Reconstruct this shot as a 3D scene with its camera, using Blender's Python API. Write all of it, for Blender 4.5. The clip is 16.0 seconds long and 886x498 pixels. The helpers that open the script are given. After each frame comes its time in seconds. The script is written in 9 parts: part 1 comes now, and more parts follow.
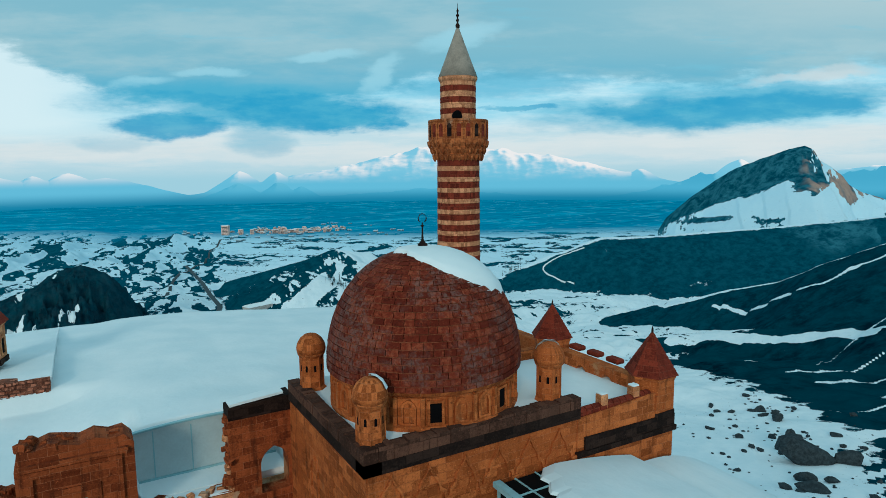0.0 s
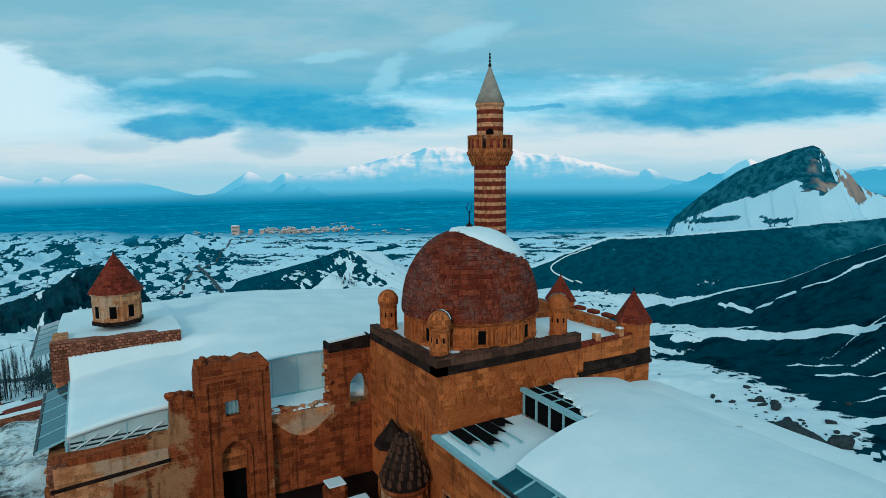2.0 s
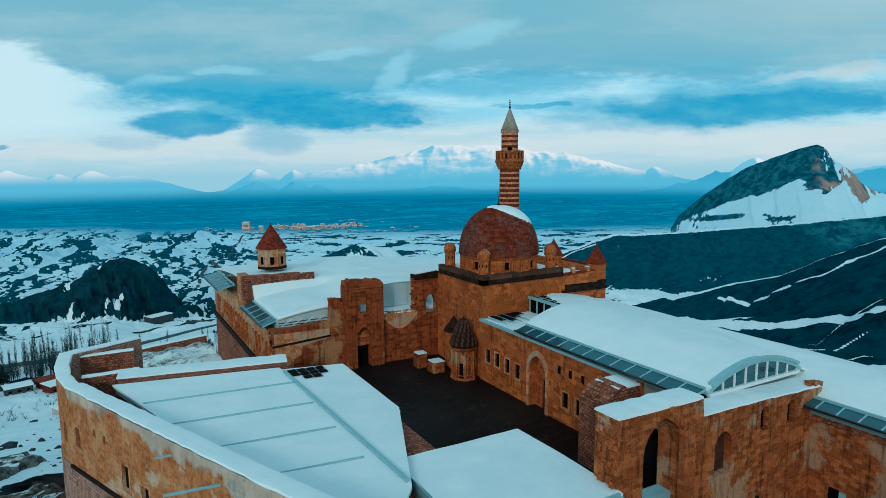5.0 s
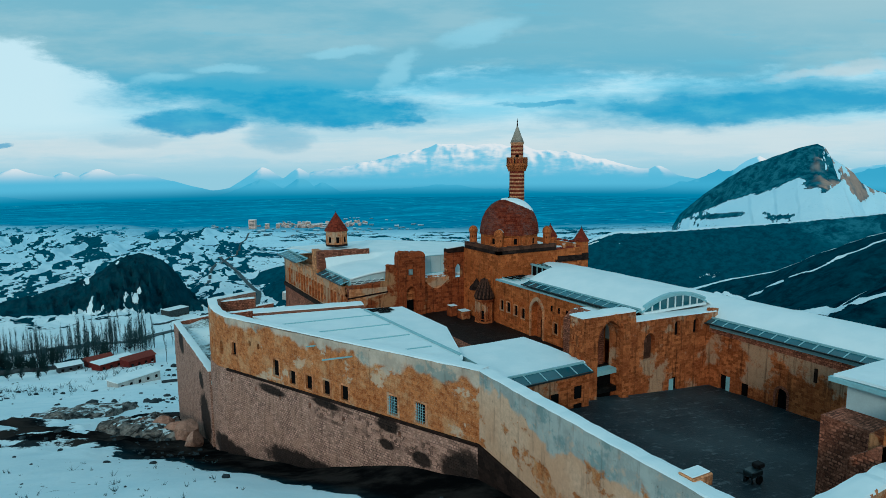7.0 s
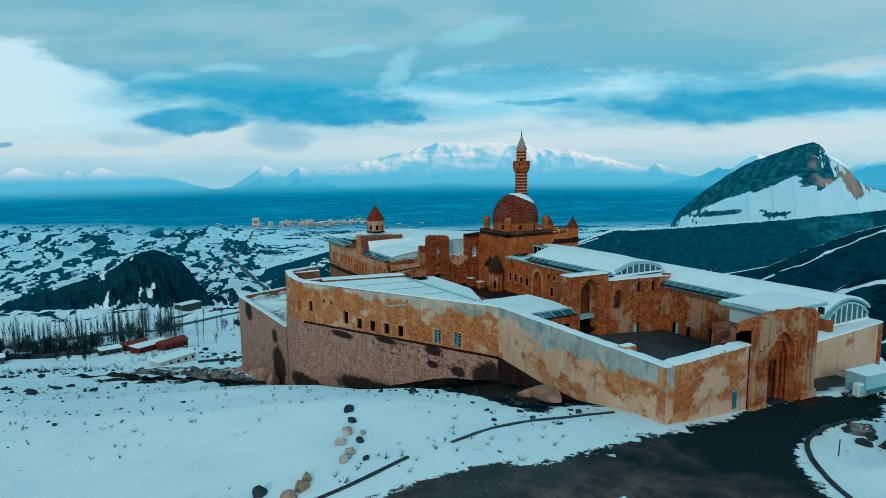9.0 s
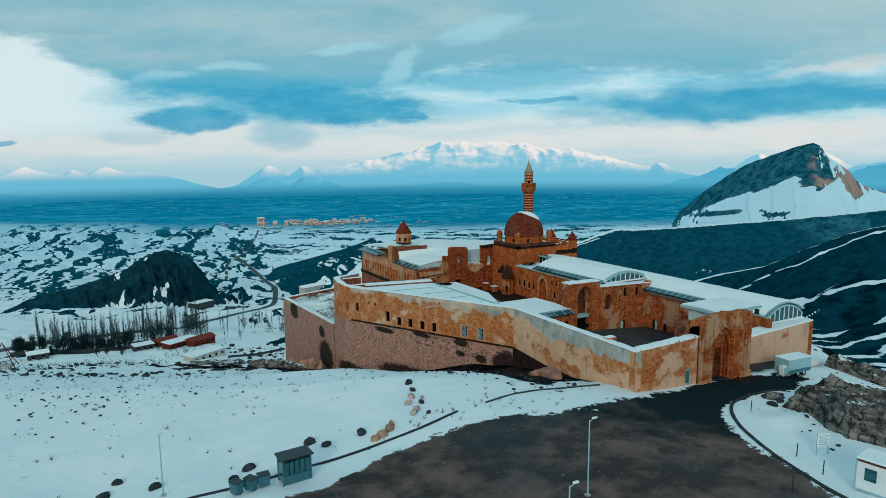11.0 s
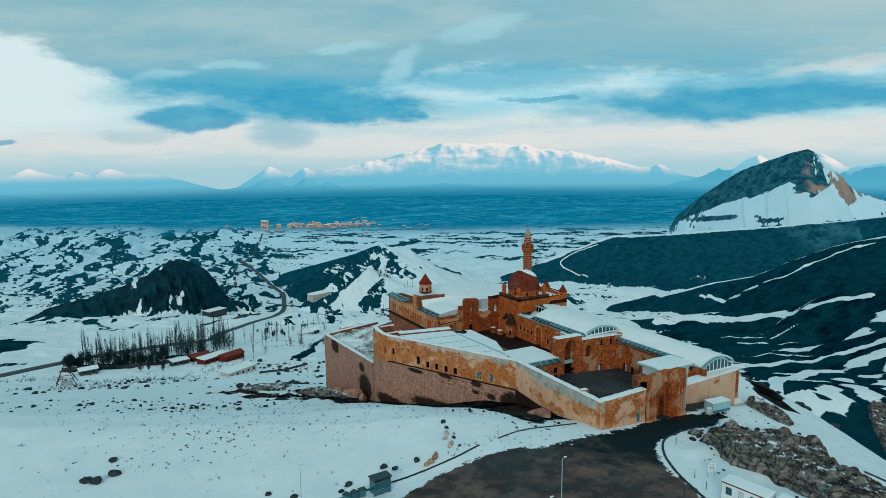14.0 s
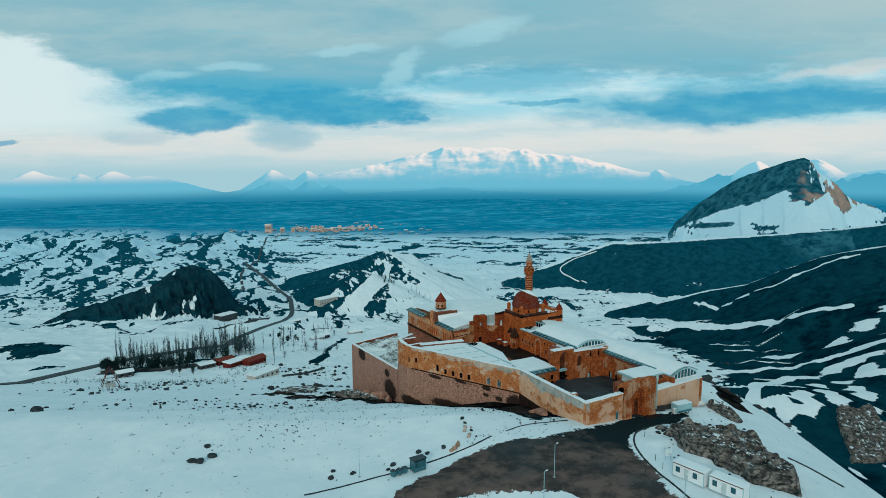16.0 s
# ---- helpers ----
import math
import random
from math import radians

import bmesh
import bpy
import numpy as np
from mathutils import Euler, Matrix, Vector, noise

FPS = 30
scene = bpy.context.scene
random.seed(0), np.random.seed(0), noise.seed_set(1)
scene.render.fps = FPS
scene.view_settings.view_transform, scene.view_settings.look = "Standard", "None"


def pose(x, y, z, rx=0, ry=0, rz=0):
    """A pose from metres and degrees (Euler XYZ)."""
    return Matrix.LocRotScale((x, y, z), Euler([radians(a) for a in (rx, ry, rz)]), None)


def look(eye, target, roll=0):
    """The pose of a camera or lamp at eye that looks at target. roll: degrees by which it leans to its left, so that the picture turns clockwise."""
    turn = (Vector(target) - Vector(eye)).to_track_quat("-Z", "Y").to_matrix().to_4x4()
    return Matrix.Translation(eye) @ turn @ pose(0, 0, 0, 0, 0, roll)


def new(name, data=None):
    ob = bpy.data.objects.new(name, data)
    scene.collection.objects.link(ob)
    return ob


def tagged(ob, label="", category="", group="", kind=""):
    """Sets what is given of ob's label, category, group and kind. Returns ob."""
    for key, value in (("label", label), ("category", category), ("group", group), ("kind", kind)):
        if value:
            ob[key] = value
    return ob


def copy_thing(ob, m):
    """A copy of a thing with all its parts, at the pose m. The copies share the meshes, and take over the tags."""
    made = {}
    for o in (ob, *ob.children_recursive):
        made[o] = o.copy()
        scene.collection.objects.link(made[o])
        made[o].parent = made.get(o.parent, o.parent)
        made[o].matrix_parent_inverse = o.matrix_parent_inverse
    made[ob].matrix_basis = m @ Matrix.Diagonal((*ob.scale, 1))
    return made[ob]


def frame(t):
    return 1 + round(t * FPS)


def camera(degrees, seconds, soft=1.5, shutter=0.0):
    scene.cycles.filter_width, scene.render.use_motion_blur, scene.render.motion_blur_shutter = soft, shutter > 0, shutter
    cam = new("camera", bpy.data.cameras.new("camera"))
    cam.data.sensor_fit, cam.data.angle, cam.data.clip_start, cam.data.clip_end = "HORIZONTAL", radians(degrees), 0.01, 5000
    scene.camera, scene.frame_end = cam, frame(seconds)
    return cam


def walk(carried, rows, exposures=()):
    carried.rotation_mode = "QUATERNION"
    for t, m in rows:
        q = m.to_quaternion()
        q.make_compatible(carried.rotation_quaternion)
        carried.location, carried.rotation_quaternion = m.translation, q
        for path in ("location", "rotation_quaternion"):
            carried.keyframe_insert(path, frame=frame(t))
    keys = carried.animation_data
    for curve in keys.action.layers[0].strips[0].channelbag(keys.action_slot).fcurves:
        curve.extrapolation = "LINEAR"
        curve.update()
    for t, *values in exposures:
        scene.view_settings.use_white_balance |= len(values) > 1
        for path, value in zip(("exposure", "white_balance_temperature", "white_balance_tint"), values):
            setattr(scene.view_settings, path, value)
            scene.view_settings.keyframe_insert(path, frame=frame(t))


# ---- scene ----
cam = camera(70.8, 16.0, soft=0.7)
PATH = [
    (0, (-0.056, -0.034, 30.164), (9.995, 17.057, 27.544), -0.50),
    (0.5, (-1.807, -1.845, 30.237), (8.201, 15.272, 27.618), -0.60),
    (1, (-3.512, -3.767, 30.255), (6.428, 13.393, 27.665), -0.70),
    (1.5, (-5.473, -6.160, 30.336), (4.397, 11.041, 27.746), -0.60),
    (2, (-7.737, -8.988, 30.429), (2.105, 8.226, 27.818), -0.60),
    (2.5, (-10.006, -11.986, 30.515), (-0.200, 5.247, 27.896), -0.60),
    (3, (-12.628, -15.515, 30.579), (-2.869, 1.743, 27.949), -0.70),
    (3.5, (-15.376, -19.172, 30.671), (-5.637, -1.904, 28.031), -0.60),
    (4, (-18.493, -23.204, 30.781), (-8.794, -5.916, 28.121), -0.50),
    (4.5, (-21.602, -27.291, 30.912), (-11.924, -9.994, 28.242), -0.48),
    (5, (-25.010, -31.793, 31.087), (-15.353, -14.485, 28.407), -0.46),
    (5.5, (-28.636, -36.604, 31.288), (-19.000, -19.286, 28.597), -0.44),
    (6, (-32.399, -41.616, 31.492), (-22.784, -24.288, 28.791), -0.42),
    (6.3, (-34.727, -44.709, 31.634), (-25.118, -27.381, 28.914), -0.50),
    (6.5, (-36.217, -46.724, 31.679), (-26.623, -29.386, 28.968), -0.40),
    (7, (-40.105, -51.938, 31.859), (-30.532, -34.592, 29.128), -0.40),
    (7.5, (-43.854, -56.965, 32.023), (-34.284, -39.615, 29.303), -0.50),
    (8, (-47.684, -62.061, 32.216), (-38.135, -44.703, 29.476), -0.50),
    (8.5, (-51.420, -66.850, 32.442), (-41.872, -49.493, 29.692), -0.50),
    (9, (-55.235, -71.747, 32.682), (-45.684, -54.396, 29.902), -0.50),
    (9.5, (-58.926, -76.374, 33.167), (-49.391, -59.016, 30.375), -0.50),
    (10, (-62.427, -80.619, 34.196), (-52.907, -63.255, 31.392), -0.50),
    (10.5, (-65.706, -84.556, 35.828), (-56.202, -67.185, 33.011), -0.50),
    (11, (-68.733, -88.258, 38.121), (-59.245, -70.881, 35.293), -0.50),
    (11.5, (-71.475, -91.801, 41.136), (-62.003, -74.417, 38.295), -0.50),
    (12, (-74.083, -95.255, 44.558), (-64.623, -77.855, 41.778), -0.40),
    (12.5, (-76.655, -98.776, 47.926), (-67.203, -81.373, 45.135), -0.50),
    (13, (-79.676, -103.095, 50.984), (-70.215, -85.703, 48.154), -0.60),
    (13.5, (-83.182, -107.939, 53.915), (-73.703, -90.561, 51.055), -0.50),
    (14, (-87.116, -113.327, 56.940), (-77.633, -95.952, 54.079), -0.50),
    (14.5, (-91.197, -118.721, 59.872), (-81.707, -101.351, 57.002), -0.50),
    (15, (-95.501, -124.345, 62.745), (-86.010, -106.974, 59.885), -0.50),
    (15.5, (-99.749, -129.865, 65.409), (-90.270, -112.487, 62.549), -0.40),
    (16, (-104.166, -135.602, 67.670), (-94.686, -118.212, 64.890), -0.20),
]
walk(cam, [(t, look(eye, target, roll)) for t, eye, target, roll in PATH], [(0, -0.03, 5900, 3), (3, -0.08, 5520, -1), (9, -0.12, 5500, -3), (11.3, -0.06, 6280, 7), (16, -0.06, 6350, 7)])

# ---- world and light ----
from mathutils import geometry

SUN_TO = Vector((-0.62, -0.70, 0.36)).normalized()
world = bpy.data.worlds.new("world")
scene.world = world
world.use_nodes = True
wn, wl = world.node_tree.nodes, world.node_tree.links
wn.clear()


class Nodes:
    """Short hand for building a node tree."""

    def __init__(self, tree):
        self.n, self.l = tree.nodes, tree.links

    def put(self, sock, v):
        if isinstance(v, bpy.types.NodeSocket):
            self.l.new(v, sock)
        elif isinstance(v, (tuple, list)) and sock.type == "RGBA" and len(v) == 3:
            sock.default_value = (*v, 1)
        else:
            sock.default_value = v

    def add(self, kind, **values):
        node = self.n.new(kind)
        for k, v in values.items():
            self.put(node.inputs[k.replace("_", " ")], v)
        return node

    def math(self, op, a, b=0.0, c=0.0, clamp=False):
        node = self.n.new("ShaderNodeMath")
        node.operation, node.use_clamp = op, clamp
        for i, v in enumerate((a, b, c)):
            self.put(node.inputs[i], v)
        return node.outputs[0]

    def mix(self, fac, a, b, blend="MIX"):
        node = self.n.new("ShaderNodeMix")
        node.data_type, node.blend_type = "RGBA", blend
        self.put(node.inputs[0], fac)
        self.put(node.inputs[6], a)
        self.put(node.inputs[7], b)
        return node.outputs[2]

    def noise(self, vector, scale, detail=4.0, rough=0.55, color=False):
        node = self.add("ShaderNodeTexNoise", Vector=vector, Scale=scale, Detail=detail, Roughness=rough)
        return node.outputs[1 if color else 0]

    def step(self, v, lo, hi, a=0.0, b=1.0):
        node = self.n.new("ShaderNodeMapRange")
        node.interpolation_type = "SMOOTHSTEP"
        for i, x in enumerate((v, lo, hi, a, b)):
            self.put(node.inputs[i], x)
        return node.outputs[0]

    def scaled(self, vector, s, off=(0, 0, 0)):
        node = self.n.new("ShaderNodeMapping")
        self.put(node.inputs["Vector"], vector)
        node.inputs["Scale"].default_value = s
        node.inputs["Location"].default_value = off
        return node.outputs[0]


def build_sky():
    g = Nodes(world.node_tree)
    sky = wn.new("ShaderNodeTexSky")
    sky.sky_type = "NISHITA"
    sky.sun_disc = False
    sky.sun_elevation = math.asin(SUN_TO.z)
    sky.sun_rotation = math.atan2(SUN_TO.x, SUN_TO.y)
    way = wn.new("ShaderNodeTexCoord").outputs["Generated"]
    sep = g.add("ShaderNodeSeparateXYZ", Vector=way)
    x, y, z = sep.outputs
    ahead = g.math("ADD", g.math("MULTIPLY", x, 0.479), g.math("MULTIPLY", y, 0.878))
    right = g.math("SUBTRACT", g.math("MULTIPLY", x, 0.878), g.math("MULTIPLY", y, 0.479))
    den = g.math("MAXIMUM", g.math("ABSOLUTE", ahead), 0.15)
    u0, v0 = g.math("DIVIDE", right, den), g.math("DIVIDE", z, den)
    flat = g.add("ShaderNodeCombineXYZ", X=u0, Y=g.math("MULTIPLY", v0, 2.1), Z=0.0).outputs[0]
    warp = g.add("ShaderNodeSeparateXYZ", Vector=g.noise(flat, 6.0, 7.0, 0.62, True))
    fine = g.noise(g.scaled(flat, (1.0, 1.5, 1)), 11.0, 8.0, 0.64)
    soft = g.noise(g.scaled(flat, (0.7, 1.3, 1), (2.0, 5.0, 0)), 3.2, 7.0, 0.6)
    wisp = g.noise(g.scaled(flat, (0.6, 2.2, 1), (1.0, 3.0, 0)), 8.0, 8.0, 0.66)
    u = g.math("ADD", u0, g.math("MULTIPLY", g.math("SUBTRACT", warp.outputs[0], 0.5), 0.13))
    v = g.math("ADD", v0, g.math("MULTIPLY", g.math("SUBTRACT", warp.outputs[1], 0.5), 0.045))

    def cloud(cu, cv, su, sv, slant=0.0, edge=0.55, rough=2.3):
        du = g.math("SUBTRACT", u, cu)
        dv = g.math("SUBTRACT", g.math("SUBTRACT", v, cv), g.math("MULTIPLY", du, slant))
        d = g.math("ADD", g.math("POWER", g.math("ABSOLUTE", g.math("DIVIDE", du, su)), 2.0), g.math("POWER", g.math("ABSOLUTE", g.math("DIVIDE", dv, sv)), 2.0))
        d = g.math("ADD", d, g.math("MULTIPLY", g.math("SUBTRACT", fine, 0.5), rough))
        return g.step(d, 1.0 + edge, 1.0 - edge)

    def lay(col, shape, amount, tint):
        return g.mix(g.math("MULTIPLY", cloud(*shape), amount), col, tint)

    # pale sky under the deck: cream low down, clear blue higher, white at the far left
    pale = g.mix(g.step(wisp, 0.40, 0.66), (0.36, 0.70, 0.82), (0.62, 0.83, 0.88))
    low = g.mix(g.step(wisp, 0.36, 0.64), (0.60, 0.74, 0.78), (0.78, 0.81, 0.80))
    pale = g.mix(g.step(v0, 0.085, 0.045), pale, low)
    pale = g.mix(g.math("MULTIPLY", g.step(u0, -0.36, -0.62), g.step(v0, 0.03, 0.07)), pale, (0.76, 0.88, 0.89))
    pale = g.mix(g.step(v0, 0.02, -0.02), pale, (0.42, 0.66, 0.74))
    for c in ((-0.10, 0.02, 0.30, 0.016, 0.0), (-0.50, 0.028, 0.22, 0.014, 0.02), (0.42, 0.03, 0.30, 0.018, 0.0), (0.66, 0.045, 0.15, 0.012, 0.0)):
        pale = lay(pale, c, 0.55, (0.80, 0.80, 0.78))
    # upper deck of grey cloud with a ragged lower edge: lowest left of the middle, lifting to both sides
    rise = g.math("ADD", g.math("MULTIPLY", g.step(u0, -0.40, -0.72), 0.105), g.math("MULTIPLY", g.step(u0, -0.12, 0.02), 0.035))
    rise = g.math("ADD", rise, g.math("MULTIPLY", g.step(u0, 0.50, 0.75), 0.035))
    edge_v = g.math("SUBTRACT", g.math("ADD", v, g.math("MULTIPLY", g.math("SUBTRACT", soft, 0.5), 0.06)), g.math("ADD", rise, g.math("MULTIPLY", g.math("SUBTRACT", fine, 0.5), 0.08)))
    deck = g.step(edge_v, 0.082, 0.112)
    body = g.mix(g.step(v0, 0.10, 0.19), (0.09, 0.43, 0.60), (0.24, 0.49, 0.57))
    body = g.mix(g.math("MULTIPLY", g.step(g.noise(g.scaled(flat, (0.7, 1.5, 1), (7, 1, 0)), 3.4, 7.0, 0.6), 0.44, 0.64), g.step(v0, 0.11, 0.17)), body, (0.38, 0.57, 0.61))
    body = g.mix(g.math("MULTIPLY", g.step(u0, 0.1, 0.7), g.step(v0, 0.15, 0.26)), body, (0.46, 0.60, 0.61))
    body = g.mix(g.math("MULTIPLY", g.step(wisp, 0.56, 0.70), 0.35), body, (0.18, 0.55, 0.68))
    col = g.mix(g.math("MULTIPLY", deck, 0.95), pale, body)
    # clear gaps in the deck
    for c in ((-0.42, 0.131, 0.05, 0.008, 0.1), (-0.32, 0.147, 0.045, 0.007, 0.0), (-0.15, 0.172, 0.05, 0.007, 0.0), (0.06, 0.20, 0.06, 0.014, 0.3), (-0.07, 0.140, 0.03, 0.02, 0.6)):
        col = lay(col, (*c, 0.9, 1.5), 0.62, (0.42, 0.72, 0.80))
    dark, mid = (0.018, 0.34, 0.57), (0.07, 0.42, 0.60)
    # broad soft shade first, then the dense bars in it
    for c, k in (((-0.25, 0.093, 0.24, 0.030, -0.06, 0.8), 0.8), ((0.50, 0.092, 0.30, 0.032, 0.06, 0.8), 0.75), ((0.13, 0.128, 0.16, 0.020, 0.05, 0.8), 0.55), ((-0.245, 0.045, 0.05, 0.024, 0.0, 0.9), 0.5), ((-0.48, 0.045, 0.06, 0.012, 0.0, 0.9), 0.3)):
        col = lay(col, c, k, mid)
    for c, k in (((-0.175, 0.084, 0.125, 0.027, -0.08), 0.92), ((-0.11, 0.074, 0.055, 0.017, 0.0), 0.8), ((-0.395, 0.067, 0.088, 0.018, 0.0), 0.9), ((-0.30, 0.100, 0.12, 0.010, -0.10), 0.6), ((0.37, 0.088, 0.11, 0.014, 0.04), 0.75), ((0.54, 0.084, 0.19, 0.022, 0.05), 0.8), ((0.15, 0.088, 0.05, 0.0045, 0.0), 0.7), ((-0.045, 0.070, 0.02, 0.004, 0.0), 0.7), ((-0.70, 0.031, 0.03, 0.004, 0.0), 0.7)):
        col = lay(col, c, k, g.mix(g.step(fine, 0.38, 0.66), dark, mid))
    for c in ((0.665, 0.146, 0.07, 0.010, 0.12), (0.62, 0.136, 0.10, 0.007, 0.10)):
        col = lay(col, (*c, 0.9), 0.6, (0.68, 0.72, 0.71))
    far_side = g.step(ahead, 0.25, 0.05)
    col = g.mix(far_side, col, (0.38, 0.58, 0.64))
    col = g.mix(g.step(z, -0.08, -0.2), col, (0.10, 0.20, 0.25))
    back_a = g.add("ShaderNodeBackground", Color=sky.outputs[0], Strength=0.006)
    back_b = g.add("ShaderNodeBackground", Color=col, Strength=0.92)
    both = wn.new("ShaderNodeAddShader")
    wl.new(back_a.outputs[0], both.inputs[0])
    wl.new(back_b.outputs[0], both.inputs[1])
    out = wn.new("ShaderNodeOutputWorld")
    wl.new(both.outputs[0], out.inputs[0])


build_sky()
sun = new("sun", bpy.data.lights.new("sun", "SUN"))
sun.data.energy, sun.data.angle, sun.data.color = 1.25, radians(12), (1.0, 0.84, 0.66)
sun.matrix_world = look(SUN_TO * 100, (0, 0, 0))

# ---- materials ----


def material(name, rough=0.85):
    m = bpy.data.materials.new(name)
    m.use_nodes = True
    g = Nodes(m.node_tree)
    bsdf = g.n["Principled BSDF"]
    bsdf.inputs["Roughness"].default_value = rough
    bsdf.inputs["Specular IOR Level"].default_value = 0.12 if rough > 0.55 else 0.45
    return m, g, bsdf


def bump(g, bsdf, height, dist, strength=0.6):
    node = g.add("ShaderNodeBump", Height=height, Strength=strength, Distance=dist)
    g.l.new(node.outputs[0], bsdf.inputs["Normal"])


def stone(name, a, b, c, mortar, size=(0.6, 0.3), plaster=None, amount=0.0, stain=0.25, joint=0.012, deep=0.02, blotch=0.12, spots=()):
    """Coursed stone: three tones, joints, optional plaster remains, vertical run-off stains."""
    a, b, c, mortar = (tuple(np.multiply(v, (1.14, 0.76, 0.63))) for v in (a, b, c, mortar))
    plaster = plaster and tuple(np.multiply(plaster, (1.16, 0.96, 0.88)))
    m, g, bsdf = material(name, 0.9)
    uv = g.n.new("ShaderNodeTexCoord").outputs["UV"]
    pos = g.n.new("ShaderNodeNewGeometry").outputs["Position"]
    wob = g.noise(uv, 1.3, 2.0, 0.5, True)
    uvw = g.mix(0.06, uv, wob, "LINEAR_LIGHT")
    br = g.add("ShaderNodeTexBrick", Vector=uvw, Scale=1.0, Color1=(0, 0, 0), Color2=(1, 1, 1), Mortar=(0.5, 0.5, 0.5))
    br.inputs["Brick Width"].default_value, br.inputs["Row Height"].default_value = size
    br.inputs["Mortar Size"].default_value = joint
    br.inputs["Mortar Smooth"].default_value = 0.3
    tone = br.outputs[0]
    grain = g.noise(pos, 9.0, 6.0, 0.65)
    pit = g.noise(pos, 4.2, 7.0, 0.72)
    patch = g.noise(pos, blotch * 4, 5.0, 0.6)
    tiny = g.noise(pos, 17.0, 4.0, 0.6)
    col = g.mix(g.step(g.math("ADD", g.math("MULTIPLY", tone, 0.35), g.math("MULTIPLY", grain, 0.65)), 0.30, 0.70), tuple(0.72 * v for v in a), tuple(1.22 * v for v in b))
    col = g.mix(g.math("MULTIPLY", g.step(patch, 0.46, 0.62), 0.7), col, c)
    kept = g.step(g.noise(pos, 0.9, 5.0, 0.6), 0.40, 0.60)
    col = g.mix(g.math("MULTIPLY", br.outputs[1], g.math("ADD", 0.25, g.math("MULTIPLY", kept, 0.55))), col, mortar)
    if plaster:
        pl = g.step(g.math("ADD", g.noise(pos, blotch * 1.6, 6.0, 0.62), g.math("MULTIPLY", pit, 0.12)), 0.62 - amount, 0.68 - amount)
        col = g.mix(pl, col, g.mix(g.noise(pos, 2.2, 5.0), plaster, tuple(0.62 * v for v in plaster)))
    run = g.noise(g.scaled(uv, (2.4, 0.22, 1)), 1.0, 4.0, 0.6)
    col = g.mix(g.math("MULTIPLY", g.step(run, 0.50, 0.70), min(1.0, stain * 1.7)), col, (0.018, 0.007, 0.004))
    col = g.mix(g.math("MULTIPLY", g.math("MULTIPLY", g.step(tiny, 0.58, 0.66), g.step(pit, 0.46, 0.58)), 0.6), col, tuple(min(0.8, 2.1 * v) for v in b))
    col = g.mix(g.math("MULTIPLY", g.step(tiny, 0.42, 0.34), 0.5), col, tuple(0.2 * v for v in a))
    # pits darkened in colour only, standing for shade in the crevices
    col = g.mix(g.math("MULTIPLY", g.step(pit, 0.42, 0.32), 0.55), col, tuple(0.16 * v for v in a))
    if spots:
        cover = None
        for cx, cy, cz, r, rz in spots:
            far = g.add("ShaderNodeVectorMath", Vector=g.scaled(pos, (1 / r, 1 / r, 1 / rz), (-cx / r, -cy / r, -cz / rz)))
            far.operation = "LENGTH"
            one = g.step(g.math("ADD", far.outputs["Value"], g.math("MULTIPLY", g.math("SUBTRACT", g.noise(pos, 0.9, 6.0, 0.65), 0.5), 1.1)), 1.15, 0.8)
            cover = one if cover is None else g.math("MAXIMUM", cover, one)
        col = g.mix(g.math("MULTIPLY", cover, 0.93), col, (0.008, 0.007, 0.007))
    g.put(bsdf.inputs["Base Color"], col)
    h = g.math("SUBTRACT", g.math("ADD", g.math("MULTIPLY", grain, 0.5), g.math("MULTIPLY", tone, 0.25)), br.outputs[1])
    bump(g, bsdf, h, deep, 0.8)
    return m


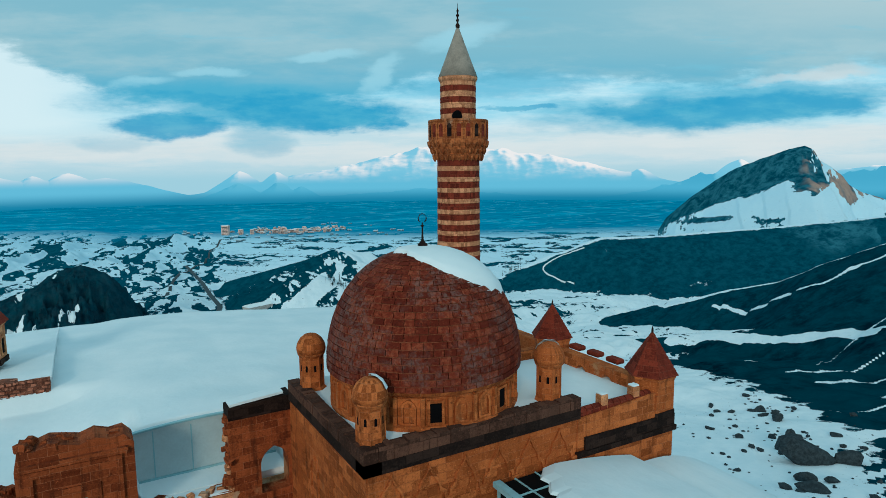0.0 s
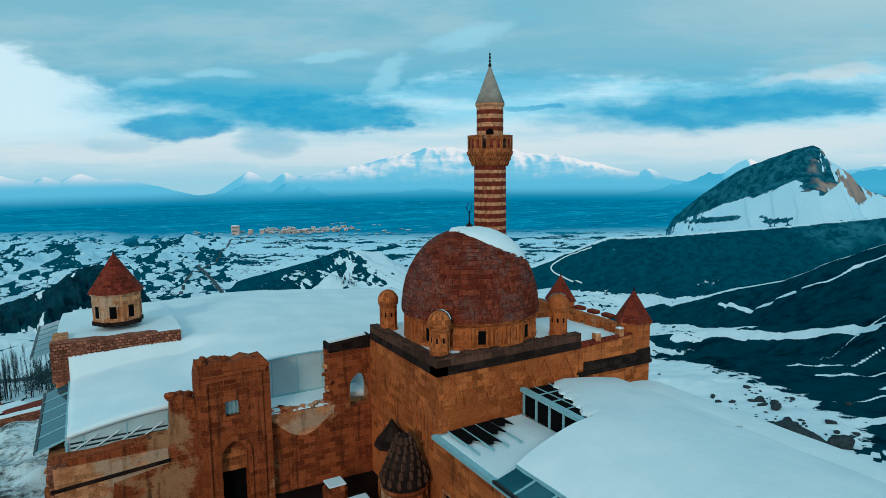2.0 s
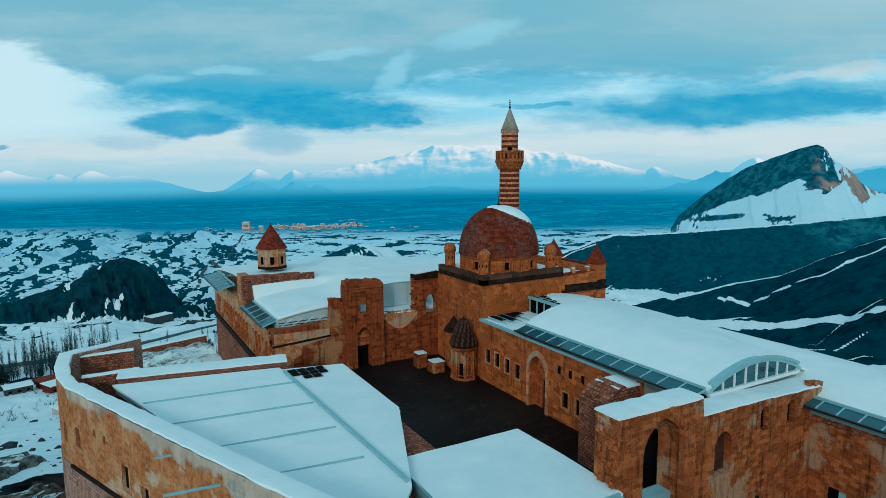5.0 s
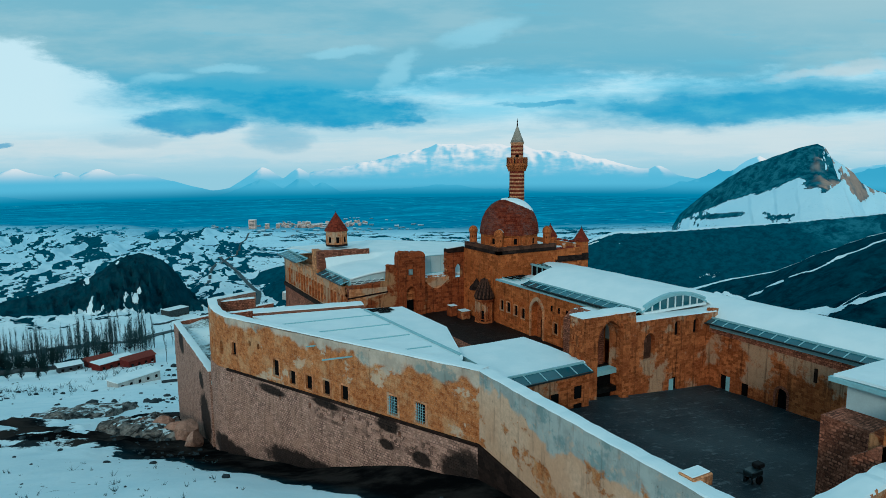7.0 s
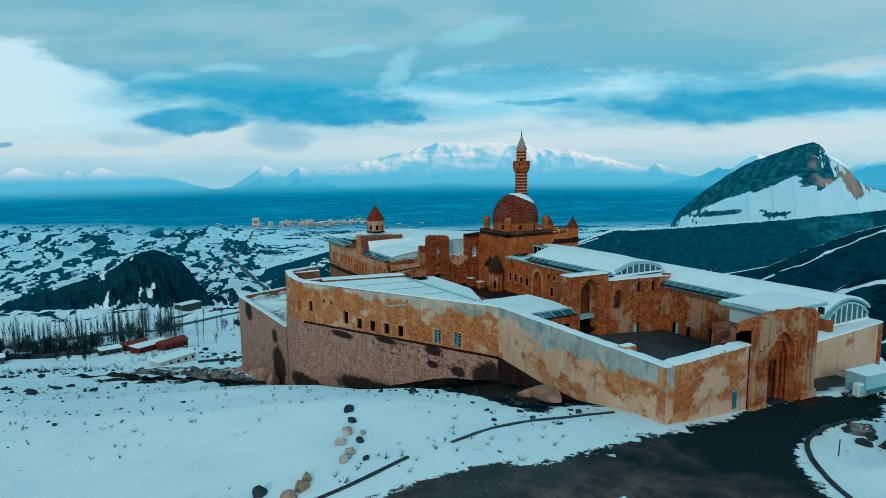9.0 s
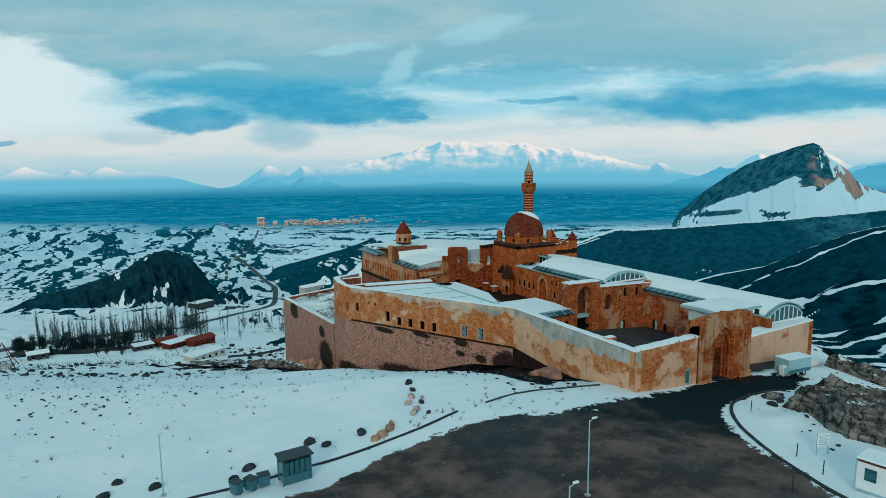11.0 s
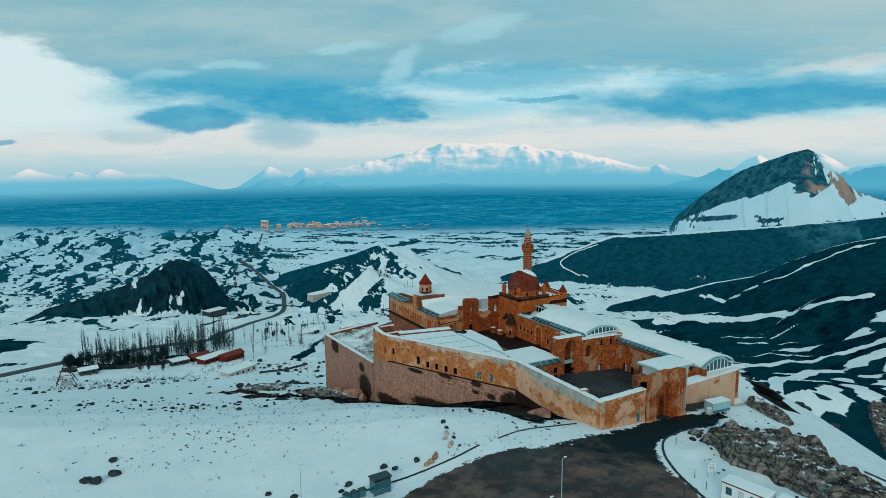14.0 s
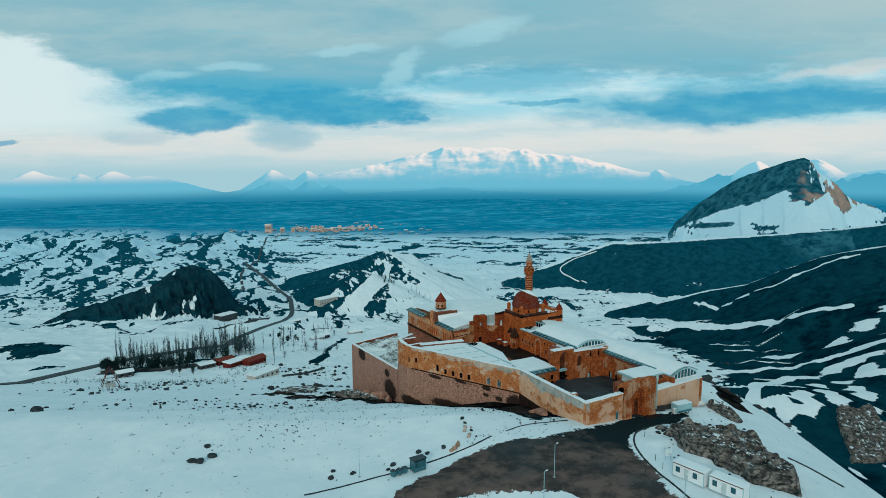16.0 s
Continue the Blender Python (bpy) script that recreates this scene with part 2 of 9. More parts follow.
def plastered(name, top, low, grey=(0.40, 0.44, 0.42), cream=(0.62, 0.40, 0.28), cover=0.0):
    """Orange stone that shows through torn plaster: grey above, cream below."""
    m, g, bsdf = material(name, 0.9)
    uv = g.n.new("ShaderNodeTexCoord").outputs["UV"]
    pos = g.n.new("ShaderNodeNewGeometry").outputs["Position"]
    z = g.add("ShaderNodeSeparateXYZ", Vector=pos).outputs[2]
    br = g.add("ShaderNodeTexBrick", Vector=g.mix(0.05, uv, g.noise(uv, 1.3, 2.0, 0.5, True), "LINEAR_LIGHT"), Scale=1.0, Color1=(0, 0, 0), Color2=(1, 1, 1), Mortar=(0.5, 0.5, 0.5))
    br.inputs["Brick Width"].default_value, br.inputs["Row Height"].default_value = 0.55, 0.28
    br.inputs["Mortar Size"].default_value = 0.014
    grain, pit = g.noise(pos, 9.0, 6.0, 0.7), g.noise(pos, 3.0, 7.0, 0.72)
    big, mid = g.noise(pos, 0.16, 5.0, 0.55), g.noise(pos, 0.55, 7.0, 0.66)
    rock = g.mix(g.step(g.math("ADD", g.math("MULTIPLY", br.outputs[0], 0.18), g.math("MULTIPLY", pit, 0.82)), 0.32, 0.66), (0.27, 0.072, 0.018), (0.56, 0.20, 0.066))
    rock = g.mix(g.math("MULTIPLY", br.outputs[1], 0.28), rock, (0.50, 0.29, 0.16))
    rock = g.mix(g.math("MULTIPLY", g.step(mid, 0.48, 0.64), 0.6), rock, (0.60, 0.34, 0.17))
    fleck = g.noise(pos, 15.0, 4.0, 0.6)
    rock = g.mix(g.math("MULTIPLY", g.step(fleck, 0.56, 0.66), 0.45), rock, (0.70, 0.45, 0.26))
    rock = g.mix(g.math("MULTIPLY", g.step(fleck, 0.43, 0.34), 0.55), rock, (0.09, 0.025, 0.008))
    coat = g.mix(g.step(pit, 0.36, 0.66), tuple(0.84 * v for v in cream), tuple(1.06 * v for v in cream))
    coat = g.mix(g.math("MULTIPLY", g.step(big, 0.44, 0.60), 0.55), coat, (0.56, 0.30, 0.17))
    wave = g.math("ADD", z, g.math("ADD", g.math("MULTIPLY", g.math("SUBTRACT", big, 0.5), 7.0), g.math("MULTIPLY", g.math("SUBTRACT", mid, 0.5), 1.6)))
    upper = g.mix(g.step(mid, 0.40, 0.62), tuple(0.75 * v for v in grey), grey)
    upper = g.mix(g.math("MULTIPLY", g.step(g.noise(pos, 1.3, 7.0, 0.7), 0.52, 0.66), 0.5), upper, cream)
    upper = g.mix(g.math("MULTIPLY", g.step(g.noise(pos, 0.32, 7.0, 0.7), 0.54, 0.62), 0.6), upper, (0.11, 0.22, 0.23))
    coat = g.mix(g.step(wave, top - 0.25, top + 0.25), coat, upper)
    gone = g.step(g.math("ADD", g.noise(g.scaled(pos, (1, 1, 1.6), (3, 9, 0)), 0.2, 6.0, 0.6), g.math("MULTIPLY", g.math("SUBTRACT", pit, 0.5), 0.25)), 0.53 + cover, 0.57 + cover)
    gone = g.math("MULTIPLY", gone, g.math("MULTIPLY", g.step(wave, top + 0.9, top + 0.3), g.step(wave, low - 0.2, low + 0.3)))
    col = g.mix(gone, coat, rock)
    run = g.noise(g.scaled(uv, (2.0, 0.2, 1)), 1.0, 4.0, 0.6)
    col = g.mix(g.math("MULTIPLY", g.step(run, 0.52, 0.72), 0.35), col, (0.05, 0.022, 0.012))
    col = g.mix(g.math("MULTIPLY", g.step(pit, 0.38, 0.30), 0.5), col, (0.06, 0.03, 0.018))
    g.put(bsdf.inputs["Base Color"], col)
    bump(g, bsdf, g.math("SUBTRACT", g.math("ADD", g.math("MULTIPLY", grain, 0.4), g.math("MULTIPLY", g.math("SUBTRACT", 1.0, gone), 0.8)), g.math("MULTIPLY", br.outputs[1], gone)), 0.03, 0.8)
    return m


def plain(name, col, rough=0.6, metal=0.0, vary=0.25, scale=3.0, relief=0.004):
    m, g, bsdf = material(name, rough)
    pos = g.n.new("ShaderNodeNewGeometry").outputs["Position"]
    n1, n2 = g.noise(pos, scale, 5.0, 0.6), g.noise(pos, scale * 7, 4.0, 0.6)
    f = g.math("ADD", g.math("MULTIPLY", n1, 0.6), g.math("MULTIPLY", n2, 0.4))
    g.put(bsdf.inputs["Base Color"], g.mix(g.step(f, 0.3, 0.7), tuple(v * (1 - vary) for v in col), tuple(min(1, v * (1 + vary)) for v in col)))
    bsdf.inputs["Metallic"].default_value = metal
    if relief:
        bump(g, bsdf, f, relief, 0.6)
    return m


def snow_mat():
    m, g, bsdf = material("snow", 0.75)
    pos = g.n.new("ShaderNodeNewGeometry").outputs["Position"]
    n1, n2 = g.noise(pos, 0.35, 4.0), g.noise(pos, 5.0, 5.0)
    col = g.mix(g.step(n1, 0.3, 0.7), (0.70, 0.80, 0.83), (0.78, 0.85, 0.87))
    g.put(bsdf.inputs["Base Color"], col)
    bsdf.inputs["Subsurface Weight"].default_value = 0.0
    bump(g, bsdf, g.math("ADD", g.math("MULTIPLY", n1, 2.0), g.math("MULTIPLY", n2, 0.15)), 0.12, 0.5)
    return m


SNOW = snow_mat()
DARKSTONE = stone("dark_brown_stone", (0.045, 0.03, 0.024), (0.10, 0.065, 0.05), (0.06, 0.042, 0.034), (0.02, 0.015, 0.012), (0.9, 0.5), None, 0, 0.2)
MOSQUE = stone("mosque_stone", (0.29, 0.105, 0.030), (0.42, 0.175, 0.058), (0.34, 0.125, 0.038), (0.40, 0.22, 0.11), (0.75, 0.36), (0.45, 0.27, 0.14), -0.08, 0.3)
HAREM = stone("harem_stone", (0.17, 0.05, 0.018), (0.27, 0.095, 0.035), (0.20, 0.065, 0.024), (0.36, 0.19, 0.10), (0.7, 0.36), (0.42, 0.24, 0.12), 0.0, 0.4)
PALE = stone("pale_stone", (0.40, 0.24, 0.12), (0.52, 0.34, 0.19), (0.34, 0.15, 0.06), (0.45, 0.33, 0.22), (0.55, 0.30), (0.52, 0.40, 0.28), 0.05, 0.2)
COURT = stone("court_stone", (0.25, 0.095, 0.032), (0.38, 0.17, 0.065), (0.20, 0.070, 0.025), (0.36, 0.2, 0.1), (0.55, 0.28), (0.46, 0.33, 0.22), 0.03, 0.4)
PLASTERED = plastered("plastered_wall", 13.9, 8.0, (0.42, 0.44, 0.41), (0.66, 0.42, 0.28), 0.0)
FRONTWALL = plastered("front_wall", 15.6, 11.2, cover=-0.10)
RIGHTWALL = plastered("right_plastered_wall", 13.0, 4.0, (0.58, 0.44, 0.34), (0.62, 0.42, 0.30), 0.08)
OUTER = plastered("outer_stone", 13.2, 5.0, (0.56, 0.45, 0.36), (0.60, 0.42, 0.29), -0.16)
# spots: dark stains higher up; at the foot they paint its shade
GREY = stone("retaining_stone", (0.36, 0.30, 0.275), (0.44, 0.375, 0.345), (0.39, 0.32, 0.28), (0.045, 0.036, 0.034), (0.36, 0.24), None, 0, 0.2, 0.035, 0.05, 0.12,
             [(-18.4, -2.0, 8.3, 1.5, 0.75), (-18.4, -2.0, 6.4, 1.0, 0.5), (-16.9, -6.0, 6.3, 1.2, 0.7), (-24.8, 15.0, 7.2, 2.6, 0.5), (-21.5, 6.2, 8.0, 2.2, 0.45), (-15.0, -10.5, 6.2, 2.6, 2.4),
              (-27.9, 23.4, -2.6, 6.0, 1.6), (-22.0, 8.0, 0.2, 9.0, 1.6), (-29.4, 60.0, 2.0, 3.2, 2.0), (-29.1, 39.3, 1.6, 1.8, 1.3), (-29.1, 37.0, -3.2, 4.6, 3.4)])
RUBBLE = stone("rubble_stone", (0.17, 0.085, 0.06), (0.36, 0.20, 0.145), (0.27, 0.14, 0.10), (0.05, 0.03, 0.025), (0.34, 0.22), None, 0, 0.2, 0.045, 0.08)
BLACK = stone("black_stone", (0.010, 0.008, 0.0075), (0.026, 0.021, 0.019), (0.015, 0.012, 0.011), (0.008, 0.006, 0.006), (0.7, 0.35), None, 0, 0.2)
MAROON = stone("maroon_stone", (0.11, 0.025, 0.016), (0.17, 0.04, 0.024), (0.13, 0.03, 0.02), (0.2, 0.08, 0.05), (0.5, 0.25), None, 0, 0.15)
CREAM = stone("cream_stone", (0.42, 0.25, 0.14), (0.54, 0.36, 0.22), (0.46, 0.29, 0.17), (0.4, 0.25, 0.15), (0.5, 0.25), None, 0, 0.15)
STEEL = plain("painted_steel", (0.26, 0.47, 0.52), 0.45, 0.0, 0.12)
PANEL = plain("roof_panel", (0.45, 0.55, 0.57), 0.5, 0.0, 0.08, 1.2)
DARKSTEEL = plain("dark_steel", (0.03, 0.045, 0.05), 0.4, 0.5, 0.2)
# near-black for panes and for sheets that paint the shade inside openings
DARK = plain("opening_shade_and_panes", (0.002, 0.002, 0.0025), 1.0, 0.0, 0.3)
WHITE = plain("white_panel", (0.72, 0.78, 0.80), 0.5, 0.0, 0.08)
TEAL = plain("teal_paint", (0.03, 0.13, 0.17), 0.45, 0.0, 0.25)
ROOFRED = plain("red_roof", (0.16, 0.035, 0.025), 0.7, 0.0, 0.3)
BARK = plain("bark", (0.022, 0.03, 0.034), 0.9, 0.0, 0.4, 2.0)
TWIG = plain("twig", (0.04, 0.085, 0.095), 0.9, 0.0, 0.3, 2.0)


def glass_mat():
    m, g, bsdf = material("window_glass", 0.08)
    pos = g.n.new("ShaderNodeNewGeometry").outputs["Position"]
    g.put(bsdf.inputs["Base Color"], g.mix(g.noise(pos, 0.7), (0.004, 0.06, 0.085), (0.012, 0.11, 0.14)))
    bsdf.inputs["Specular IOR Level"].default_value = 0.7
    return m


GLASS = glass_mat()


def dome_mat():
    """Red stone slabs, each of its own tone, with grey lichen."""
    m, g, bsdf = material("dome_stone", 0.85)
    pos = g.n.new("ShaderNodeNewGeometry").outputs["Position"]
    isl = g.n.new("ShaderNodeNewGeometry").outputs["Random Per Island"]
    ob = g.n.new("ShaderNodeObjectInfo").outputs["Random"]
    r = g.math("FRACT", g.math("ADD", isl, ob))
    grain = g.noise(pos, 7.0, 6.0, 0.7)
    col = g.mix(r, (0.085, 0.010, 0.004), (0.165, 0.022, 0.009))
    col = g.mix(g.step(g.math("ADD", grain, g.math("MULTIPLY", r, 0.15)), 0.54, 0.80), col, (0.27, 0.065, 0.030))
    lich = g.math("MULTIPLY", g.step(g.noise(pos, 0.5, 5.0, 0.65), 0.46, 0.60), g.step(g.noise(pos, 5.0, 6.0, 0.7), 0.42, 0.60))
    col = g.mix(g.math("MULTIPLY", lich, 0.55), col, (0.17, 0.115, 0.10))
    dirt = g.noise(pos, 11.0, 5.0, 0.7)
    col = g.mix(g.math("MULTIPLY", g.step(dirt, 0.46, 0.36), 0.7), col, (0.022, 0.004, 0.002))
    g.put(bsdf.inputs["Base Color"], col)
    bump(g, bsdf, grain, 0.03, 0.7)
    return m


DOME = dome_mat()


def ground_mat():
    m, g, bsdf = material("ground", 0.9)
    bsdf.inputs["Specular IOR Level"].default_value = 0.0
    pos = g.n.new("ShaderNodeNewGeometry").outputs["Position"]

    def attr(name):
        node = g.n.new("ShaderNodeAttribute")
        node.attribute_name = name
        return node.outputs["Fac"]

    bare, gravel, field, rocky, tan, slate = (attr(k) for k in ("bare", "gravel", "field", "rocky", "tan", "slate"))
    n_f, n_m, n_l = g.noise(pos, 2.5, 6.0, 0.65), g.noise(pos, 0.16, 7.0, 0.62), g.noise(pos, 0.022, 8.0, 0.6)
    snow = g.mix(g.step(n_m, 0.3, 0.7), (0.68, 0.79, 0.83), (0.77, 0.85, 0.875))
    turf = g.noise(pos, 0.09, 8.0, 0.72)
    earth = g.mix(g.step(turf, 0.36, 0.64), (0.0003, 0.011, 0.020), (0.0035, 0.046, 0.066))
    earth = g.mix(g.step(n_l, 0.40, 0.62), earth, g.mix(turf, (0.0005, 0.020, 0.033), (0.006, 0.062, 0.085)))
    rock = g.mix(g.step(n_m, 0.4, 0.62), (0.004, 0.0045, 0.005), (0.034, 0.028, 0.025))
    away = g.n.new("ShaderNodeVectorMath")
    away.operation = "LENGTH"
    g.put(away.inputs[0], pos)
    # bluer, lighter earth with distance: aerial haze put into the base colour
    hazy_earth = g.mix(g.step(turf, 0.30, 0.70), (0.002, 0.055, 0.088), (0.012, 0.105, 0.155))
    earth = g.mix(g.math("MULTIPLY", g.step(away.outputs["Value"], 300.0, 1500.0), 0.85), earth, hazy_earth)
    earth = g.mix(rocky, earth, rock)
    crack = g.noise(g.scaled(pos, (0.05, 0.05, 0.018)), 1.0, 8.0, 0.7)
    earth = g.mix(slate, earth, g.mix(g.step(crack, 0.36, 0.66), (0.003, 0.055, 0.088), (0.036, 0.165, 0.22)))
    earth = g.mix(tan, earth, g.mix(turf, (0.10, 0.10, 0.11), (0.62, 0.42, 0.32)))
    cover = g.math("ADD", bare, g.math("ADD", g.math("MULTIPLY", g.math("SUBTRACT", n_m, 0.5), 1.1), g.math("ADD", g.math("MULTIPLY", g.math("SUBTRACT", n_f, 0.5), 0.22), g.math("MULTIPLY", g.math("SUBTRACT", n_l, 0.5), 0.8))))
    # far snow tinted blue, haze again carried by the colour
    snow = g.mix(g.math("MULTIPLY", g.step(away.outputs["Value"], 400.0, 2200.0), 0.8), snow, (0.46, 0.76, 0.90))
    col = g.mix(g.step(cover, 0.46, 0.54), snow, earth)
    speck = g.math("MULTIPLY", g.step(g.noise(pos, 0.85, 4.0, 0.6), 0.66, 0.70), g.step(g.noise(pos, 0.045, 4.0, 0.6), 0.50, 0.60))
    col = g.mix(g.math("MULTIPLY", speck, 0.9), col, (0.02, 0.04, 0.045))
    # wide farmland with thin snow strips, distance haze put into its blue tones
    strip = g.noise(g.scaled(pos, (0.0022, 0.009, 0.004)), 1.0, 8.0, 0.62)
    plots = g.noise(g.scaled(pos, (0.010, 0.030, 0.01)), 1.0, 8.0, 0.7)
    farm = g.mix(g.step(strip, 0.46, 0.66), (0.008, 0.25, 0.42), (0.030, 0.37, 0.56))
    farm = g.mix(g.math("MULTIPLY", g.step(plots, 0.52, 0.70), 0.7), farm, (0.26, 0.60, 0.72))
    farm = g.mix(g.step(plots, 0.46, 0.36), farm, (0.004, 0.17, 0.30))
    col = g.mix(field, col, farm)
    wet = g.mix(g.step(g.noise(pos, 0.22, 6.0, 0.65), 0.38, 0.62), (0.050, 0.046, 0.045), (0.150, 0.112, 0.098))
    wet = g.mix(g.math("MULTIPLY", g.step(g.noise(pos, 0.045, 5.0, 0.6), 0.44, 0.60), 0.75), wet, g.mix(n_f, (0.014, 0.030, 0.038), (0.055, 0.075, 0.082)))
    wet = g.mix(g.step(n_f, 0.62, 0.7), wet, (0.20, 0.175, 0.155))
    lane = g.n.new("ShaderNodeVectorMath")
    lane.operation = "DISTANCE"
    g.put(lane.inputs[0], g.scaled(pos, (1.0, 1.6, 0.0)))
    lane.inputs[1].default_value = (-2.0, -66.0, 0.0)
    soaked = g.step(g.math("ADD", lane.outputs["Value"], g.math("MULTIPLY", g.math("SUBTRACT", g.noise(pos, 0.12, 6.0, 0.65), 0.5), 26.0)), 26.0, 17.0)
    wet = g.mix(soaked, wet, g.mix(n_f, (0.004, 0.014, 0.018), (0.022, 0.036, 0.040)))
    gv = g.step(g.math("ADD", gravel, g.math("MULTIPLY", g.math("SUBTRACT", g.noise(pos, 0.7, 8.0, 0.75), 0.5), 1.3)), 0.47, 0.53)
    col = g.mix(gv, col, wet)
    g.put(bsdf.inputs["Base Color"], col)
    g.put(bsdf.inputs["Roughness"], g.mix(gv, (0.8, 0.8, 0.8), (0.45, 0.45, 0.45)))
    h = g.math("ADD", g.math("MULTIPLY", n_f, 0.12), g.math("MULTIPLY", n_m, 1.2))
    bump(g, bsdf, h, 0.6, 0.4)
    return m


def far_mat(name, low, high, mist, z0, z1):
    """Mountains at the edge of sight: a glowing backdrop, snow above, mist below; sunlight and mist are put into its
    colour.
    """
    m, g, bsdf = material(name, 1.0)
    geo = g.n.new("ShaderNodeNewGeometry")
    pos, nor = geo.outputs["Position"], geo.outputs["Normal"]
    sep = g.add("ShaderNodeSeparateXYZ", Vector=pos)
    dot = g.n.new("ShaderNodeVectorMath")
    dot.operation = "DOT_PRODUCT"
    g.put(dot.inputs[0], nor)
    # fixed direction standing for the sun; faces turned to it get the lit colour
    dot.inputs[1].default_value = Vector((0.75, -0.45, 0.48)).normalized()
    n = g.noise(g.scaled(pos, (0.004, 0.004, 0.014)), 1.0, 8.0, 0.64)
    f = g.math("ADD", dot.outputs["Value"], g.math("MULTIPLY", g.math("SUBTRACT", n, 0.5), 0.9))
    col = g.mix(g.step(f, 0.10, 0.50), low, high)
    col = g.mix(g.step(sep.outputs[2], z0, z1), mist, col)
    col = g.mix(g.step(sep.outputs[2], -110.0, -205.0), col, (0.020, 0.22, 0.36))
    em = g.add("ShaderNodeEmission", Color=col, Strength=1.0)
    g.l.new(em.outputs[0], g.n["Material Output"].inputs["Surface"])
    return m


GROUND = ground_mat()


def cobble_mat(name, low, high, worn):
    m, g, bsdf = material(name, 0.5)
    pos = g.n.new("ShaderNodeNewGeometry").outputs["Position"]
    rows = g.noise(g.scaled(pos, (0.5, 2.2, 1)), 1.0, 6.0, 0.7)
    n = g.noise(pos, 2.2, 6.0, 0.7)
    col = g.mix(g.step(g.noise(pos, 0.12, 4.0), 0.4, 0.65), low, high)
    col = g.mix(g.math("MULTIPLY", g.step(g.math("ADD", g.math("MULTIPLY", rows, 0.6), g.math("MULTIPLY", n, 0.4)), 0.53, 0.62), 0.8), col, worn)
    g.put(bsdf.inputs["Base Color"], col)
    bsdf.inputs["Specular IOR Level"].default_value = 0.1
    bump(g, bsdf, n, 0.08, 0.7)
    return m


COBBLE = cobble_mat("damp_cobbles", (0.013, 0.024, 0.031), (0.034, 0.050, 0.058), (0.11, 0.13, 0.14))
# wet paving with the inner court's low ambient light put into darker tones
SHADEDCOBBLE = cobble_mat("shaded_wet_cobbles", (0.0025, 0.0035, 0.004), (0.010, 0.010, 0.010), (0.050, 0.040, 0.034))
ASPHALT = plain("asphalt", (0.035, 0.05, 0.056), 0.6, 0.0, 0.25, 0.8, 0.01)
ROCK = plain("boulder_rock", (0.030, 0.042, 0.048), 0.9, 0.0, 0.6, 1.1, 0.12)
TANROCK = plain("tan_rock", (0.34, 0.22, 0.15), 0.9, 0.0, 0.4, 1.5, 0.06)

# ---- building helpers ----


def uv_box(me):
    """Metre-true texture coordinates: along the face and up."""
    layer = me.uv_layers.new(name="UVMap")
    uv = np.zeros((len(me.loops), 2))
    co = [v.co for v in me.vertices]
    for p in me.polygons:
        n = p.normal
        if abs(n.z) > 0.8:
            for li in p.loop_indices:
                c = co[me.loops[li].vertex_index]
                uv[li] = c.x, c.y
        else:
            t = Vector((-n.y, n.x, 0)).normalized()
            for li in p.loop_indices:
                c = co[me.loops[li].vertex_index]
                uv[li] = c.dot(t), c.z
    layer.data.foreach_set("uv", uv.ravel())


def part(name, bm, mat, parent=None, label="", smooth=False):
    """Link a bmesh as one mesh object, under a thing if one is given."""
    bmesh.ops.recalc_face_normals(bm, faces=bm.faces)
    me = bpy.data.meshes.new(name)
    bm.to_mesh(me)
    bm.free()
    if smooth:
        me.shade_smooth()
    uv_box(me)
    me.materials.append(mat)
    ob = new(name, me)
    ob.parent = parent
    return tagged(ob, label)


def thing(name, label, category, at=(0, 0, 0), group="", kind=""):
    ob = new(name)
    ob.location = at
    return tagged(ob, label, category, group, kind)


def box(x0, x1, y0, y1, z0, z1, bm=None, bevel=0.0):
    own = bm is None
    bm = bmesh.new() if own else bm
    m = Matrix.Translation(((x0 + x1) / 2, (y0 + y1) / 2, (z0 + z1) / 2)) @ Matrix.Diagonal((x1 - x0, y1 - y0, z1 - z0, 1))
    got = bmesh.ops.create_cube(bm, size=1, matrix=m)
    if bevel:
        edges = {e for v in got["verts"] for e in v.link_edges}
        bmesh.ops.bevel(bm, geom=list(edges), offset=bevel, segments=1, affect="EDGES")
    return bm


def slab(outline, y0, y1, holes=(), to=None, bm=None):
    """A plate: outline and holes as (s, z) loops, from depth y0 to y1; to maps (s, depth, z) into place."""
    bm = bm or bmesh.new()
    to = to or (lambda s, d, z: (s, d, z))
    loops = [list(outline)] + [list(h) for h in holes]
    tris = geometry.tessellate_polygon([[Vector((s, z, 0)) for s, z in lp] for lp in loops])
    flat = [p for lp in loops for p in lp]
    front = [bm.verts.new(to(s, y0, z)) for s, z in flat]
    back = [bm.verts.new(to(s, y1, z)) for s, z in flat]
    for a, b, c in tris:
        if len({a, b, c}) == 3:
            bm.faces.new((front[a], front[b], front[c]))
            bm.faces.new((back[c], back[b], back[a]))
    k = 0
    for lp in loops:
        n = len(lp)
        for i in range(n):
            a, b = k + i, k + (i + 1) % n
            bm.faces.new((front[a], front[b], back[b], back[a]))
        k += n
    return bm


def rect(s, z, w, h):
    return [(s - w / 2, z), (s + w / 2, z), (s + w / 2, z + h), (s - w / 2, z + h)]


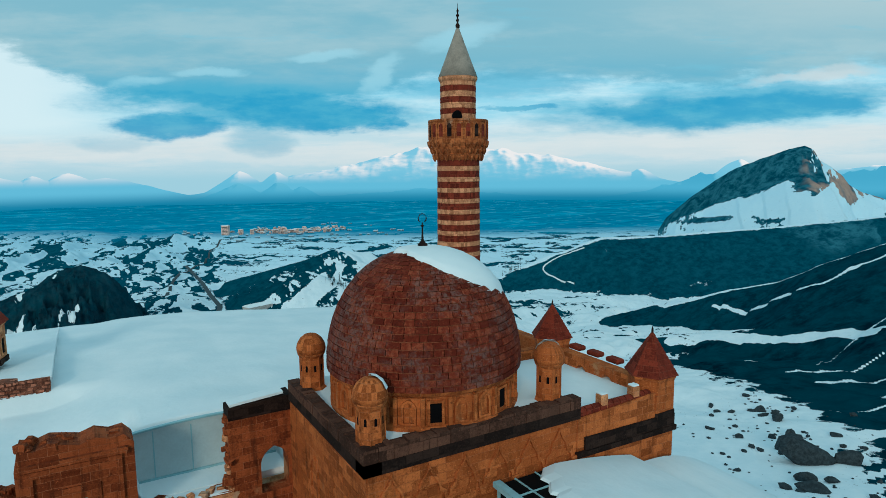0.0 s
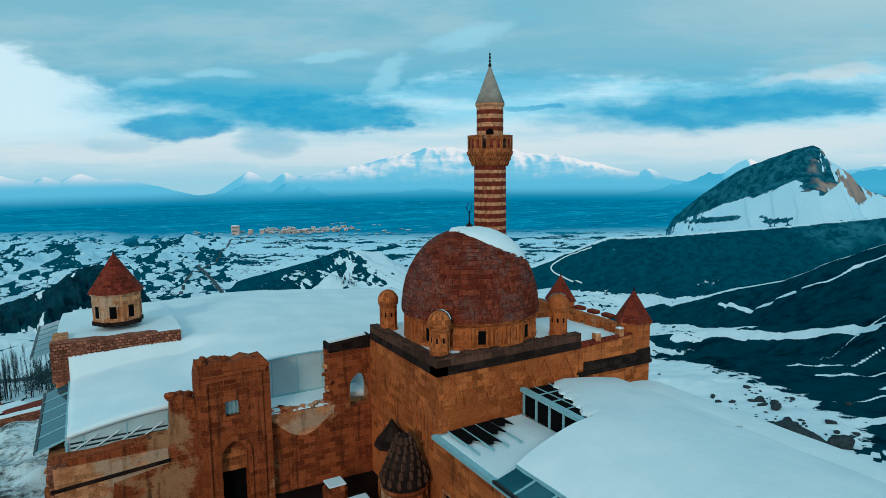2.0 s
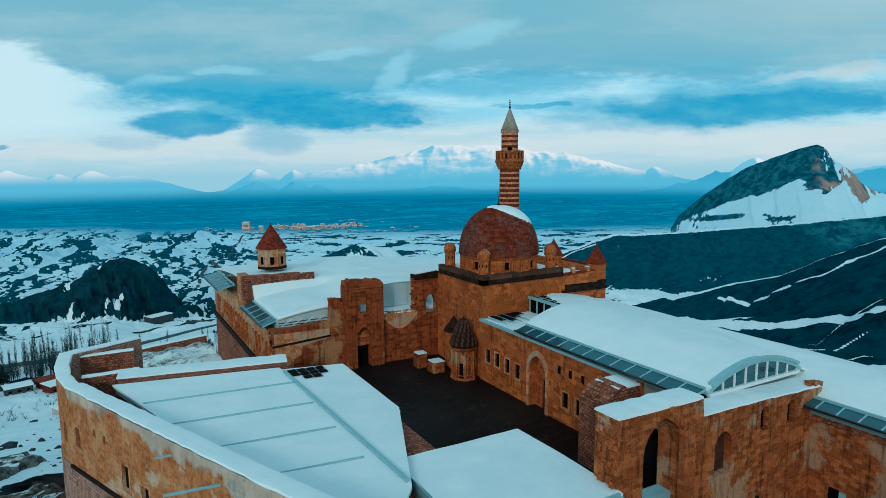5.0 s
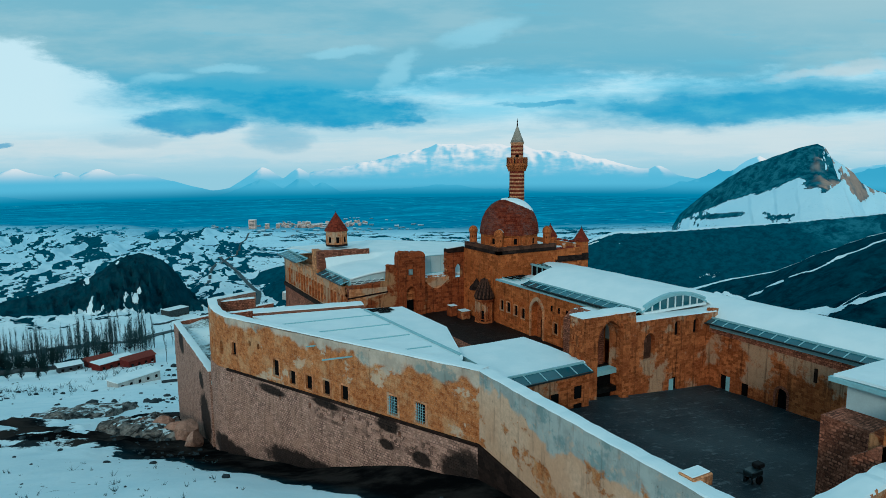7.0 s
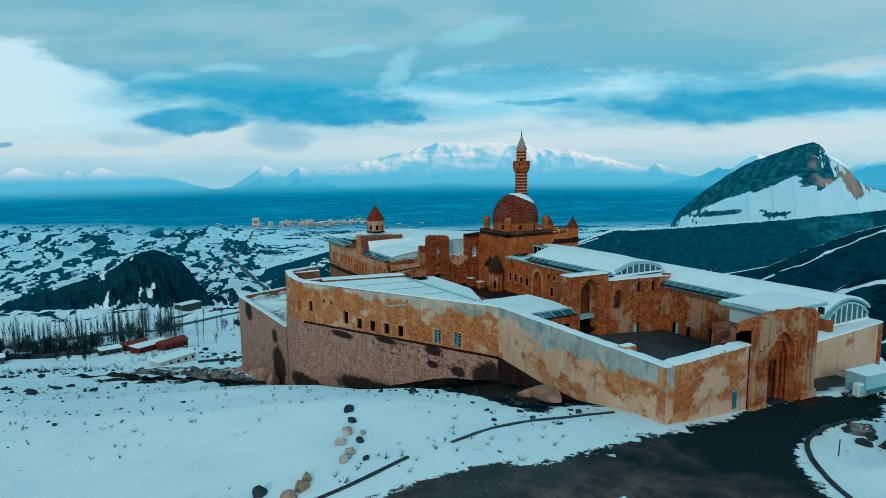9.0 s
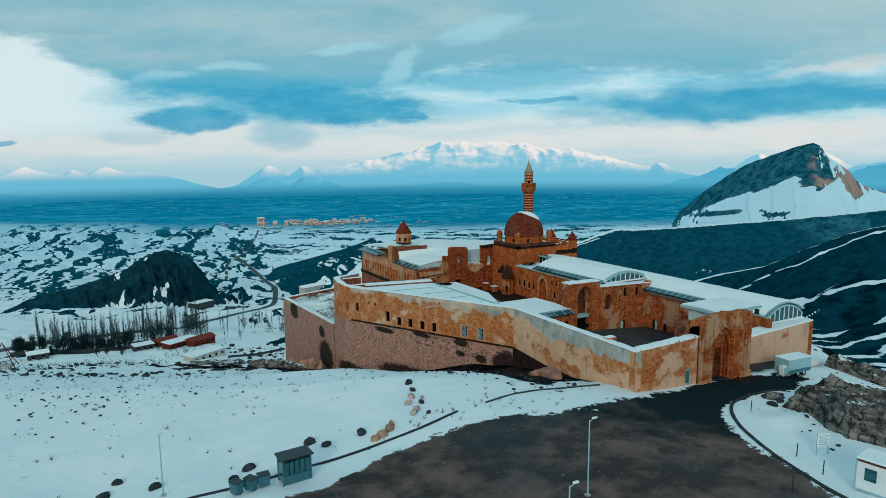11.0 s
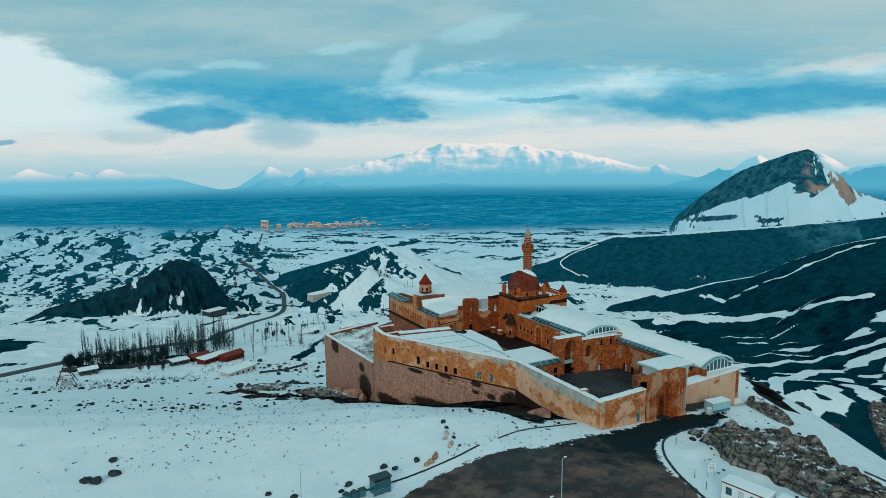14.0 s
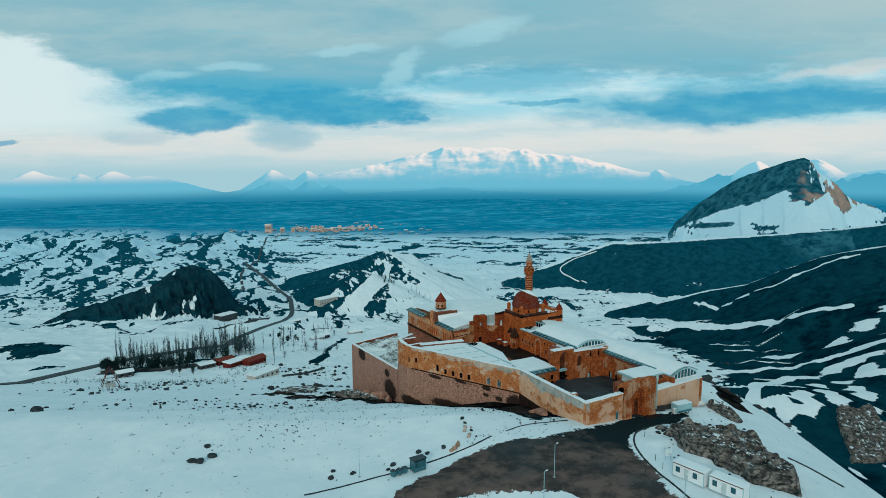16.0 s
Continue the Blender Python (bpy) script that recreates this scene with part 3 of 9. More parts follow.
def arch(s, z, w, h, pointed=0.0, n=6):
    """An arched opening, h high in all; pointed: 0 round, 1 steep."""
    r = w / 2
    rise = r * (1.0 + 0.5 * pointed)
    pts = [(s - r, z), (s + r, z)]
    for i in range(2 * n + 1):
        a = math.pi * i / (2 * n)
        x, y = math.cos(a), math.sin(a)
        if pointed:
            big = 1 + pointed
            y = math.sqrt(max(0.0, big**2 - (abs(x) + pointed) ** 2)) / math.sqrt(big**2 - pointed**2)
        pts.append((s + r * x, z + h - rise + rise * y))
    return pts


def along(p0, p1):
    """Maps (s, depth, z) to the wall line from p0 to p1; depth goes to the left of the way."""
    d = Vector((p1[0] - p0[0], p1[1] - p0[1], 0))
    d.normalize()
    n = Vector((-d.y, d.x, 0))
    o = Vector((p0[0], p0[1], 0))
    return lambda s, dep, z: o + d * s + n * dep + Vector((0, 0, z))


def ragged(pts, step=0.6, amp=0.18, seed=1):
    """Break up a top line into an uneven one."""
    rnd = random.Random(seed)
    out = []
    for (s0, z0), (s1, z1) in zip(pts, pts[1:]):
        n = max(1, int(abs(s1 - s0) / step))
        for i in range(n):
            f = i / n
            out.append((s0 + (s1 - s0) * f, z0 + (z1 - z0) * f + rnd.uniform(-amp, amp) * (i > 0)))
    out.append(pts[-1])
    return out


def snow_strip(p0, p1, z0, z1, width, thick=0.16, seed=1, side=0.0):
    """Lying snow along a wall's top, soft and uneven."""
    rnd = random.Random(seed)
    to = along(p0, p1)
    length = math.hypot(p1[0] - p0[0], p1[1] - p0[1])
    n = max(2, int(length / 0.7))
    bm = bmesh.new()
    rows = []
    for i in range(n + 1):
        s = length * i / n
        z = z0 + (z1 - z0) * i / n
        t = thick * rnd.uniform(0.7, 1.25)
        a, b = rnd.uniform(-0.06, 0.04), width + rnd.uniform(-0.05, 0.06)
        prof = [(a, 0.0), (a + 0.06, t * 0.8), (a + 0.3 * (b - a), t), (a + 0.7 * (b - a), t), (b - 0.06, t * 0.8), (b, 0.0)]
        rows.append([bm.verts.new(to(s, side + d, z + h)) for d, h in prof])
    for r0, r1 in zip(rows, rows[1:]):
        for j in range(5):
            bm.faces.new((r0[j], r0[j + 1], r1[j + 1], r1[j]))
    bm.faces.new(rows[0])
    bm.faces.new(rows[-1][::-1])
    return bm


def revolve(profile, n, centre=(0, 0), turn=0.0, bm=None, cap=True):
    """A turned body: profile of (radius, z)."""
    bm = bm or bmesh.new()
    rings = []
    for r, z in profile:
        if r < 1e-4:
            rings.append([bm.verts.new((centre[0], centre[1], z))])
        else:
            rings.append([bm.verts.new((centre[0] + r * math.cos(turn + 2 * math.pi * i / n), centre[1] + r * math.sin(turn + 2 * math.pi * i / n), z)) for i in range(n)])
    for a, b in zip(rings, rings[1:]):
        for i in range(n):
            j = (i + 1) % n
            if len(a) == 1:
                bm.faces.new((a[0], b[j], b[i]))
            elif len(b) == 1:
                bm.faces.new((a[i], a[j], b[0]))
            else:
                bm.faces.new((a[i], a[j], b[j], b[i]))
    if cap:
        for ring in (rings[0], rings[-1]):
            if len(ring) > 2:
                bm.faces.new(ring)
    return bm


def roof_sheet(x0, x1, y0, y1, height, thick=0.25, nx=14, ny=20, wob=0.04, seed=3):
    """A curved roof or snow sheet with thickness; height(u, v) in metres, u and v from 0 to 1."""
    bm = bmesh.new()
    top, bot = [], []
    for j in range(ny + 1):
        ra, rb = [], []
        for i in range(nx + 1):
            u, v = i / nx, j / ny
            x, y, z = x0 + (x1 - x0) * u, y0 + (y1 - y0) * v, height(u, v)
            w = wob * noise.noise((x * 0.35, y * 0.35, seed))
            ra.append(bm.verts.new((x, y, z + w)))
            rb.append(bm.verts.new((x, y, z - thick)))
        top.append(ra)
        bot.append(rb)
    for j in range(ny):
        for i in range(nx):
            bm.faces.new((top[j][i], top[j][i + 1], top[j + 1][i + 1], top[j + 1][i]))
            bm.faces.new((bot[j][i], bot[j + 1][i], bot[j + 1][i + 1], bot[j][i + 1]))
    for j in range(ny):
        bm.faces.new((top[j][0], top[j + 1][0], bot[j + 1][0], bot[j][0]))
        bm.faces.new((top[j + 1][nx], top[j][nx], bot[j][nx], bot[j + 1][nx]))
    for i in range(nx):
        bm.faces.new((top[0][i + 1], top[0][i], bot[0][i], bot[0][i + 1]))
        bm.faces.new((top[ny][i], top[ny][i + 1], bot[ny][i + 1], bot[ny][i]))
    return bm


# ---- terrain ----


def hash2(ix, iy, seed):
    h = np.sin(ix * 127.1 + iy * 311.7 + seed * 74.7) * 43758.5453
    return h - np.floor(h)


def vnoise(x, y, seed=0):
    ix, iy = np.floor(x), np.floor(y)
    fx, fy = x - ix, y - iy
    fx, fy = fx * fx * fx * (fx * (fx * 6 - 15) + 10), fy * fy * fy * (fy * (fy * 6 - 15) + 10)
    a, b = hash2(ix, iy, seed), hash2(ix + 1, iy, seed)
    c, d = hash2(ix, iy + 1, seed), hash2(ix + 1, iy + 1, seed)
    return (a * (1 - fx) + b * fx) * (1 - fy) + (c * (1 - fx) + d * fx) * fy


def fbm(x, y, scale, octaves=5, seed=0, gain=0.5, ridged=False):
    total, amp, norm, f = 0.0, 1.0, 0.0, 1.0 / scale
    ca, sa = math.cos(0.6), math.sin(0.6)
    for o in range(octaves):
        n = vnoise(x * f, y * f, seed + o * 13)
        if ridged:
            n = 1 - abs(2 * n - 1)
        total = total + amp * n
        norm += amp
        amp *= gain
        f *= 2.03
        x, y = ca * x - sa * y, sa * x + ca * y
    return total / norm


def smooth(v, lo, hi):
    t = np.clip((v - lo) / (hi - lo), 0, 1)
    return t * t * (3 - 2 * t)


def crest(x, y, line):
    """Distance to a crest line, its height there, and the side (+ left of the way)."""
    best, height, side = np.full(x.shape, 1e9), np.zeros(x.shape), np.zeros(x.shape)
    for (xa, ya, za), (xb, yb, zb) in zip(line, line[1:]):
        dx, dy = xb - xa, yb - ya
        t = np.clip(((x - xa) * dx + (y - ya) * dy) / (dx * dx + dy * dy), 0, 1)
        d = np.hypot(x - xa - t * dx, y - ya - t * dy)
        near = d < best
        best = np.where(near, d, best)
        height = np.where(near, za + t * (zb - za), height)
        side = np.where(near, np.sign(dx * (y - ya) - dy * (x - xa)), side)
    return best, height, side


AHEAD = (0.479, 0.878)
CRAG = [(-185, 795, -137), (-161, 795, -127), (-119, 797, -118), (-84, 796, -110), (-53, 794, -98), (-32, 791, -84), (-13, 788, -77), (1, 785, -75), (21, 781, -84), (35, 778, -95), (47, 774, -114), (55, 771, -133)]
DARKHILL = [(163, 1067, -169), (224, 1036, -148), (260, 1010, -137), (294, 982, -123), (327, 954, -112), (348, 928, -97), (358, 907, -102), (364, 887, -112)]
DARKSPUR = [(204, 892, -145), (235, 868, -134), (253, 848, -124), (266, 828, -111), (278, 808, -115), (295, 787, -129)]
FARSPUR = [(351, 936, -99), (387, 937, -106), (414, 941, -109), (442, 944, -128), (478, 943, -146)]
BIGHILL = [(633, 882, -164), (678, 869, -147), (718, 859, -132), (771, 836, -111), (815, 818, -99), (897, 757, -96), (952, 718, -88), (1013, 665, -82), (1064, 619, -75), (1116, 566, -67), (1166, 507, -54), (1237, 386, -26)]
PEAK = [(1336, 1217, -214), (1374, 1177, -163), (1393, 1158, -116), (1432, 1114, -57), (1472, 1065, -10), (1498, 1033, 17), (1533, 987, 41), (1562, 946, 62), (1589, 906, 74), (1600, 890, 65), (1608, 881, 40), (1622, 861, 24), (1635, 840, 3), (1647, 823, -23), (1662, 798, -40), (1682, 762, -54), (1720, 684, -108)]
RIDGE_A = [(568, 470, -128), (600, 406, -103), (610, 364, -88), (613, 332, -69), (614, 300, -55), (612, 271, -40), (612, 236, -28), (627, 160, -7)]
RIDGE_B = [(382, 347, -109), (407, 299, -98), (417, 264, -88), (420, 236, -81), (421, 209, -73), (421, 181, -62), (419, 157, -49), (414, 136, -40), (422, 82, -19)]
RIDGE_C = [(294, 190, -108), (297, 170, -90), (302, 145, -76), (303, 124, -69), (304, 101, -58), (303, 81, -48), (310, 39, -27)]

# lines of drifted snow on the east slopes: place and half width
DRIFTS = [
    [(565, 406, 2.1), (539, 321, 1.9), (536, 283, 1.8), (560, 275, 1.8), (576, 251, 1.7), (592, 225, 1.7)],
    [(390, 311, 7.1), (403, 290, 6.5), (400, 246, 5.8), (398, 214, 5.1), (399, 196, 4.6), (377, 157, 3.8), (388, 137, 3.4), (390, 124, 3.0)],
    [(190, 96, 1.8), (228, 91, 2.1), (269, 91, 2.5), (284, 73, 2.7), (294, 52, 2.9)],
    [(45, -25, 1.8), (196, 65, 3.4), (242, 75, 3.6), (269, 64, 3.6), (280, 45, 3.5)],
    [(34, -42, 1.6), (182, 37, 2.9), (201, 32, 2.7), (243, 26, 2.5)],
    [(28, -49, 1.0), (175, 32, 1.9), (191, 32, 1.7)],
]
# dark scrub and bare rock on the valley floor: line, half width, how bare
SCRUB = [
    ([(-108, 262), (-72, 264), (-40, 268)], 5, 0.9),
    ([(-175, 700), (-147, 783), (-115, 783), (-78, 775)], 15.0, 0.95),
    ([(-87, 504), (-46, 623), (-16, 652)], 6.0, 0.62),
    ([(-183, 375), (-172, 421), (-149, 378)], 13.0, 0.85),
    ([(102, 934), (165, 997)], 11.0, 0.9),
    ([(178, 754), (193, 734)], 13.0, 0.85),
    ([(-63, 284), (-35, 265)], 3, 0.7),
    ([(-148, 295), (-134, 293)], 3, 0.75),
    ([(-228, 802), (-207, 772)], 4.0, 0.8),
    ([(102, 809), (168, 764)], 4.0, 0.7),
    ([(9, 243), (85, 404)], 4.0, 0.72),
    ([(-114, 652), (-94, 550)], 6.0, 0.7),
    ([(240, 739), (271, 723)], 4.0, 0.7),
    ([(66, 775), (113, 822), (160, 890)], 9, 0.8),
    ([(250, 786), (300, 802), (330, 745)], 7, 0.6),
    ([(640, 925), (675, 812)], 9, 0.62),
]

YARD = [(-90, -60), (-66, -43.5), (-45, -37.2), (-36, -36.6), (-27, -38.3), (-15.5, -39.6), (-4, -37), (7, -37), (14, -39), (13.5, -42.2), (1, -42.8), (-7.5, -43.6), (-11.5, -46.5), (-16, -51.5), (-18.2, -57), (-21, -64), (-25, -72), (-31, -78), (-38, -58), (-47, -53), (-58, -47.5), (-80, -60)]
VALLEY_ROAD = [(-260, 120, 0), (-190, 205, 0), (-128, 276, 0), (-99, 306, 0), (-64, 328, 0), (-36, 343, 0), (-24, 360, 0), (-16, 400, 0), (6, 470, 0), (45, 560, 0), (90, 650, 0), (130, 760, 0), (165, 900, 0), (190, 1200, 0), (205, 1500, 0)]


def outline_depth(x, y, pts):
    """Signed distance to a closed outline, positive inside."""
    d, _, _ = crest(x, y, [(p[0], p[1], 0) for p in pts + pts[:1]])
    inside = np.zeros(x.shape, bool)
    for (xa, ya), (xb, yb) in zip(pts, pts[1:] + pts[:1]):
        cut = (ya > y) != (yb > y)
        inside ^= cut & (x < (xb - xa) * (y - ya) / (yb - ya + 1e-9) + xa)
    return np.where(inside, d, -d)


def base_height(x, y):
    return 9.0 - 0.09 * np.clip(x, -25, 30) + 0.02 * (-8 - np.clip(y, -65, -8)) - 1.6 * smooth(-x, 28, 60)


WEST_FOOT = [(-15.5, -34, 0.3), (-15.2, -24, 1.8), (-15.2, -16, 2.9), (-15.5, -8, 3.3), (-20, 5, 1.8), (-26, 20, 1.4), (-30, 30, 2.2), (-30, 50, 2.2), (-30, 72, 1.9)]


def terrain(x, y):
    """Height, and the masks: bare of snow, gravel, far fields, rock, and how far slopes shed their snow."""
    a = x * AHEAD[0] + y * AHEAD[1]
    b = x * AHEAD[1] - y * AHEAD[0]
    wide = np.hypot(x, y)
    z = base_height(x, y)
    fall = np.interp(a, [-900, -300, -110, -60, 8, 30, 60, 110, 150, 270, 430, 700, 1000, 1500, 2200, 9000], [70, 22, 0.6, 0, 0, -6, -20, -46, -58, -76, -110, -160, -182, -200, -212, -212])
    fall_w = np.interp(a, [-900, -300, -110, -60, -34, -24, -5, 21, 60, 110, 150, 270, 430, 700, 1000, 1500, 2200, 9000], [70, 22, 0.6, 0, 0, -2, -8.5, -16.5, -29, -47, -58, -76, -110, -160, -182, -200, -212, -212])
    west = smooth(-b, 5, 26)
    z = z + fall * (1 - west) + fall_w * west
    z = z - 62 * smooth(b, 36, 150) * smooth(-a, -150, -20) * smooth(a, -160, -60)
    z = z - 14 * smooth(-b, 110, 320) * smooth(-a, -120, 0)
    foot, fdepth, fs = crest(x, y, WEST_FOOT)
    z = z - fdepth * np.exp(-((foot / 14.5) ** 2))
    rough = smooth(wide, 90, 400)
    mid = smooth(-wide, -2600, -1700)
    valley = smooth(-b, 20, 80) * smooth(a, 60, 120) * smooth(-a, -520, -400)
    z = z + (fbm(x, y, 60, 5, 3) - 0.5) * (1.2 + 18 * rough * mid * (1 - 0.75 * valley)) + (fbm(x, y, 9, 4, 9) - 0.5) * 0.7
    z = z + rough * mid * (fbm(x, y, 40, 4, 19, 0.5, True) - 0.6) * 5
    bare = 0.16 + 0.0 * x
    rocky = 0.0 * x
    shed = 0.35 * rough
    # broken country ahead to the left: spurs that lie across the view, snow on their backs
    bad = smooth(-b / np.maximum(a, 50), 0.27, 0.40) * smooth(a, 640, 900) * smooth(-a, -2600, -2000)
    w1, w2 = fbm(x, y, 90, 4, 23) - 0.5, fbm(x, y, 90, 4, 24) - 0.5
    lie, width = 0.34 * b - 0.94 * a + 60 * w1, 0.94 * b + 0.34 * a + 70 * w2
    rid = 0.7 * fbm(width, lie / 3.2, 190, 3, 21, 0.5, True) + 0.3 * fbm(width, lie / 3.0, 74, 2, 22, 0.5, True)
    z = z + bad * (rid - 0.55) * (44 + 30 * smooth(a, 1000, 1700))
    patch = fbm(width, lie / 5.5, 46, 4, 27, 0.5, True) - 0.1
    bare = bare + bad * (0.48 + 1.3 * (patch - 0.5))
    shed = np.maximum(shed, 1.5 * bad)
    sb = b + 120 * w2
    warp = fbm(x, y, 45, 5, 5) - 0.5
    fine_near, fine_far = fbm(x, y, 14, 4, 8, 0.55, True) - 0.5, fbm(x, y, 70, 4, 8, 0.5, True) - 0.5

    def ridge(line, slope_l, slope_r, amp, value, rockiness, shedding, roundness=12.0, bend=30, close=False):
        nonlocal z, bare, rocky, shed
        fine = fine_near if close else fine_far
        d, h, s = crest(x + bend * warp, y + bend * (fbm(x, y, 50, 4, 15) - 0.5), line)
        slope = np.where(s > 0, slope_l, slope_r)
        hh = h - slope * (np.sqrt(d * d + roundness**2) - roundness) + amp * fine * np.clip(d / 40, 0.15, 1)
        over = smooth(hh - z, -3, 5)
        v = value(d, h, s, hh)
        bare = bare * (1 - over) + v * over
        rocky = rocky * (1 - over) + rockiness * over
        shed = shed * (1 - over) + shedding * over
        z = np.maximum(z, hh)

    along_r, across_r = 0.976 * x - 0.216 * y, 0.216 * x + 0.976 * y
    long_n = fbm(x, y, 110, 4, 58)

    def streaks(d, seed, width=30.0, k=0.0):
        """Thin drifts that run with the crest."""
        n1 = fbm(along_r / 14.0, d + 9 * warp, width, 3, seed, 0.45, True)
        n2 = fbm(along_r / 16.0, d + 9 * warp, width * 0.8, 2, seed + 7, 0.4, True)
        return np.clip(smooth(n1, 0.68 + k, 0.78 + k) + smooth(n2, 0.74 + k / 2, 0.84 + k / 2) * smooth(long_n, 0.38, 0.55), 0, 1)

    along_h, across_h = 0.72 * x - 0.69 * y, 0.69 * x + 0.72 * y

    # the rock peak
    xp, yp, ap, bp = x, y, a, b
    wp, lp = fbm(xp, yp, 45, 5, 5) - 0.5, fbm(xp, yp, 110, 4, 58)
    d, h, s = crest(xp + 10 * wp, yp + 10 * (fbm(xp, yp, 50, 4, 15) - 0.5), PEAK)
    relief = np.clip(d / 40, 0.15, 1) * (1 - 0.75 * smooth(d, 70, 130))
    hp = h - np.where(s > 0, 0.55, 0.62) * (np.sqrt(d * d + 25) - 5 - 0.5 * np.clip(d - 110, 0, None) * (s < 0)) + relief * (20 * (fbm(xp, yp, 70, 4, 8, 0.5, True) - 0.5) + 14 * (fbm(xp, yp, 24, 4, 11, 0.55, True) - 0.5))
    u, w = (bp + 26) / (ap + 169), (hp - 68) / (ap + 169)
    u = u + 0.03 * wp
    foot_w = np.interp(u, [0.30, 0.348, 0.397, 0.451, 0.497, 0.542, 0.569, 0.590, 0.62, 0.64, 0.66, 0.70], [-0.14, -0.124, -0.099, -0.077, -0.068, -0.050, -0.060, -0.068, -0.045, -0.078, -0.080, -0.05])
    line = w - foot_w + 0.022 * wp + 0.012 * (lp - 0.5)
    high = smooth(w + 0.03 * wp, -0.088, -0.070)
    over_peak = smooth(hp - z, -5, 8)
    rib = fbm(2400 * u + 900 * w, 700 * w, 40, 4, 51, 0.5, True)
    broken = smooth(u, 0.555, 0.585)
    v = 0.05 + 0.90 * smooth(line, -0.003, 0.003) * (1 - broken * smooth(rib, 0.70, 0.78))
    ledge = smooth(0.004 - np.abs(w + 0.1035 - 0.05 * (u - 0.43)), -0.002, 0.002) * smooth(u, 0.37, 0.40) * smooth(-u, -0.50, -0.46)
    v = np.maximum(v, 0.85 * ledge)
    v = np.maximum(v, 0.72 * smooth(fbm(900 * u + 500 * w, 3200 * w, 46, 4, 55, 0.55), 0.60, 0.66))
    bare = bare * (1 - over_peak) + v * over_peak
    rocky = rocky * (1 - over_peak)
    shed = shed * (1 - over_peak)
    z = np.maximum(z, hp)
    tan = over_peak * smooth(u, 0.562, 0.585) * high * smooth(fbm(xp, yp, 30, 4, 53), 0.40, 0.56)
    gully = fbm(along_h, across_h * 0.25, 26, 4, 85, 0.5, True)
    ridge(BIGHILL, 0.5, 0.45, 9, lambda d, h, s, hh: 0.86 - 0.85 * smooth(-d, -12 - 10 * long_n, -4) * smooth(along_h, -560, -480) + 0.14 * (gully - 0.6), 0.0, 0.0, 14, 20)
    ridge(RIDGE_A, 0.5, 0.40, 7, lambda d, h, s, hh: 0.90 - 1.0 * smooth(-d, -7 - 6 * long_n, -2.5), 0.0, 0.0, 8, 12)
    ridge(RIDGE_B, 0.5, 0.40, 6, lambda d, h, s, hh: 0.90 - 1.0 * smooth(-d, -3.5 - 4 * long_n, -1), 0.0, 0.0, 8, 9)
    ridge(RIDGE_C, 0.5, 0.38, 5, lambda d, h, s, hh: 0.90 - 1.0 * smooth(-d, -7 - 6 * long_n, -2), 0.0, 0.0, 8, 8, close=True)
    for line, drop in ((DARKHILL, 70), (FARSPUR, 45), (DARKSPUR, 48)):
        ridge(line, 0.42, 0.36, 9, lambda d, h, s, hh: 0.56 - 0.6 * smooth(d + 60 * (long_n - 0.5), drop, drop + 30), 0.0, 1.2, 5, 14)
    ridge(CRAG, 0.8, 0.7, 40, lambda d, h, s, hh: 0.95 - 0.9 * smooth(d + 60 * warp + 40 * (long_n - 0.5), 42 + 66 * smooth(x, -70, -15), 60 + 66 * smooth(x, -70, -15)) - 0.7 * smooth(fbm(lie / 4, width, 12, 3, 59), 0.70, 0.76), 0.25, 0.0, 4, 18, close=True)
    # dark slopes on the right, crossed by long drifts
    east = smooth(b + 50 * (fbm(x, y, 40, 4, 81) - 0.5), 98 + 30 * smooth(a, 120, 190), 126 + 34 * smooth(a, 120, 190)) * smooth(-a, -470, -400) * smooth(across_r, -200, 100)
    bare = np.maximum(bare, 0.90 * east)
    drift = 0.0 * x
    for line in DRIFTS:
        dd, dw, ds = crest(x, y, line)
        edge = dw * (0.55 + 0.9 * fbm(along_r / 5, across_r, 12, 3, 83))
        drift = np.maximum(drift, smooth(edge - dd, -1.2, 1.2))
    drift = np.maximum(drift, 0.85 * smooth(streaks(across_r, 134, 24, 0.16), 0.3, 0.8) * smooth(b, 60, 130) * smooth(-a, -420, -300))
    bare = bare - 1.1 * drift * (bare > 0.3)
    # dark scrub and rock patches on the valley floor
    for pts, wide_p, val in SCRUB:
        pd, ph, ps = crest(b, 0.34 * a, [(p[0] * AHEAD[1] - p[1] * AHEAD[0], 0.34 * (p[0] * AHEAD[0] + p[1] * AHEAD[1]), 0) for p in pts])
        bare = np.maximum(bare, val * smooth(-pd - wide_p * 2.2 * (fbm(b, 0.4 * a, 14, 4, 65, 0.6) - 0.5), -wide_p, -wide_p * 0.5))
    scar = fbm(b + 0.4 * a, (a - 0.4 * b) * 0.25, 20, 4, 97, 0.5, True)
    bare = np.maximum(bare, 0.72 * smooth(scar, 0.74, 0.82) * smooth(fbm(x, y, 130, 3, 98), 0.48, 0.58) * smooth(a, 380, 520) * smooth(-a, -1000, -850) * smooth(-b, -330, -200))
    # fields of the valley floor, long and thin
    plot = fbm(sb / 3.0, a, 38, 4, 93, 0.6)
    bare = bare + smooth(a, 700, 950) * smooth(-a, -2500, -2200) * smooth(-bad, -0.5, -0.1) * smooth(-z, 130, 150) * 2.1 * (plot - 0.49 + 0.06 * smooth(a, 1100, 1900))
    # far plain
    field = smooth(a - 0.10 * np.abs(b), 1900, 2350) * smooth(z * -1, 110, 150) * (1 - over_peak)
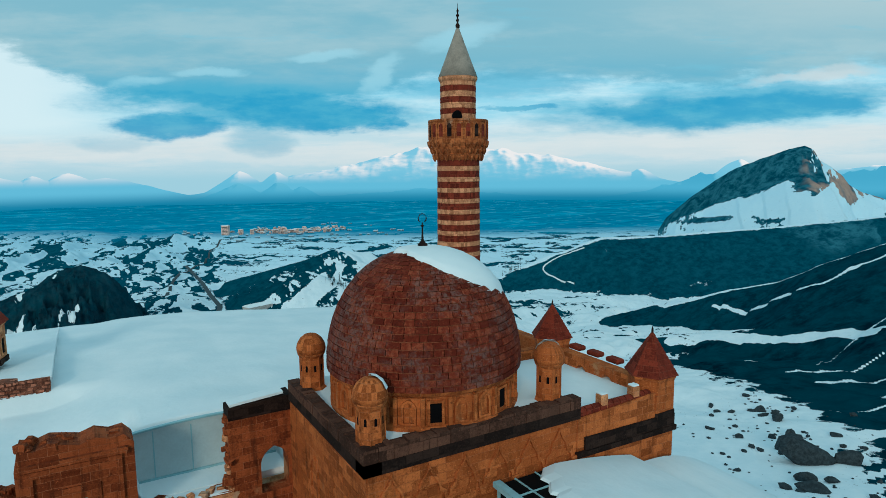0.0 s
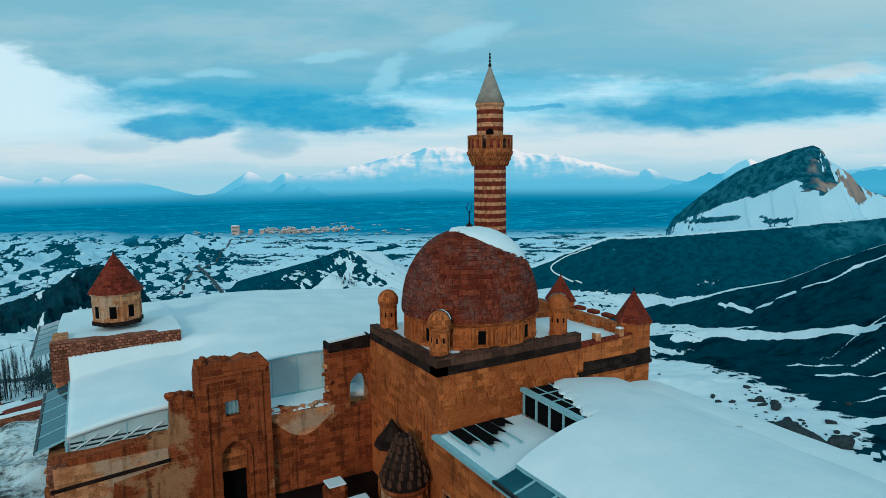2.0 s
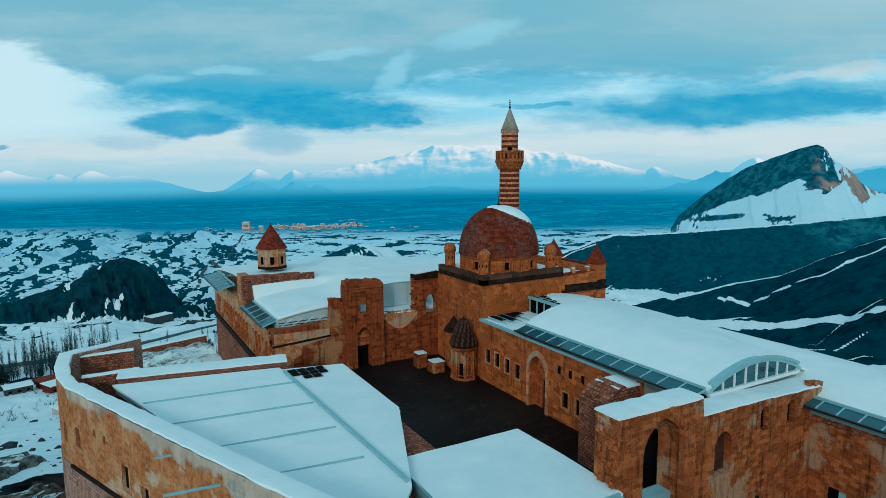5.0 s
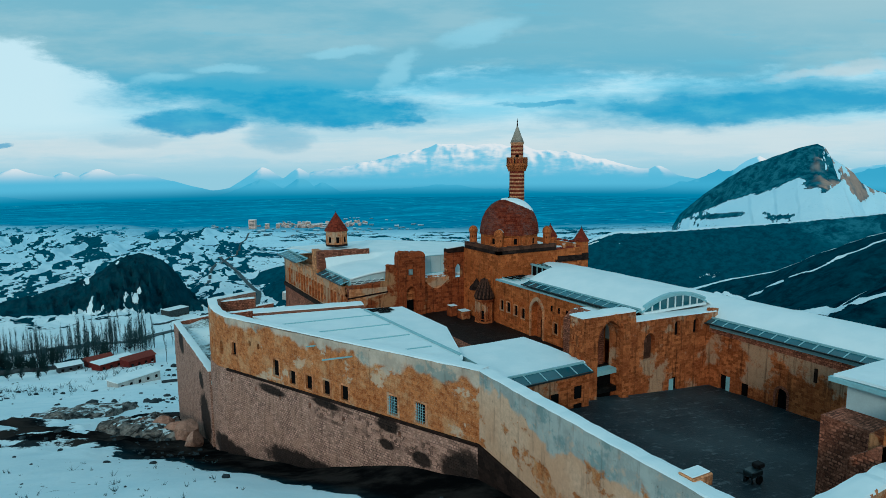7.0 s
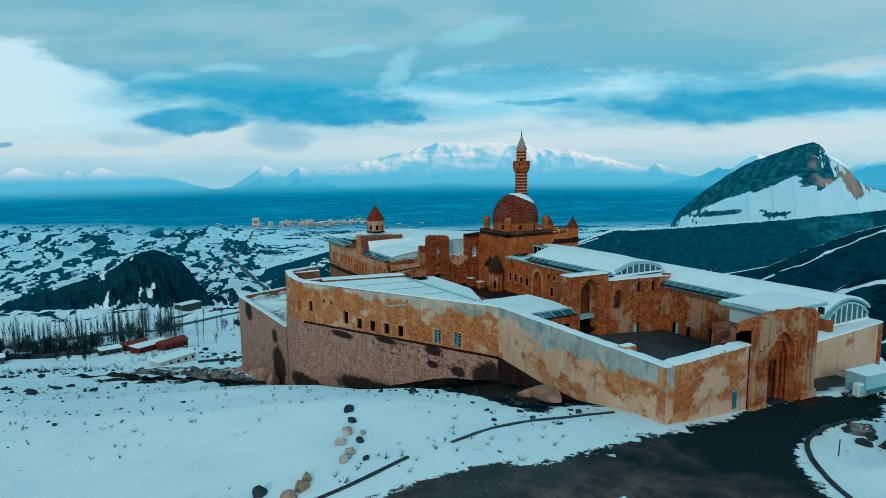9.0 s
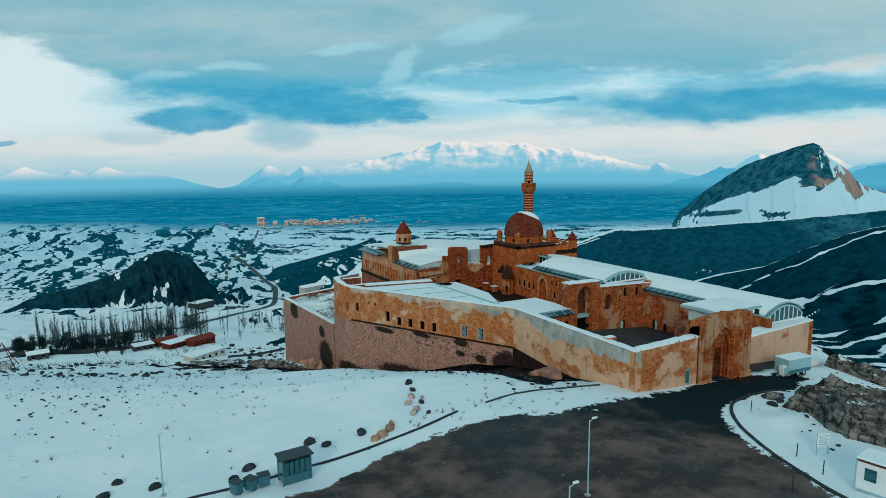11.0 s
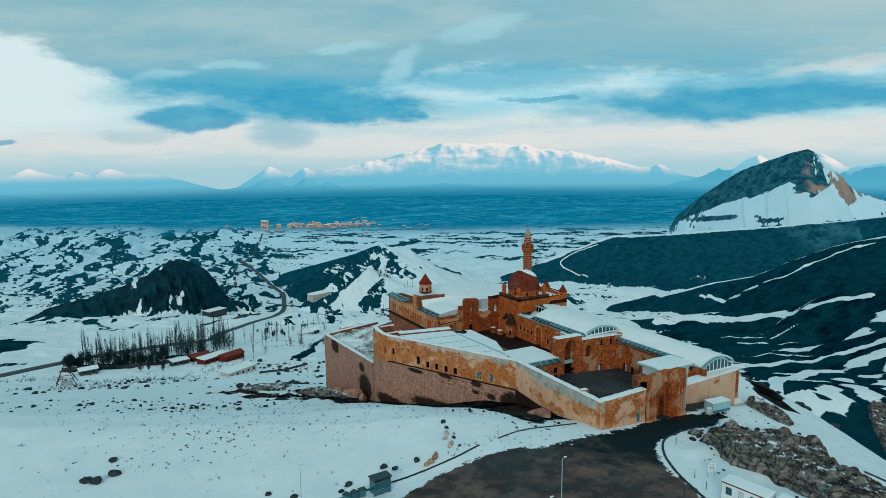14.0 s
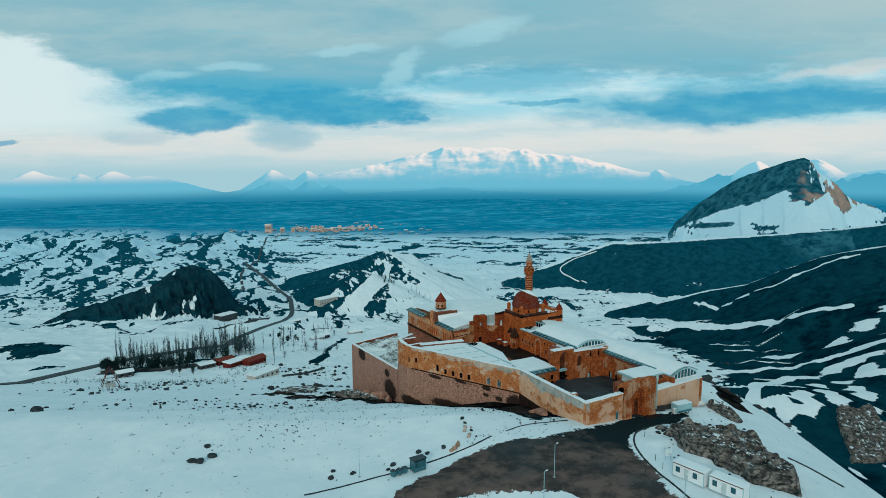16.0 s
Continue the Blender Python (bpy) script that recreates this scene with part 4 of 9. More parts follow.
    # rock and dark earth at the foot of the west walls, the wall-base shade coloured in with them
    near = smooth(-foot, -10.5 - 2.0 * smooth(y, -14, -4) - 9 * (fbm(x, y, 5, 5, 61, 0.6) - 0.5), -6.0) * smooth(y, -36, -22)
    bare = np.maximum(bare, 1.15 * near)
    rocky = np.maximum(rocky, near)
    crop, ch, cs = crest(x, y, [(-37, 38, 0), (-50, 50, 0), (-58, 72, 0)])
    lump = smooth(-crop, -15, -2)
    bare = np.maximum(bare, lump * (0.15 + 1.0 * fbm(x, y, 5, 4, 62)))
    rocky = np.maximum(rocky, lump)
    z = z + 3.0 * lump * (fbm(x, y, 6, 4, 63) - 0.4)
    # rock outcrop beside the containers
    oc, oh, os_ = crest(x, y, [(-9, -80, 0), (-5, -72, 0), (-1.5, -64, 0), (-4, -58, 0)])
    oc2, oh, os_ = crest(x, y, [(-9, -51.5, 0), (-4, -51, 0)])
    oc = np.minimum(oc, oc2 + 3.5)
    outc = smooth(-oc - 5 * (fbm(x, y, 7, 4, 71) - 0.5), -6.5, -2.5)
    z = z + outc * 0.6
    spur, sh, ss = crest(x, y, [(38, -36, 0), (42, -30, 0), (52, -22, 0)])
    face = smooth(-spur - 5 * (fbm(x, y, 6, 4, 75) - 0.5), -5, -2)
    bare = np.maximum(bare, face * 0.75)
    rocky = np.maximum(rocky, face)
    # gravel yard before the gate and the lane to it
    yard = outline_depth(x, y, YARD)
    gravel = smooth(yard + 5.0 * (fbm(x, y, 6, 4, 77) - 0.5), -3.2, 3.2) * (wide < 250)
    level = base_height(x, y) + 1.6 * smooth(-x, 28, 60)
    z = z * (1 - 0.75 * gravel) + 0.75 * gravel * (level - 0.25)
    lane, lh, ls = crest(x, y, VALLEY_ROAD)
    bed = smooth(-lane, -26, -7)
    z = z * (1 - bed) + bed * (9.4 + fall - 14 * smooth(-b, 110, 320) * smooth(-a, -120, 0))
    # hollow under the buildings
    inside = ((x > -14.2) & (x < 26.0) & (y > -36.2) & (y < 60)) | ((x > -27 + 0.33 * (30 - y) * (y < 30)) & (x < 0) & (y > -10) & (y < 68))
    z = np.where(inside, np.minimum(z, 2.0), z)
    return z, bare, gravel, field, rocky, shed, tan, over_peak


SHEET = []


def build_ground():
    c = Vector((-20, -30))
    mid = math.atan2(AHEAD[1], AHEAD[0])
    ang = np.concatenate([np.linspace(-0.72, 0.92, 1060, endpoint=False), np.linspace(0.92, 2 * math.pi - 0.72, 150, endpoint=False)]) + mid
    rad = [0.0]
    r = 1.2
    while r < 5200:
        rad.append(r)
        r += max(0.9, r * (0.0135 if r < 250 else 0.0043 if r < 1400 else 0.0066 if r < 3000 else 0.014))
    rad = np.array(rad[1:])
    A, R = np.meshgrid(ang, rad)
    X, Y = c.x + R * np.cos(A), c.y + R * np.sin(A)
    Z, bare, gravel, field, rocky, shed, tan, slate = terrain(X, Y)
    gr = np.gradient(Z, axis=0) / np.gradient(R, axis=0)
    ga = np.gradient(Z, axis=1) / (R * np.gradient(A, axis=1))
    gx, gy = gr * np.cos(A) - ga * np.sin(A), gr * np.sin(A) + ga * np.cos(A)
    facing, steep = gx * AHEAD[0] + gy * AHEAD[1], np.hypot(gx, gy)
    cross = gx * AHEAD[1] - gy * AHEAD[0]
    bare = bare + shed * (2.2 * np.clip(0.9 * cross + 0.2 * facing - 0.04, -0.22, 0.42))
    SHEET.extend((rad, ang, Z))
    nr, na = X.shape
    me = bpy.data.meshes.new("ground")
    z0 = terrain(np.array([c.x]), np.array([c.y]))[0][0]
    co = np.concatenate([np.stack([X, Y, Z], -1).reshape(-1, 3), [[c.x, c.y, z0]]])
    idx = np.arange(nr * na).reshape(nr, na)
    nxt = np.roll(idx, -1, axis=1)
    quads = np.stack([idx[:-1], idx[1:], nxt[1:], nxt[:-1]], -1).reshape(-1, 4)
    tris = np.stack([np.full(na, nr * na), idx[0], nxt[0]], -1)
    me.vertices.add(len(co))
    me.vertices.foreach_set("co", co.ravel())
    loops = np.concatenate([quads.ravel(), tris.ravel()])
    me.loops.add(len(loops))
    me.loops.foreach_set("vertex_index", loops)
    starts = np.concatenate([np.arange(len(quads)) * 4, len(quads) * 4 + np.arange(len(tris)) * 3])
    me.polygons.add(len(starts))
    me.polygons.foreach_set("loop_start", starts)
    me.update(calc_edges=True)
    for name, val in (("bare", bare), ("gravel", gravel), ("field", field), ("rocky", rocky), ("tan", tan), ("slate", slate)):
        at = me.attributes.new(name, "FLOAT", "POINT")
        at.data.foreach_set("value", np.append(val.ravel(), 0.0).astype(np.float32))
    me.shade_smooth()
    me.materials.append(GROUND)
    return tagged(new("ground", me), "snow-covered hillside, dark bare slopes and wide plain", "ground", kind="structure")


build_ground()


def ground_z(x, y):
    """Height of the ground sheet, read off its own grid."""
    rad, ang, heights = SHEET
    dx, dy = x + 20.0, y + 30.0
    r = min(max(math.hypot(dx, dy), rad[0]), rad[-2])
    t = (math.atan2(dy, dx) - ang[0]) % (2 * math.pi) + ang[0]
    i = int(np.searchsorted(rad, r, "right")) - 1
    j = int(np.searchsorted(ang, t, "right")) - 1
    k = (j + 1) % len(ang)
    span = (ang[k] - ang[j]) % (2 * math.pi)
    fr, fa = (r - rad[i]) / (rad[i + 1] - rad[i]), (t - ang[j]) / span
    near, far = heights[i], heights[i + 1]
    return float((near[j] * (1 - fa) + near[k] * fa) * (1 - fr) + (far[j] * (1 - fa) + far[k] * fa) * fr)


def build_far():
    """Snow mountains at the edge of the plain: ridged relief on an arc round the place."""
    mid = math.atan2(AHEAD[1], AHEAD[0])

    def rng(name, label, radius, depth, base, peaks, power, amp, mat, seed, span=(-0.78, 0.78), grain=300):
        az = np.linspace(span[0], span[1], int(560 * (span[1] - span[0]) / 1.5))
        rr = np.linspace(0, 1, 44)
        A, V = np.meshgrid(az, rr)
        top = np.zeros(A.shape)
        for pa, ph, pw in peaks:
            top = np.maximum(top, ph * np.exp(-np.abs((A - pa) / pw) ** power))
        X = A * radius
        ridge = fbm(X + 4000 + 120 * fbm(X, V * depth, 200, 3, seed + 5), V * depth * 1.3 + 300, grain, 6, seed, 0.55, True)
        prof = np.sin(np.clip(V / 0.8, 0, 1) * math.pi / 2) ** 1.15 * np.where(V > 0.8, 1 - (V - 0.8) * 1.5, 1)
        Z = base + prof * top * (1 + amp * (ridge - 0.75) * np.clip(V * 3, 0.2, 1))
        PX, PY = (radius + V * depth) * np.cos(mid - A), (radius + V * depth) * np.sin(mid - A)
        nr, na = A.shape
        idx = np.arange(nr * na).reshape(nr, na)
        q = np.stack([idx[:-1, :-1], idx[:-1, 1:], idx[1:, 1:], idx[1:, :-1]], -1).reshape(-1, 4)
        me = bpy.data.meshes.new(name)
        me.from_pydata(np.stack([PX, PY, Z], -1).reshape(-1, 3).tolist(), [], q.tolist())
        me.shade_smooth()
        me.materials.append(mat)
        return tagged(new(name, me), label, "mountains", kind="structure")

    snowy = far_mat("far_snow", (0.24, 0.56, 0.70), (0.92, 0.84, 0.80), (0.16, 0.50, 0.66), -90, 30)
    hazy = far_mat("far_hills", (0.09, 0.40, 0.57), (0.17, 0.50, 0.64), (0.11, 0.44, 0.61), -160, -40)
    rng("backdrop_mountains", "distant snow mountains, glowing backdrop with low sun and mist painted in", 4480, 300, -215,
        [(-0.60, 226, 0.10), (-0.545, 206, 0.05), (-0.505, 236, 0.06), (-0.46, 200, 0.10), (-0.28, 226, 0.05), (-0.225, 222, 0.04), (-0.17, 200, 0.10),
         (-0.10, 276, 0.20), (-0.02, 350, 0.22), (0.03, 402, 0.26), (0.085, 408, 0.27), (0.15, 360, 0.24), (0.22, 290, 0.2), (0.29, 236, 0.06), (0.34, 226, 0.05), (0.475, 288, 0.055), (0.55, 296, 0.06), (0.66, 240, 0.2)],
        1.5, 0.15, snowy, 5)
    rng("backdrop_hills", "glowing backdrop of blue foothills below the snow mountains, mist painted in", 4380, 160, -215,
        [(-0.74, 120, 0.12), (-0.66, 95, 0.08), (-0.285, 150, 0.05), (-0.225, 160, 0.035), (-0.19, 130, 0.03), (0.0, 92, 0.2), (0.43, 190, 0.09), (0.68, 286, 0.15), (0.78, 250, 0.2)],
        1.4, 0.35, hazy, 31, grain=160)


build_far()

# ---- palace: outer walls ----


def floor_z(x, y):
    return 9.0 - 0.09 * x + 0.02 * (-8 - y)


def court_floor(name, label, x0, x1, y0, y1, height, mat):
    bm = roof_sheet(x0, x1, y0, y1, lambda u, v: height(x0 + (x1 - x0) * u, y0 + (y1 - y0) * v), 0.5, 30, 30, 0.05)
    return tagged(part(name, bm, mat), label, "floor", kind="structure")


court_floor("floor_1", "dark wet stone paving of the outer courtyard", -14.4, 17.6, -37, -7.6, floor_z, COBBLE)
court_floor("floor_2", "dark wet stone paving of the inner courtyard, its low light put into the colour", -12.5, 8.6, -7.6, 29.4, lambda x, y: 9.65 - 0.02 * x, SHADEDCOBBLE)


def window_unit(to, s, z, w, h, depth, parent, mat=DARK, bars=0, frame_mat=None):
    """A near-black back plane that stands for the opening's shade, with an optional frame and grille."""
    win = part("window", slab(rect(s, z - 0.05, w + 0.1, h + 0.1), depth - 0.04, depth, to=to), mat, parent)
    if frame_mat:
        fr = slab(rect(s, z - 0.13, w + 0.36, h + 0.26), -0.06, 0.03, [rect(s, z, w, h)], to=to)
        part("window_frame", fr, frame_mat, win)
    for i in range(bars):
        x = s - w / 2 + w * (i + 1) / (bars + 1)
        part("bar", slab(rect(x, z, 0.035, h), 0.12, 0.155, to=to), STEEL, win)
    if bars:
        n = max(2, int(bars * h / w))
        for i in range(n):
            part("bar", slab(rect(s, z + h * (i + 1) / (n + 1), w, 0.035), 0.10, 0.12, to=to), STEEL, win)
    return win


# west wall, first stretch, from the gate corner to the bend
P_SE, P_BEND = (-15.45, -37.4), (-14.75, -11.8)
L1 = math.hypot(P_BEND[0] - P_SE[0], P_BEND[1] - P_SE[1])
wall = part("wall_west_1", slab([(0, 4.0), (L1, 0.0), (L1, 15.6)] + ragged([(L1, 15.6), (0, 15.75)], 1.2, 0.05, 4)[1:], -0.9, 0, to=along(P_SE, P_BEND)), PLASTERED)
tagged(wall, "tall weathered wall of plastered orange stone", "wall", kind="structure")
# slab added over the wall foot, black for dark stone in shade
part("plinth", slab([(6.0, 3.0), (L1, -1.0), (L1, 9.5), (17, 9.0), (6.0, 9.3)], -0.1, 0.14, to=along(P_SE, P_BEND)), BLACK, wall, "black stone foot of the wall, its shade put into the colour")
tagged(part("wall_snow", snow_strip(P_SE, P_BEND, 15.75, 15.6, 1.1, 0.14, 5, -1.0), SNOW), "snow lying along the wall top", "snow", kind="stuff")

# west wall, second stretch: windows above, retaining stone below, then the rounded end
P_C, P_W = (-28.0, 23.5), (-28.7, 31.5)
L2 = math.hypot(P_C[0] - P_BEND[0], P_C[1] - P_BEND[1])
to2 = along(P_BEND, P_C)
W_UP = [(6.36, 9.55, 1.1, 1.75), (9.71, 9.4, 1.1, 1.75), (16.37, 9.05, 1.05, 1.5), (19.12, 8.95, 1.05, 1.5), (21.95, 8.85, 1.05, 1.5), (24.74, 8.75, 1.05, 1.5), (27.69, 9.0, 1.1, 1.85), (30.97, 11.4, 0.45, 0.6), (32.68, 11.4, 0.45, 0.6), (36.0, 9.7, 0.85, 1.55)]


def split_z(s):
    return 9.4 - 0.046 * s


up = [(0, split_z(0)), (L2, split_z(L2)), (L2, 14.0)] + ragged([(L2, 14.0), (26, 14.35), (12, 15.0), (0, 15.55)], 1.2, 0.05, 6)[1:]
wall = part("wall_west_2", slab(up, -1.2, 0, [rect(*w) for w in W_UP], to2), OUTER)
tagged(wall, "orange stone upper wall with deep square windows", "wall", kind="structure")
for i, w in enumerate(W_UP):
    window_unit(to2, w[0], w[1], w[2], w[3], -0.22, wall, DARK, 4 if i < 2 else 0)
    if w[2] > 0.8:
        part("surround", slab(rect(w[0], w[1] - 0.16, w[2] + 0.5, w[3] + 0.36), -0.02, 0.035, [rect(w[0], w[1], w[2], w[3])], to2), PALE, wall)
part("string_course", slab([(0, split_z(0) - 0.14), (L2, split_z(L2) - 0.14), (L2, split_z(L2) + 0.12), (0, split_z(0) + 0.12)], -0.1, 0.17, to=to2), BLACK, wall)
LOW = [(8.9, 7.5), (16.57, 6.85), (21.84, 6.9), (27.05, 6.5), (31.73, 6.35), (36.78, 6.2)]


def battered(p0, p1, profile_top, bottom, batter, holes_at):
    """Retaining wall leaning inwards as it rises."""
    to = along(p0, p1)
    ln = math.hypot(p1[0] - p0[0], p1[1] - p0[1])
    lean = lambda s, d, z: to(s, d + (profile_top(s) - z) * batter * (d > -0.5), z)
    return slab([(0, bottom(0)), (ln, bottom(ln)), (ln, profile_top(ln)), (ln / 2, profile_top(ln / 2)), (0, profile_top(0))], -1.4, 0.02, [rect(s, z, 0.38, 0.55) for s, z in holes_at], lean)


wall = part("wall_west_3", battered(P_BEND, P_C, split_z, lambda s: 2.0 - 0.28 * s, 0.05, LOW), GREY)
tagged(wall, "grey coursed retaining wall with small drain holes", "wall", kind="structure")
for s, z in LOW:
    part("drain_hole", slab(rect(s, z - 0.02, 0.45, 0.6), -0.5, -0.45, to=to2), DARK, wall)
tagged(part("wall_snow", snow_strip(P_BEND, P_C, 15.55, 14.0, 1.3, 0.14, 7, -1.3), SNOW), "snow lying along the wall top", "snow", kind="stuff")
CURVE = [P_C, (-28.75, 26.2), (-28.95, 28.8), P_W]
tops = [14.0, 14.15, 14.4, 14.7]
mids = [7.66, 7.5, 7.4, 7.3]
for k in range(3):
    pa, pb = CURVE[k], CURVE[k + 1]
    lk = math.hypot(pb[0] - pa[0], pb[1] - pa[1])
    tk = along(pa, pb)
    wins = [arch(1.3, 9.2, 0.9, 1.7)] if k == 0 else [rect(0.5, 9.4, 0.4, 1.1), rect(1.75, 9.5, 0.4, 1.1)] if k == 1 else [rect(0.6, 9.6, 0.4, 1.1), rect(1.9, 9.7, 0.4, 1.1)]
    w_ = part("wall_west_curve", slab([(0, mids[k]), (lk, mids[k + 1]), (lk, tops[k + 1]), (0, tops[k])], -1.0, 0, wins, tk), OUTER)
    tagged(w_, "rounded orange stone wall end with slit windows", "wall", kind="structure")
    part("window", slab([(0.2, 9.0), (lk - 0.2, 9.0), (lk - 0.2, 11.2), (0.2, 11.2)], -0.7, -0.6, to=tk), DARK, w_)
    low_ = part("wall_west_curve_low", slab([(0, -12), (lk, -12), (lk, mids[k + 1]), (0, mids[k])], -1.2, 0.08, to=tk), GREY)
    tagged(low_, "grey retaining stone under the rounded wall end", "wall", kind="structure")
    tagged(part("wall_snow", snow_strip(pa, pb, tops[k], tops[k + 1], 1.1, 0.14, 7 + k, -1.05), SNOW), "snow lying along the wall top", "snow", kind="stuff")

# return of the west corner block and its inner brick rooms
P_N = (-22.5, 35.5)
to3 = along(P_W, P_N)
L3 = math.hypot(P_N[0] - P_W[0], P_N[1] - P_W[1])
wall = part("wall_west_4", slab([(0, -6), (L3, -6), (L3, 14.4), (0, 14.7)], -1.0, 0, to=to3), GREY)
tagged(wall, "short grey stone return wall at the rounded corner", "wall", kind="structure")
tagged(part("wall_snow", snow_strip(P_W, P_N, 14.7, 14.4, 1.1, 0.14, 8, -1.0), SNOW), "snow lying along the wall top", "snow", kind="stuff")
for x0, x1, y0, y1, z1 in ((-27.3, -22.8, 31.3, 32.1, 14.2), (-27.0, -22.6, 26.8, 27.6, 13.6)):
    w_ = part("inner_wall", box(x0, x1, y0, y1, 8, z1), RUBBLE)
    tagged(w_, "ruined red rubble cross wall with snow on top", "wall", kind="structure")
    tagged(part("wall_snow", snow_strip((x0, y0), (x1, y0), z1, z1, y1 - y0, 0.12, 3), SNOW), "snow lying along the wall top", "snow", kind="stuff")

# garden terrace north-west of the block
P_T, P_T2 = (-29.6, 69.5), (-11.0, 72.0)
to4 = along((-29.0, 31.8), P_T)
L4 = math.hypot(P_T[0] + 29.0, P_T[1] - 31.8)
wall = part("wall_terrace_1", slab([(0, -12), (L4, -18), (L4, 3.4), (0, 5.0)], -0.9, 0, to=to4), GREY)
tagged(wall, "grey terrace retaining wall with dark damp patches", "wall", kind="structure")
tagged(part("wall_snow", snow_strip((-29.0, 31.8), P_T, 5.0, 3.4, 1.1, 0.16, 11, -1.0), SNOW), "snow lying along the wall top", "snow", kind="stuff")
to5 = along(P_T, P_T2)
L5 = math.hypot(P_T2[0] - P_T[0], P_T2[1] - P_T[1])
wall = part("wall_terrace_2", slab([(0, -16), (L5, -16), (L5, 4.4), (0, 3.4)], -0.8, 0, to=to5), RUBBLE)
tagged(wall, "red rubble parapet wall of the terrace", "wall", kind="structure")
tagged(part("wall_snow", snow_strip(P_T, P_T2, 3.4, 4.4, 1.0, 0.15, 12, -0.9), SNOW), "snow lying along the wall top", "snow", kind="stuff")


def terrace_mat():
    m, g, bsdf = material("frosted_grass", 0.9)
    pos = g.n.new("ShaderNodeNewGeometry").outputs["Position"]
    n = g.math("ADD", g.math("MULTIPLY", g.noise(pos, 0.18, 5.0, 0.6), 0.6), g.math("MULTIPLY", g.noise(pos, 1.6, 6.0, 0.7), 0.5))
    col = g.mix(g.step(n, 0.50, 0.66), (0.70, 0.80, 0.82), (0.07, 0.085, 0.075))
    g.put(bsdf.inputs["Base Color"], col)
    bump(g, bsdf, n, 0.4, 0.7)
    return m


FROST = terrace_mat()
tagged(part("terrace_lawn", roof_sheet(-28.8, -10.6, 30, 71, lambda u, v: 2.9 + 0.9 * (1 - v) + 0.5 * u, 0.5, 40, 70, 0.9), FROST), "snow-dusted rough grass on the terrace", "ground", kind="structure")

# south front, left of the gate
to6 = along(P_SE, (-4.4, -37.1))
L6 = 11.05
wall = part("wall_south_1", slab([(0, 4), (L6, 4), (L6, 15.9)] + ragged([(L6, 15.9), (0, 15.75)], 1.0, 0.05, 9)[1:], 0, 0.9, [rect(9.35, 10.0, 0.95, 2.0)], to6), FRONTWALL)
tagged(wall, "weathered orange stone front wall with a small blue door", "wall", kind="structure")
door = part("door", slab(rect(9.35, 10.0, 0.95, 2.0), 0.12, 0.2, to=to6), STEEL, wall, "pale blue painted metal door")
part("door_panel", slab(rect(9.35, 10.2, 0.7, 1.6), 0.1, 0.12, to=to6), TEAL, door)
tagged(part("wall_snow", snow_strip(P_SE, (-4.4, -37.1), 15.75, 15.9, 1.3, 0.22, 15, -0.1), SNOW), "snow lying along the wall top", "snow", kind="stuff")
blk = thing("parapet_block", "broken stone box on the wall corner with snow", "stone block")
part("stone", box(-14.9, -13.4, -32.2, -31.2, 15.3, 15.98, bevel=0.06), PALE, blk)
part("snow_cap", box(-14.85, -13.5, -32.1, -31.3, 15.985, 16.06, bevel=0.03), SNOW, blk)

# ---- gate ----
GX0, GX1, GY = -4.45, 5.5, -37.2
gate = thing("gate", "tall carved orange stone portal with pointed niche", "gate", kind="structure")
gto = along((GX0, GY), (GX1, GY))
GW = GX1 - GX0
niche = arch(4.6, 9.0, 3.9, 7.6, 0.8, 8)
part("portal_front", slab([(0, 7.5), (GW, 7.5), (GW, 18.0)] + ragged([(GW, 18.0), (6, 18.25), (0, 17.7)], 0.9, 0.08, 2)[1:], 0, 1.5, [niche], gto), COURT, gate)
# darker stone behind the niche carries its depth shade and dirt as colour
part("portal_back", slab([(0.4, 7.5), (GW - 0.2, 7.5), (GW - 0.2, 17.2), (0.4, 17.0)], 1.5, 2.4, [arch(3.6, 9.3, 1.6, 3.6, 0.3), arch(5.6, 9.5, 1.2, 4.0, 0.6)], gto), HAREM, gate)
part("portal_door", slab(arch(3.6, 9.25, 1.7, 3.7, 0.3), 1.62, 1.7, to=gto), DARK, gate, "near-black sheet standing for the doorway's shade")
part("inner_niche", slab(arch(5.6, 9.45, 1.3, 4.1, 0.6), 1.85, 1.95, to=gto), DARKSTONE, gate, "slim niche back, depth shade and dirt put into its dark stone")
for k in range(3):
    ring = slab(arch(4.6, 8.9, 4.05, 7.75, 0.8, 8), 0.3 + 0.36 * k, 0.46 + 0.36 * k, [arch(4.6, 8.95, 3.35 - 0.5 * k, 7.0 - 0.55 * k, 0.8, 8)], gto)
    part("stepped_jamb", ring, COURT if k != 1 else HAREM, gate)
# stalactite corbels in the niche head
rnd = random.Random(4)
for row in range(5):
    z = 13.6 + row * 0.5
    half = 1.75 - 0.33 * row
    n = 7 - row
    for i in range(n):
        s = 4.65 + half * (2 * (i + 0.5) / n - 1)
        bm = revolve([(0.02, z - 0.5), (0.16, z - 0.22), (0.27, z), (0.27, z + 0.3)], 6)
        bmesh.ops.translate(bm, verts=bm.verts, vec=gto(s, 1.32 - 0.24 * row, 0))
        part("corbel", bm, COURT, gate)
